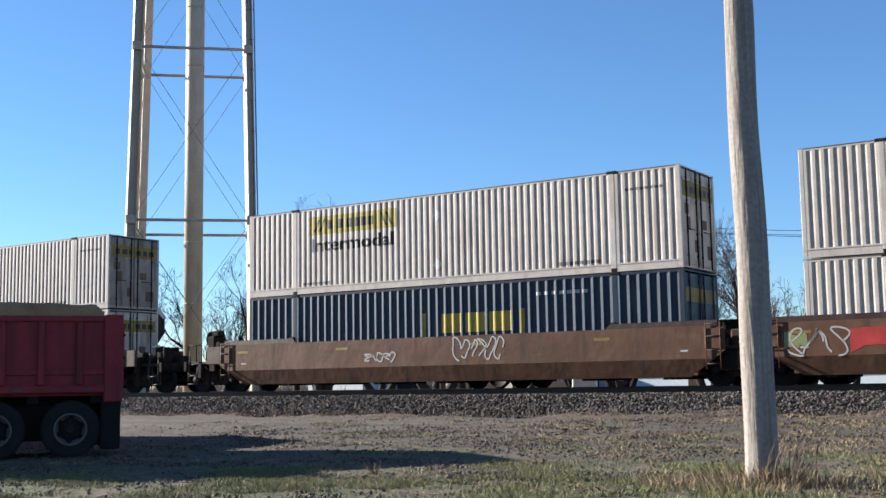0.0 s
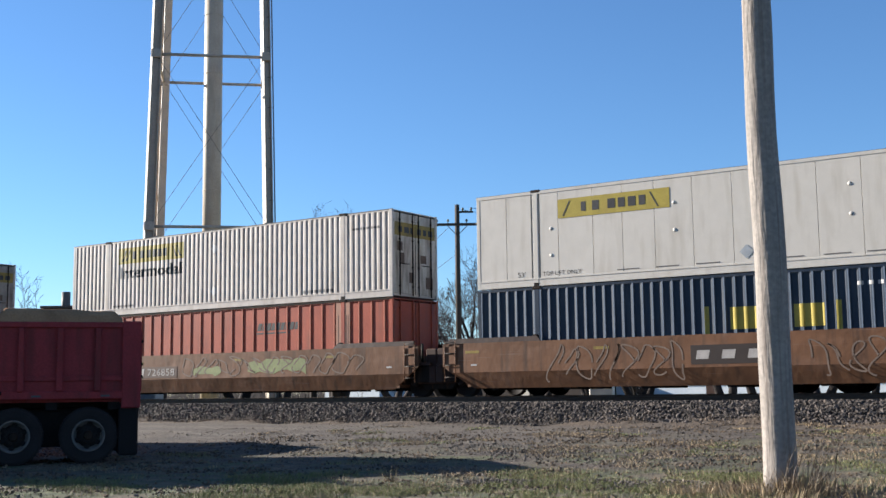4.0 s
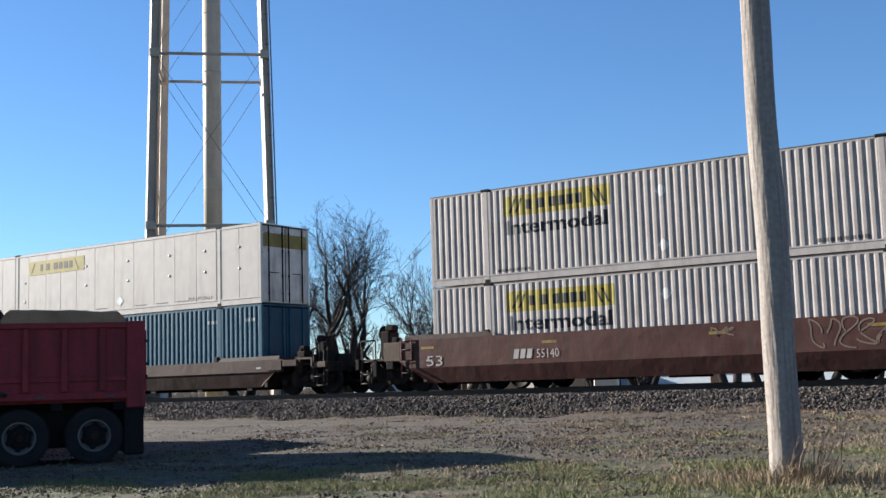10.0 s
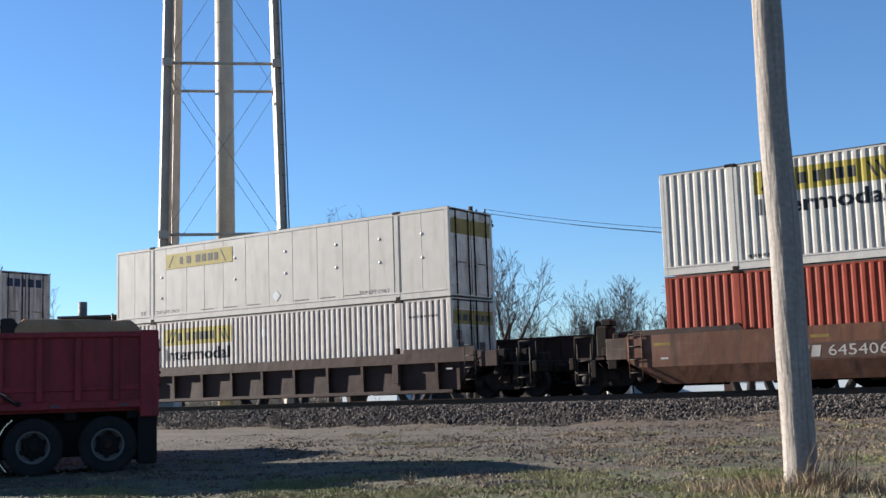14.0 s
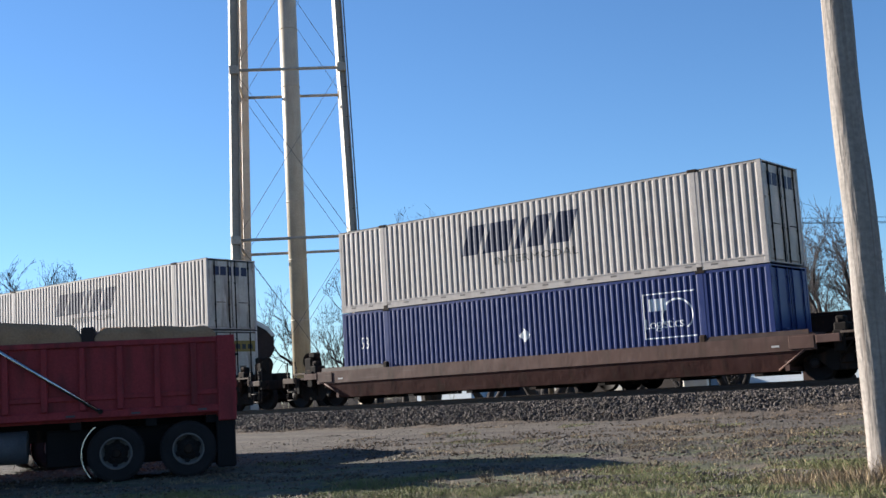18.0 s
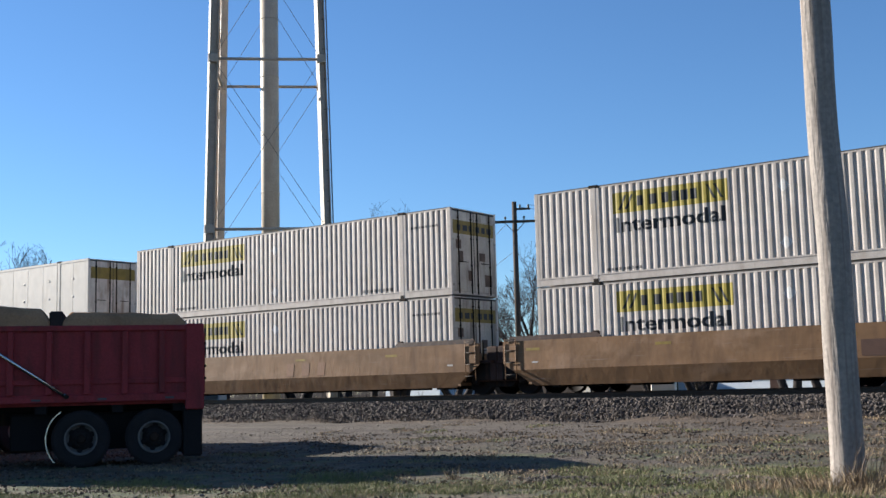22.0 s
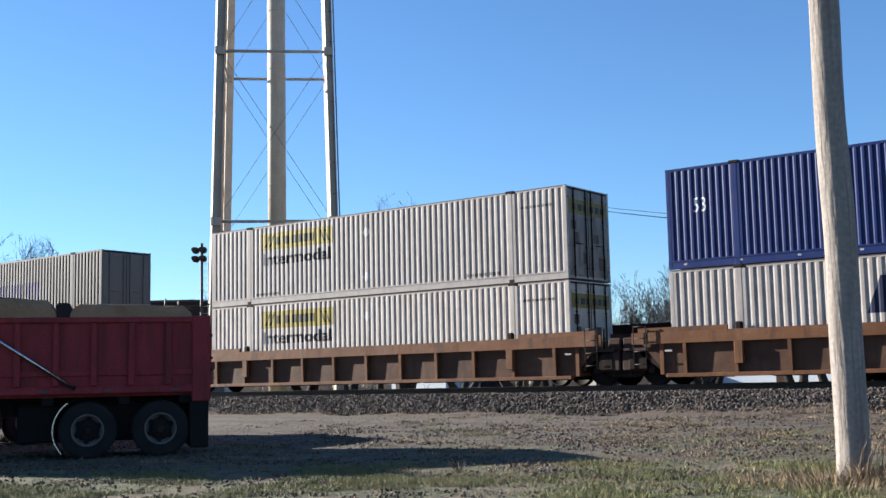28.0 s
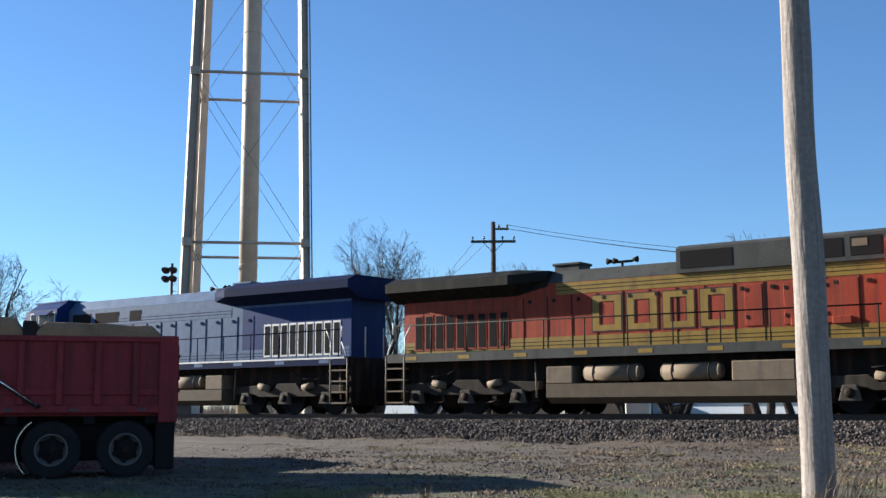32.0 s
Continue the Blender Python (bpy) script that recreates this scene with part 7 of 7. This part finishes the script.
for k, (az, d, top_el, form, stems, lean) in enumerate([
        (20.7, 62, 7.7, "tall", 2, 0.12), (19.2, 66, 7.4, "tall", 2, 0.08), (27.0, 78, 4.9, "dome", 4, 0.0), (24.9, 74, 4.6, "dome", 5, 0.0),
        (33.9, 70, 6.2, "dome", 3, 0.0), (32.4, 74, 6.6, "tall", 2, 0.0), (39.4, 85, 8.5, "tall", 4, 0.0), (40.7, 90, 5.6, "tall", 1, 0.0),
        (44.2, 84, 5.2, "dome", 3, 0.0), (42.0, 78, 6.0, "tall", 2, 0.1), (36.6, 88, 4.6, "dome", 3, 0.0), (57.9, 80, 7.0, "tall", 2, 0.0),
        (60.4, 84, 6.6, "tall", 2, 0.1), (55.9, 82, 5.6, "tall", 1, -0.3), (16.6, 70, 5.5, "dome", 3, 0.0), (14.4, 74, 5.8, "tall", 2, 0.0),
        (12.2, 72, 5.4, "dome", 3, 0.0), (48.6, 100, 4.2, "dome", 3, 0.0), (29.6, 100, 4.2, "dome", 3, 0.0)]):
    bare_tree(*at_bearing(az, d), 1.15 + d * math.tan(radians(top_el)), form, 100 + k, stems, lean)


def far_woods():
    """A thin hedge of distant brush along the horizon."""
    rng = np.random.default_rng(21)
    pts, faces = [], []
    for k in range(5200):
        az = rng.uniform(5, 68)
        d = rng.uniform(120, 210)
        x, y = at_bearing(az, d)
        h = rng.uniform(1.5, 4.6) * (0.6 + 0.7 * abs(math.sin(az * 1.7 + 0.6) * math.sin(az * 0.53)))
        for j in range(4):
            a, l = rng.uniform(-0.9, 0.9), h * rng.uniform(0.5, 1)
            n0 = len(pts)
            pts += [(x - 0.05, y, 0.1), (x + 0.05, y, 0.1), (x + a * l * 0.5, y, 0.1 + l)]
            faces.append((n0, n0 + 1, n0 + 2))
    me = bpy.data.meshes.new("distant_brush")
    me.from_pydata(pts, [], faces)
    me.materials.append(twig_mat)
    tagged(new("distant_brush", me), "distant leafless brush along the horizon", "brush", kind="stuff")


far_woods()


# ---- dump truck ----
truck_red = material("faded red truck paint", (0.275, 0.037, 0.041), 0.55, spec=0.12, vary=0.2, scale=2, grime=(0.07, 0.024, 0.02), grime_amount=0.8)
tyre_rubber = material("dusty tyre rubber", (0.026, 0.023, 0.023), 0.80, spec=0.08, vary=0.3)
dark_bow = material("dark grimy tarp bow", (0.03, 0.02, 0.018), 0.8, vary=0.3)
tarp_cloth = material("grey-brown tarpaulin", (0.34, 0.20, 0.115), 0.95, spec=0.02, vary=0.3, scale=2.0, bump=0.7, bump_scale=7)
disc_grey = material("grimy wheel disc", (0.028, 0.024, 0.023), 0.75, spec=0.1, vary=0.5, scale=8)
rim_grey = material("dusty grey rim", (0.15, 0.132, 0.118), 0.7, spec=0.1, vary=0.35, scale=6)
dull_alu = material("dull oxidised aluminium", (0.085, 0.085, 0.09), 0.6, vary=0.3, spec=0.15)
chrome = material("dull chrome", (0.55, 0.55, 0.54), 0.25, metal=1.0)


def road_wheel(parent, x, y, side):
    """A dual wheel: two tyres, rim dish, hub and nuts."""
    R = 0.515
    outer = 1 if side > 0 else -1
    prof = [(0.27, -0.12), (0.36, -0.14), (0.46, -0.14), (R - 0.01, -0.12), (R, -0.09), (R, 0.09), (R - 0.01, 0.12), (0.46, 0.14), (0.36, 0.14), (0.27, 0.12), (0.27, -0.12)]
    t = lathe(prof, 36, "y", caps=False)
    for f in t.faces:
        f.smooth = False
    ty = part("tyre", t, tyre_rubber, parent, "dusty black tyre")
    ty.matrix_basis = pose(x, y, R)
    tread = bmesh.new()
    for k in range(44):
        box(tread, -0.016, 0.016, -0.115, 0.115, R - 0.004, R + 0.012, m=Matrix.Rotation(k * math.tau / 44, 4, "Y"))
    part("tread", tread, tyre_rubber, ty)
    inner = new("tyre", t_mesh(ty))
    inner.parent = parent
    inner.matrix_basis = pose(x, y - outer * 0.33, R)
    rim = lathe([(0.295, 0.125), (0.29, 0.148), (0.262, 0.135), (0.25, 0.06), (0.24, 0.0), (0.21, 0.01), (0.205, -0.05), (0.28, -0.05)], 30, "y", caps=False)
    disc = lathe([(0.212, -0.02), (0.21, 0.006), (0.18, 0.025), (0.15, 0.07), (0.11, 0.085), (0.01, 0.085)], 30, "y")
    for b in (rim, disc):
        bmesh.ops.transform(b, matrix=Matrix.Diagonal((1, outer, 1, 1)), verts=b.verts)
        bmesh.ops.recalc_face_normals(b, faces=b.faces)
    part("rim", rim, rim_grey, ty, "dull steel rim")
    part("wheel_disc", disc, disc_grey, ty, "grimy dark wheel disc")
    nuts = bmesh.new()
    for k in range(10):
        c, q = 0.135 * math.cos(k * math.tau / 10), 0.135 * math.sin(k * math.tau / 10)
        tube(nuts, (c, outer * 0.06, q), (c, outer * 0.11, q), 0.017, n=6)
    part("wheel_nuts", nuts, dark_steel, ty)
    hole = bmesh.new()
    tube(hole, (0, 0, 0), (0, outer * 0.045, 0), 0.05, n=12)
    first = part("hand_hole", hole, black_gap, ty)
    first.matrix_basis = pose(0.205 * math.cos(0.42), 0, 0.205 * math.sin(0.42))
    for k in range(1, 6):
        a = 0.42 + k * math.tau / 6
        again(first, 0.205 * math.cos(a), 0, 0.205 * math.sin(a))
    hub = bmesh.new()
    tube(hub, (0, outer * 0.085, 0), (0, outer * 0.14, 0), 0.095, 0.07, n=14)
    part("hub_cap", hub, dark_steel, ty)


def t_mesh(ob):
    return ob.data


def build_truck():
    root = thing("dump_truck", "red dump truck with ribbed bed and rolled tarpaulin", "truck")
    root.matrix_basis = pose(-18.87, 14.34, 0.0, 0, 0, 52.8)
    W = 1.22
    part("bed_floor", boxes((-3.75, 1.45, -1.1, 1.1, 1.12, 1.24)), truck_red, root)
    for s in (-1, 1):
        Y = lambda a, b: (min(s * a, s * b), max(s * a, s * b))
        side = part("bed_side", boxes((-3.75, 1.5, *Y(W - 0.05, W), 1.2, 2.55), bevel=0.01), truck_red, root, "faded red bed side")
        part("top_rail", boxes((-3.75, 1.5, *Y(W - 0.09, W + 0.05), 2.47, 2.58), bevel=0.02), truck_red, side)
        part("bottom_rail", boxes((-3.75, 1.5, *Y(W - 0.05, W + 0.06), 1.17, 1.32), bevel=0.02), truck_red, side)
        first = part("rib", prism([(-0.06, 1.32), (0.06, 1.32), (0.05, 2.47), (-0.05, 2.47)], *Y(W, W + 0.1), 0.015), truck_red, side)
        first.matrix_basis = pose(0.79, 0, 0)
        for k in range(1, 7):
            again(first, 0.79 - k * 0.665)
        part("skirt_fold", prism([(-3.7, 1.50), (1.3, 1.50), (1.3, 1.60), (-3.7, 1.60)], *Y(W, W + 0.035), 0.012), truck_red, side)
        part("rear_post", boxes((1.22, 1.56, *Y(W - 0.08, W + 0.07), 1.0, 2.6), bevel=0.02), truck_red, side)
        for x in (-3.0, -1.5, -0.35, 0.85):
            part("reflector", boxes((x, x + 0.16, *Y(W + 0.06, W + 0.066), 1.215, 1.25)), dull_alu, side)
        part("mud_flap", boxes((1.18, 1.53, *Y(W - 0.62, W), 0.14, 1.06), bevel=0.03), black_gap, root, "black rubber mud flap")
        part("frame_rail", boxes((-6.3, 1.35, *Y(0.36, 0.45), 0.78, 1.05)), dark_steel, root)
        for x in (-0.64, 0.656):
            road_wheel(root, x, s * (W - 0.15), s)
    part("hoist_frame", boxes((-4.0, 1.2, -0.5, 0.5, 1.0, 1.16), (-1.9, 1.25, -0.72, 0.72, 0.3, 0.98), (-3.8, -2.3, -0.4, 0.4, 0.45, 1.0), bevel=0.03), black_gap, root, "black greasy frame and suspension")
    for x in (-1.35, 0.0, 1.1):
        part("cross_member", boxes((x - 0.1, x + 0.1, -1.1, 1.1, 0.98, 1.12)), black_gap, root)
    part("headboard", boxes((-3.8, -3.74, -W, W, 1.2, 2.95), bevel=0.01), truck_red, root)
    gate = part("tailgate", boxes((1.5, 1.56, -W + 0.1, W - 0.1, 1.22, 2.5), bevel=0.01), truck_red, root)
    for y in (-0.6, 0.0, 0.6):
        part("gate_rib", boxes((1.56, 1.62, y - 0.05, y + 0.05, 1.3, 2.45)), truck_red, gate)
    for s in (-1, 1):
        for z in (1.55, 1.78, 2.2):
            part("gate_latch", boxes((1.54, 1.6, min(s * 1.2, s * 1.26), max(s * 1.2, s * 1.26), z, z + 0.05), bevel=0.01), dark_steel, gate)
    # tarpaulin drawn over the load: an upright, sagging side below a flat, uneven top
    def heap(x0, x1, h0, h1, seed):
        b = bmesh.new()
        nx = 44
        rows = []
        for i in range(nx + 1):
            x = x0 + (x1 - x0) * i / nx
            e = min(1.0, min(x - x0 + 0.02, (x1 - x) * 0.9 + 0.02) / 0.16)
            h = (h0 + (h1 - h0) * i / nx) * (0.25 + 0.75 * e) + 0.022 * noise.noise((x * 2.1, seed, 0.0))
            row = []
            for y, k in ((-W + 0.0, 0.0), (-W + 0.012, 0.45), (-W + 0.035, 0.8), (-W + 0.11, 0.97), (-W * 0.5, 1.02), (0, 1.05), (W * 0.5, 1.02), (W - 0.11, 0.97), (W - 0.035, 0.8), (W - 0.012, 0.45), (W, 0.0)):
                fold = 0.02 * noise.noise((x * 5.0, k * 2.0, seed)) * (0.3 + k)
                row.append(b.verts.new((x, y + fold * (1 if y < 0 else -1), 2.57 + h * k)))
            rows.append(row)
        for r0, r1 in zip(rows, rows[1:]):
            for j in range(len(r0) - 1):
                b.faces.new((r0[j], r1[j], r1[j + 1], r0[j + 1])).smooth = True
        b.faces.new(rows[0])
        b.faces.new(list(reversed(rows[-1])))
        bmesh.ops.recalc_face_normals(b, faces=b.faces)
        return b
    part("tarpaulin", heap(-0.98, 1.22, 0.285, 0.225, 1.0), tarp_cloth, root, "brown-grey tarpaulin over the load")
    part("tarpaulin", heap(-3.72, -1.21, 0.52, 0.33, 5.0), tarp_cloth, root, "brown-grey tarpaulin over the load")
    part("tarp_bow", boxes((-1.22, -0.97, -W + 0.02, W - 0.02, 2.5, 2.85), bevel=0.03), dark_bow, root)
    part("tarp_arm", bars([((-2.95, -W - 0.1, 2.68), (-0.95, -W - 0.1, 1.32)), ((-0.95, -W - 0.1, 1.32), (-0.85, -W - 0.02, 1.28))], 0.035, 10), chrome, root, "bright tarp arm along the bed")
    part("arm_pivot", bars([((-0.9, -W - 0.02, 1.29), (-0.9, -W - 0.14, 1.29))], 0.045, 12), dark_steel, root)
    for x in (-0.64, 0.656):
        part("axle", bars([((x, -1.0, 0.515), (x, 1.0, 0.515))], 0.09, 12), dark_steel, root)
    pts = [(-0.64 - 0.62 * math.cos(a), 0.52 + 0.62 * math.sin(a)) for a in np.linspace(-0.75, 0.95, 12)]
    for s in (-1, 1):
        fb = bmesh.new()
        for (ax, az), (bx, bz) in zip(pts, pts[1:]):
            q = [fb.verts.new(p) for p in ((ax, s * 0.65, az), (ax, s * 1.24, az), (bx, s * 1.24, bz), (bx, s * 0.65, bz))]
            fb.faces.new(q)
        bmesh.ops.remove_doubles(fb, verts=fb.verts, dist=0.001)
        bmesh.ops.solidify(fb, geom=fb.faces[:], thickness=0.02)
        part("mudguard", fb, chrome, root, "bright curved mudguard")
    tank = bmesh.new()
    tube(tank, (-3.4, -0.86, 0.72), (-2.2, -0.86, 0.72), 0.3, n=24)
    part("fuel_tank", tank, dull_alu, root, "dull aluminium fuel tank")
    # cab ahead of the bed
    part("cab", loft_x([(-6.2, [(-1.15, 0.75), (-1.15, 2.0), (-1.05, 3.3), (1.05, 3.3), (1.15, 2.0), (1.15, 0.75)]), (-4.3, [(-1.15, 0.75), (-1.15, 2.0), (-1.05, 3.35), (1.05, 3.35), (1.15, 2.0), (1.15, 0.75)])]), truck_red, root)
    part("bonnet", loft_x([(-8.3, [(-0.7, 0.75), (-0.75, 1.6), (-0.6, 1.75), (0.6, 1.75), (0.75, 1.6), (0.7, 0.75)]), (-6.2, [(-0.95, 0.75), (-1.0, 1.8), (-0.85, 1.98), (0.85, 1.98), (1.0, 1.8), (0.95, 0.75)])]), truck_red, root)
    for s in (-1, 1):
        road_wheel(root, -7.4, s * 1.02, s)
    part("cab_guard", boxes((-5.2, -3.74, -W, W, 3.36, 3.42), (-3.8, -3.74, -W, W, 2.9, 3.4), bevel=0.01), truck_red, root)
    for s in (-1, 1):
        part("exhaust_stack", bars([((-4.1, s * 0.95, 1.0), (-4.1, s * 0.95, 3.7))], 0.09, 12), chrome, root)
    # an unseen copy behind the first truck, added to cast the lot's other shadow
    copy_thing(root, pose(-25.4, 16.8, 0.02, 0, 0, 74))


build_truck()


# ---- loose stones, grass and weeds ----
def ground_spot(rng, d0, d1, az0=10, az1=63):
    az = radians(rng.uniform(az0, az1))
    d = math.sqrt(rng.uniform(d0 * d0, d1 * d1))
    return -d * math.sin(az), d * math.cos(az)


def build_gravel():
    rng = np.random.default_rng(8)
    spots, chips = [], []
    while len(spots) < 14000:
        x, y = ground_spot(rng, 13.0, 34)
        n1 = noise.noise((x * 0.22, y * 0.7, 3.0)) + 0.6 * noise.noise((x * 0.9, y * 1.6, 8.0))
        if y > 28.6 or rng.random() > 0.12 + 1.3 * max(0.0, n1 - 0.02):
            continue
        big = rng.random() < 0.05
        spots.append((x, y, rise(x, y) + 0.002, rng.uniform(0.028, 0.055) if big else rng.uniform(0.006, 0.022)))
    for cx, cy, r, k in ((-7.1, 13.9, 0.75, 620), (-8.2, 13.5, 0.5, 260), (-6.2, 14.4, 0.45, 220), (-9.4, 18.6, 1.5, 700), (-12.0, 19.6, 1.2, 420)):
        for q in range(k):
            a, d = rng.uniform(0, 6.28), r * math.sqrt(rng.random())
            x, y = cx + 1.5 * d * math.cos(a), cy + d * math.sin(a)
            spots.append((x, y, rise(x, y) + 0.006 + 0.05 * max(0.0, 1 - d / r) * (cy < 15), rng.uniform(0.008, 0.035)))
    scatter_rocks("gravel", spots, island_stone("loose gravel stone", (0.035, 0.027, 0.021), (0.165, 0.138, 0.112)), "loose pale gravel scattered over the dirt lot", "gravel")
    # dead leaves, bark chips and clods lying in drifts
    while len(chips) < 9000:
        x, y = ground_spot(rng, 12.8, 29)
        n1 = noise.noise((x * 0.5, y * 0.9, 21.0)) + 0.5 * noise.noise((x * 1.7, y * 1.7, 27.0))
        if n1 < 0.12 and rng.random() < 0.9:
            continue
        chips.append((x, y, rise(x, y) + 0.008, rng.uniform(0.012, 0.04)))
    scatter_rocks("leaf_litter", chips, island_stone("dry leaf litter", (0.026, 0.018, 0.012), (0.15, 0.10, 0.06)), "brown dead leaves and clods on the dirt", "leaf litter")


build_gravel()


def blade_material(name, a, b):
    mat = island_stone(name, a, b)
    mat.node_tree.nodes["Principled BSDF"].inputs["Roughness"].default_value = 0.7
    return mat


def grass_field(name, spots, mat, label, category):
    """Thin bent blades at (x, y, z, height, lean direction, lean)."""
    rng = np.random.default_rng(17)
    pts, faces = [], []
    for x, y, z, h, a, l in spots:
        w = rng.uniform(0.0018, 0.0038) * (1 + h) * (1 + 0.09 * max(0.0, y - 14))
        b = rng.uniform(0, 6.28)
        ux, uy = math.cos(b) * w, math.sin(b) * w
        dx, dy = math.cos(a) * l * h, math.sin(a) * l * h
        n0 = len(pts)
        pts += [(x - ux, y - uy, z - 0.01), (x + ux, y + uy, z - 0.01), (x + dx * 0.4 + ux * 0.7, y + dy * 0.4 + uy * 0.7, z + h * 0.6), (x + dx * 0.4 - ux * 0.7, y + dy * 0.4 - uy * 0.7, z + h * 0.6), (x + dx, y + dy, z + h)]
        faces += [(n0, n0 + 1, n0 + 2, n0 + 3), (n0 + 3, n0 + 2, n0 + 4)]
    me = bpy.data.meshes.new(name)
    me.from_pydata(pts, [], faces)
    me.materials.append(mat)
    return tagged(new(name, me), label, category, kind="stuff")


def build_grass():
    rng = np.random.default_rng(5)
    green, straw, brown = [], [], []
    tries = 0
    while tries < 520000:
        tries += 1
        x, y = ground_spot(rng, 12.3, 22)
        m = noise.noise((x * 0.55, y * 0.55, 2.0)) + 0.6 * noise.noise((x * 1.9, y * 1.9, 7.0))
        edge = min(17.2, 15.6 + 0.7 * (x + 8)) + 1.3 * noise.noise((x * 0.35, y * 0.2, 9.0))
        p = max(0.0, min(1.0, (edge + 1.0 - y) / 2.6)) * max(0.0, 1.5 * m + 0.24)
        if rng.random() > p:
            continue
        h = rng.uniform(0.022, 0.06) + 0.05 * max(0.0, m) * rng.random()
        (green if rng.random() < 0.82 else straw if rng.random() < 0.5 else brown).append((x, y, rise(x, y), h, rng.uniform(0, 6.28), rng.uniform(0.2, 1.1)))
    for k in range(150000):
        x, y = ground_spot(rng, 14, 32, 8, 52)
        m = noise.noise((x * 0.5, y * 0.5, 12.0)) + 0.7 * noise.noise((x * 1.6, y * 1.6, 14.0)) + 0.03 * (x + 12) - 0.05 * max(0.0, y - 22)
        if y > 28.8 or m < 0.2:
            continue
        blade = (x, y, rise(x, y), rng.uniform(0.02, 0.065), rng.uniform(0, 6.28), rng.uniform(0.3, 1.3))
        (green if noise.noise((x * 0.7, y * 0.7, 31.0)) > 0.12 and rng.random() < 0.7 else straw if rng.random() < 0.55 else brown).append(blade)
    for k in range(9000):
        x, y = rng.uniform(-34, 4), rng.normal(27.9, 0.45)
        if noise.noise((x * 0.6, y, 17.0)) < -0.05 or y > 29.2:
            continue
        brown.append((x, y, max(rise(x, y), ballast_height(y)), rng.uniform(0.03, 0.12), rng.uniform(0, 6.28), rng.uniform(0.3, 1.4)))
    # weeds round the pole's foot and a few tufts farther off: centre, radius, blades, height, share of brown
    clumps = [(-4.66, 13.5, 0.28, 200, 0.3, 0.4), (-4.3, 13.6, 0.3, 420, 0.34, 0.6), (-4.95, 13.5, 0.4, 260, 0.24, 0.4), (-5.35, 13.2, 0.5, 420, 0.2, 0.25), (-3.95, 14.0, 0.5, 320, 0.22, 0.7), (-3.4, 13.4, 0.5, 220, 0.16, 0.4), (-4.5, 12.8, 0.6, 420, 0.18, 0.3),
              (-5.2, 13.9, 0.5, 200, 0.15, 0.5), (-5.9, 14.6, 0.6, 120, 0.1, 0.4), (-3.2, 15.2, 0.8, 240, 0.2, 0.3), (-9.9, 13.2, 0.1, 60, 0.22, 0.4), (-8.3, 14.6, 0.3, 120, 0.1, 0.4), (-2.2, 14.8, 0.6, 120, 0.12, 0.5), (-6.6, 14.2, 0.6, 160, 0.11, 0.5)]
    for cx, cy, r, n, h, dead in clumps:
        for k in range(n):
            a, d = rng.uniform(0, 6.28), r * math.sqrt(rng.random())
            x, y = cx + d * math.cos(a), cy + d * math.sin(a)
            (brown if rng.random() < dead else straw).append((x, y, rise(x, y), h * rng.uniform(0.2, 1.0), a + rng.uniform(-1, 1), rng.uniform(0.2, 1.3)))
    for k in range(70):
        a, d = rng.uniform(0, 6.28), 0.42 * math.sqrt(rng.random())
        x, y = -4.3 + d * math.cos(a), 13.62 + 0.7 * d * math.sin(a)
        brown.append((x, y, rise(x, y), rng.uniform(0.35, 0.8), rng.uniform(-1.2, 1.0), rng.uniform(0.15, 0.75)))
    grass_field("dead_weeds", brown, blade_material("dead grey-brown weeds", (0.050, 0.034, 0.022), (0.20, 0.138, 0.085)), "dead grey-brown weeds and stalks", "weeds")
    grass_field("grass", green, blade_material("green winter grass", (0.060, 0.068, 0.016), (0.20, 0.205, 0.058)), "short green winter grass at the lot's edge", "grass")
    grass_field("dry_grass", straw, blade_material("dry straw grass", (0.135, 0.092, 0.047), (0.40, 0.285, 0.15)), "dry straw-coloured grass and weeds", "grass")


build_grass()


# ---- motion of the train ----
def travel(t):
    """How far the train has gone: it gathers speed from 12.8 to 14.6 m/s."""
    return 12.796 * t + 0.0403 * t * t - 0.0002486 * t ** 3


def motions():
    for ob, u, z, turn in MOVERS:
        walk(ob, [(t, pose(u + travel(t), TRACK_Y, z, 0, 0, turn)) for t in range(33)])


motions()
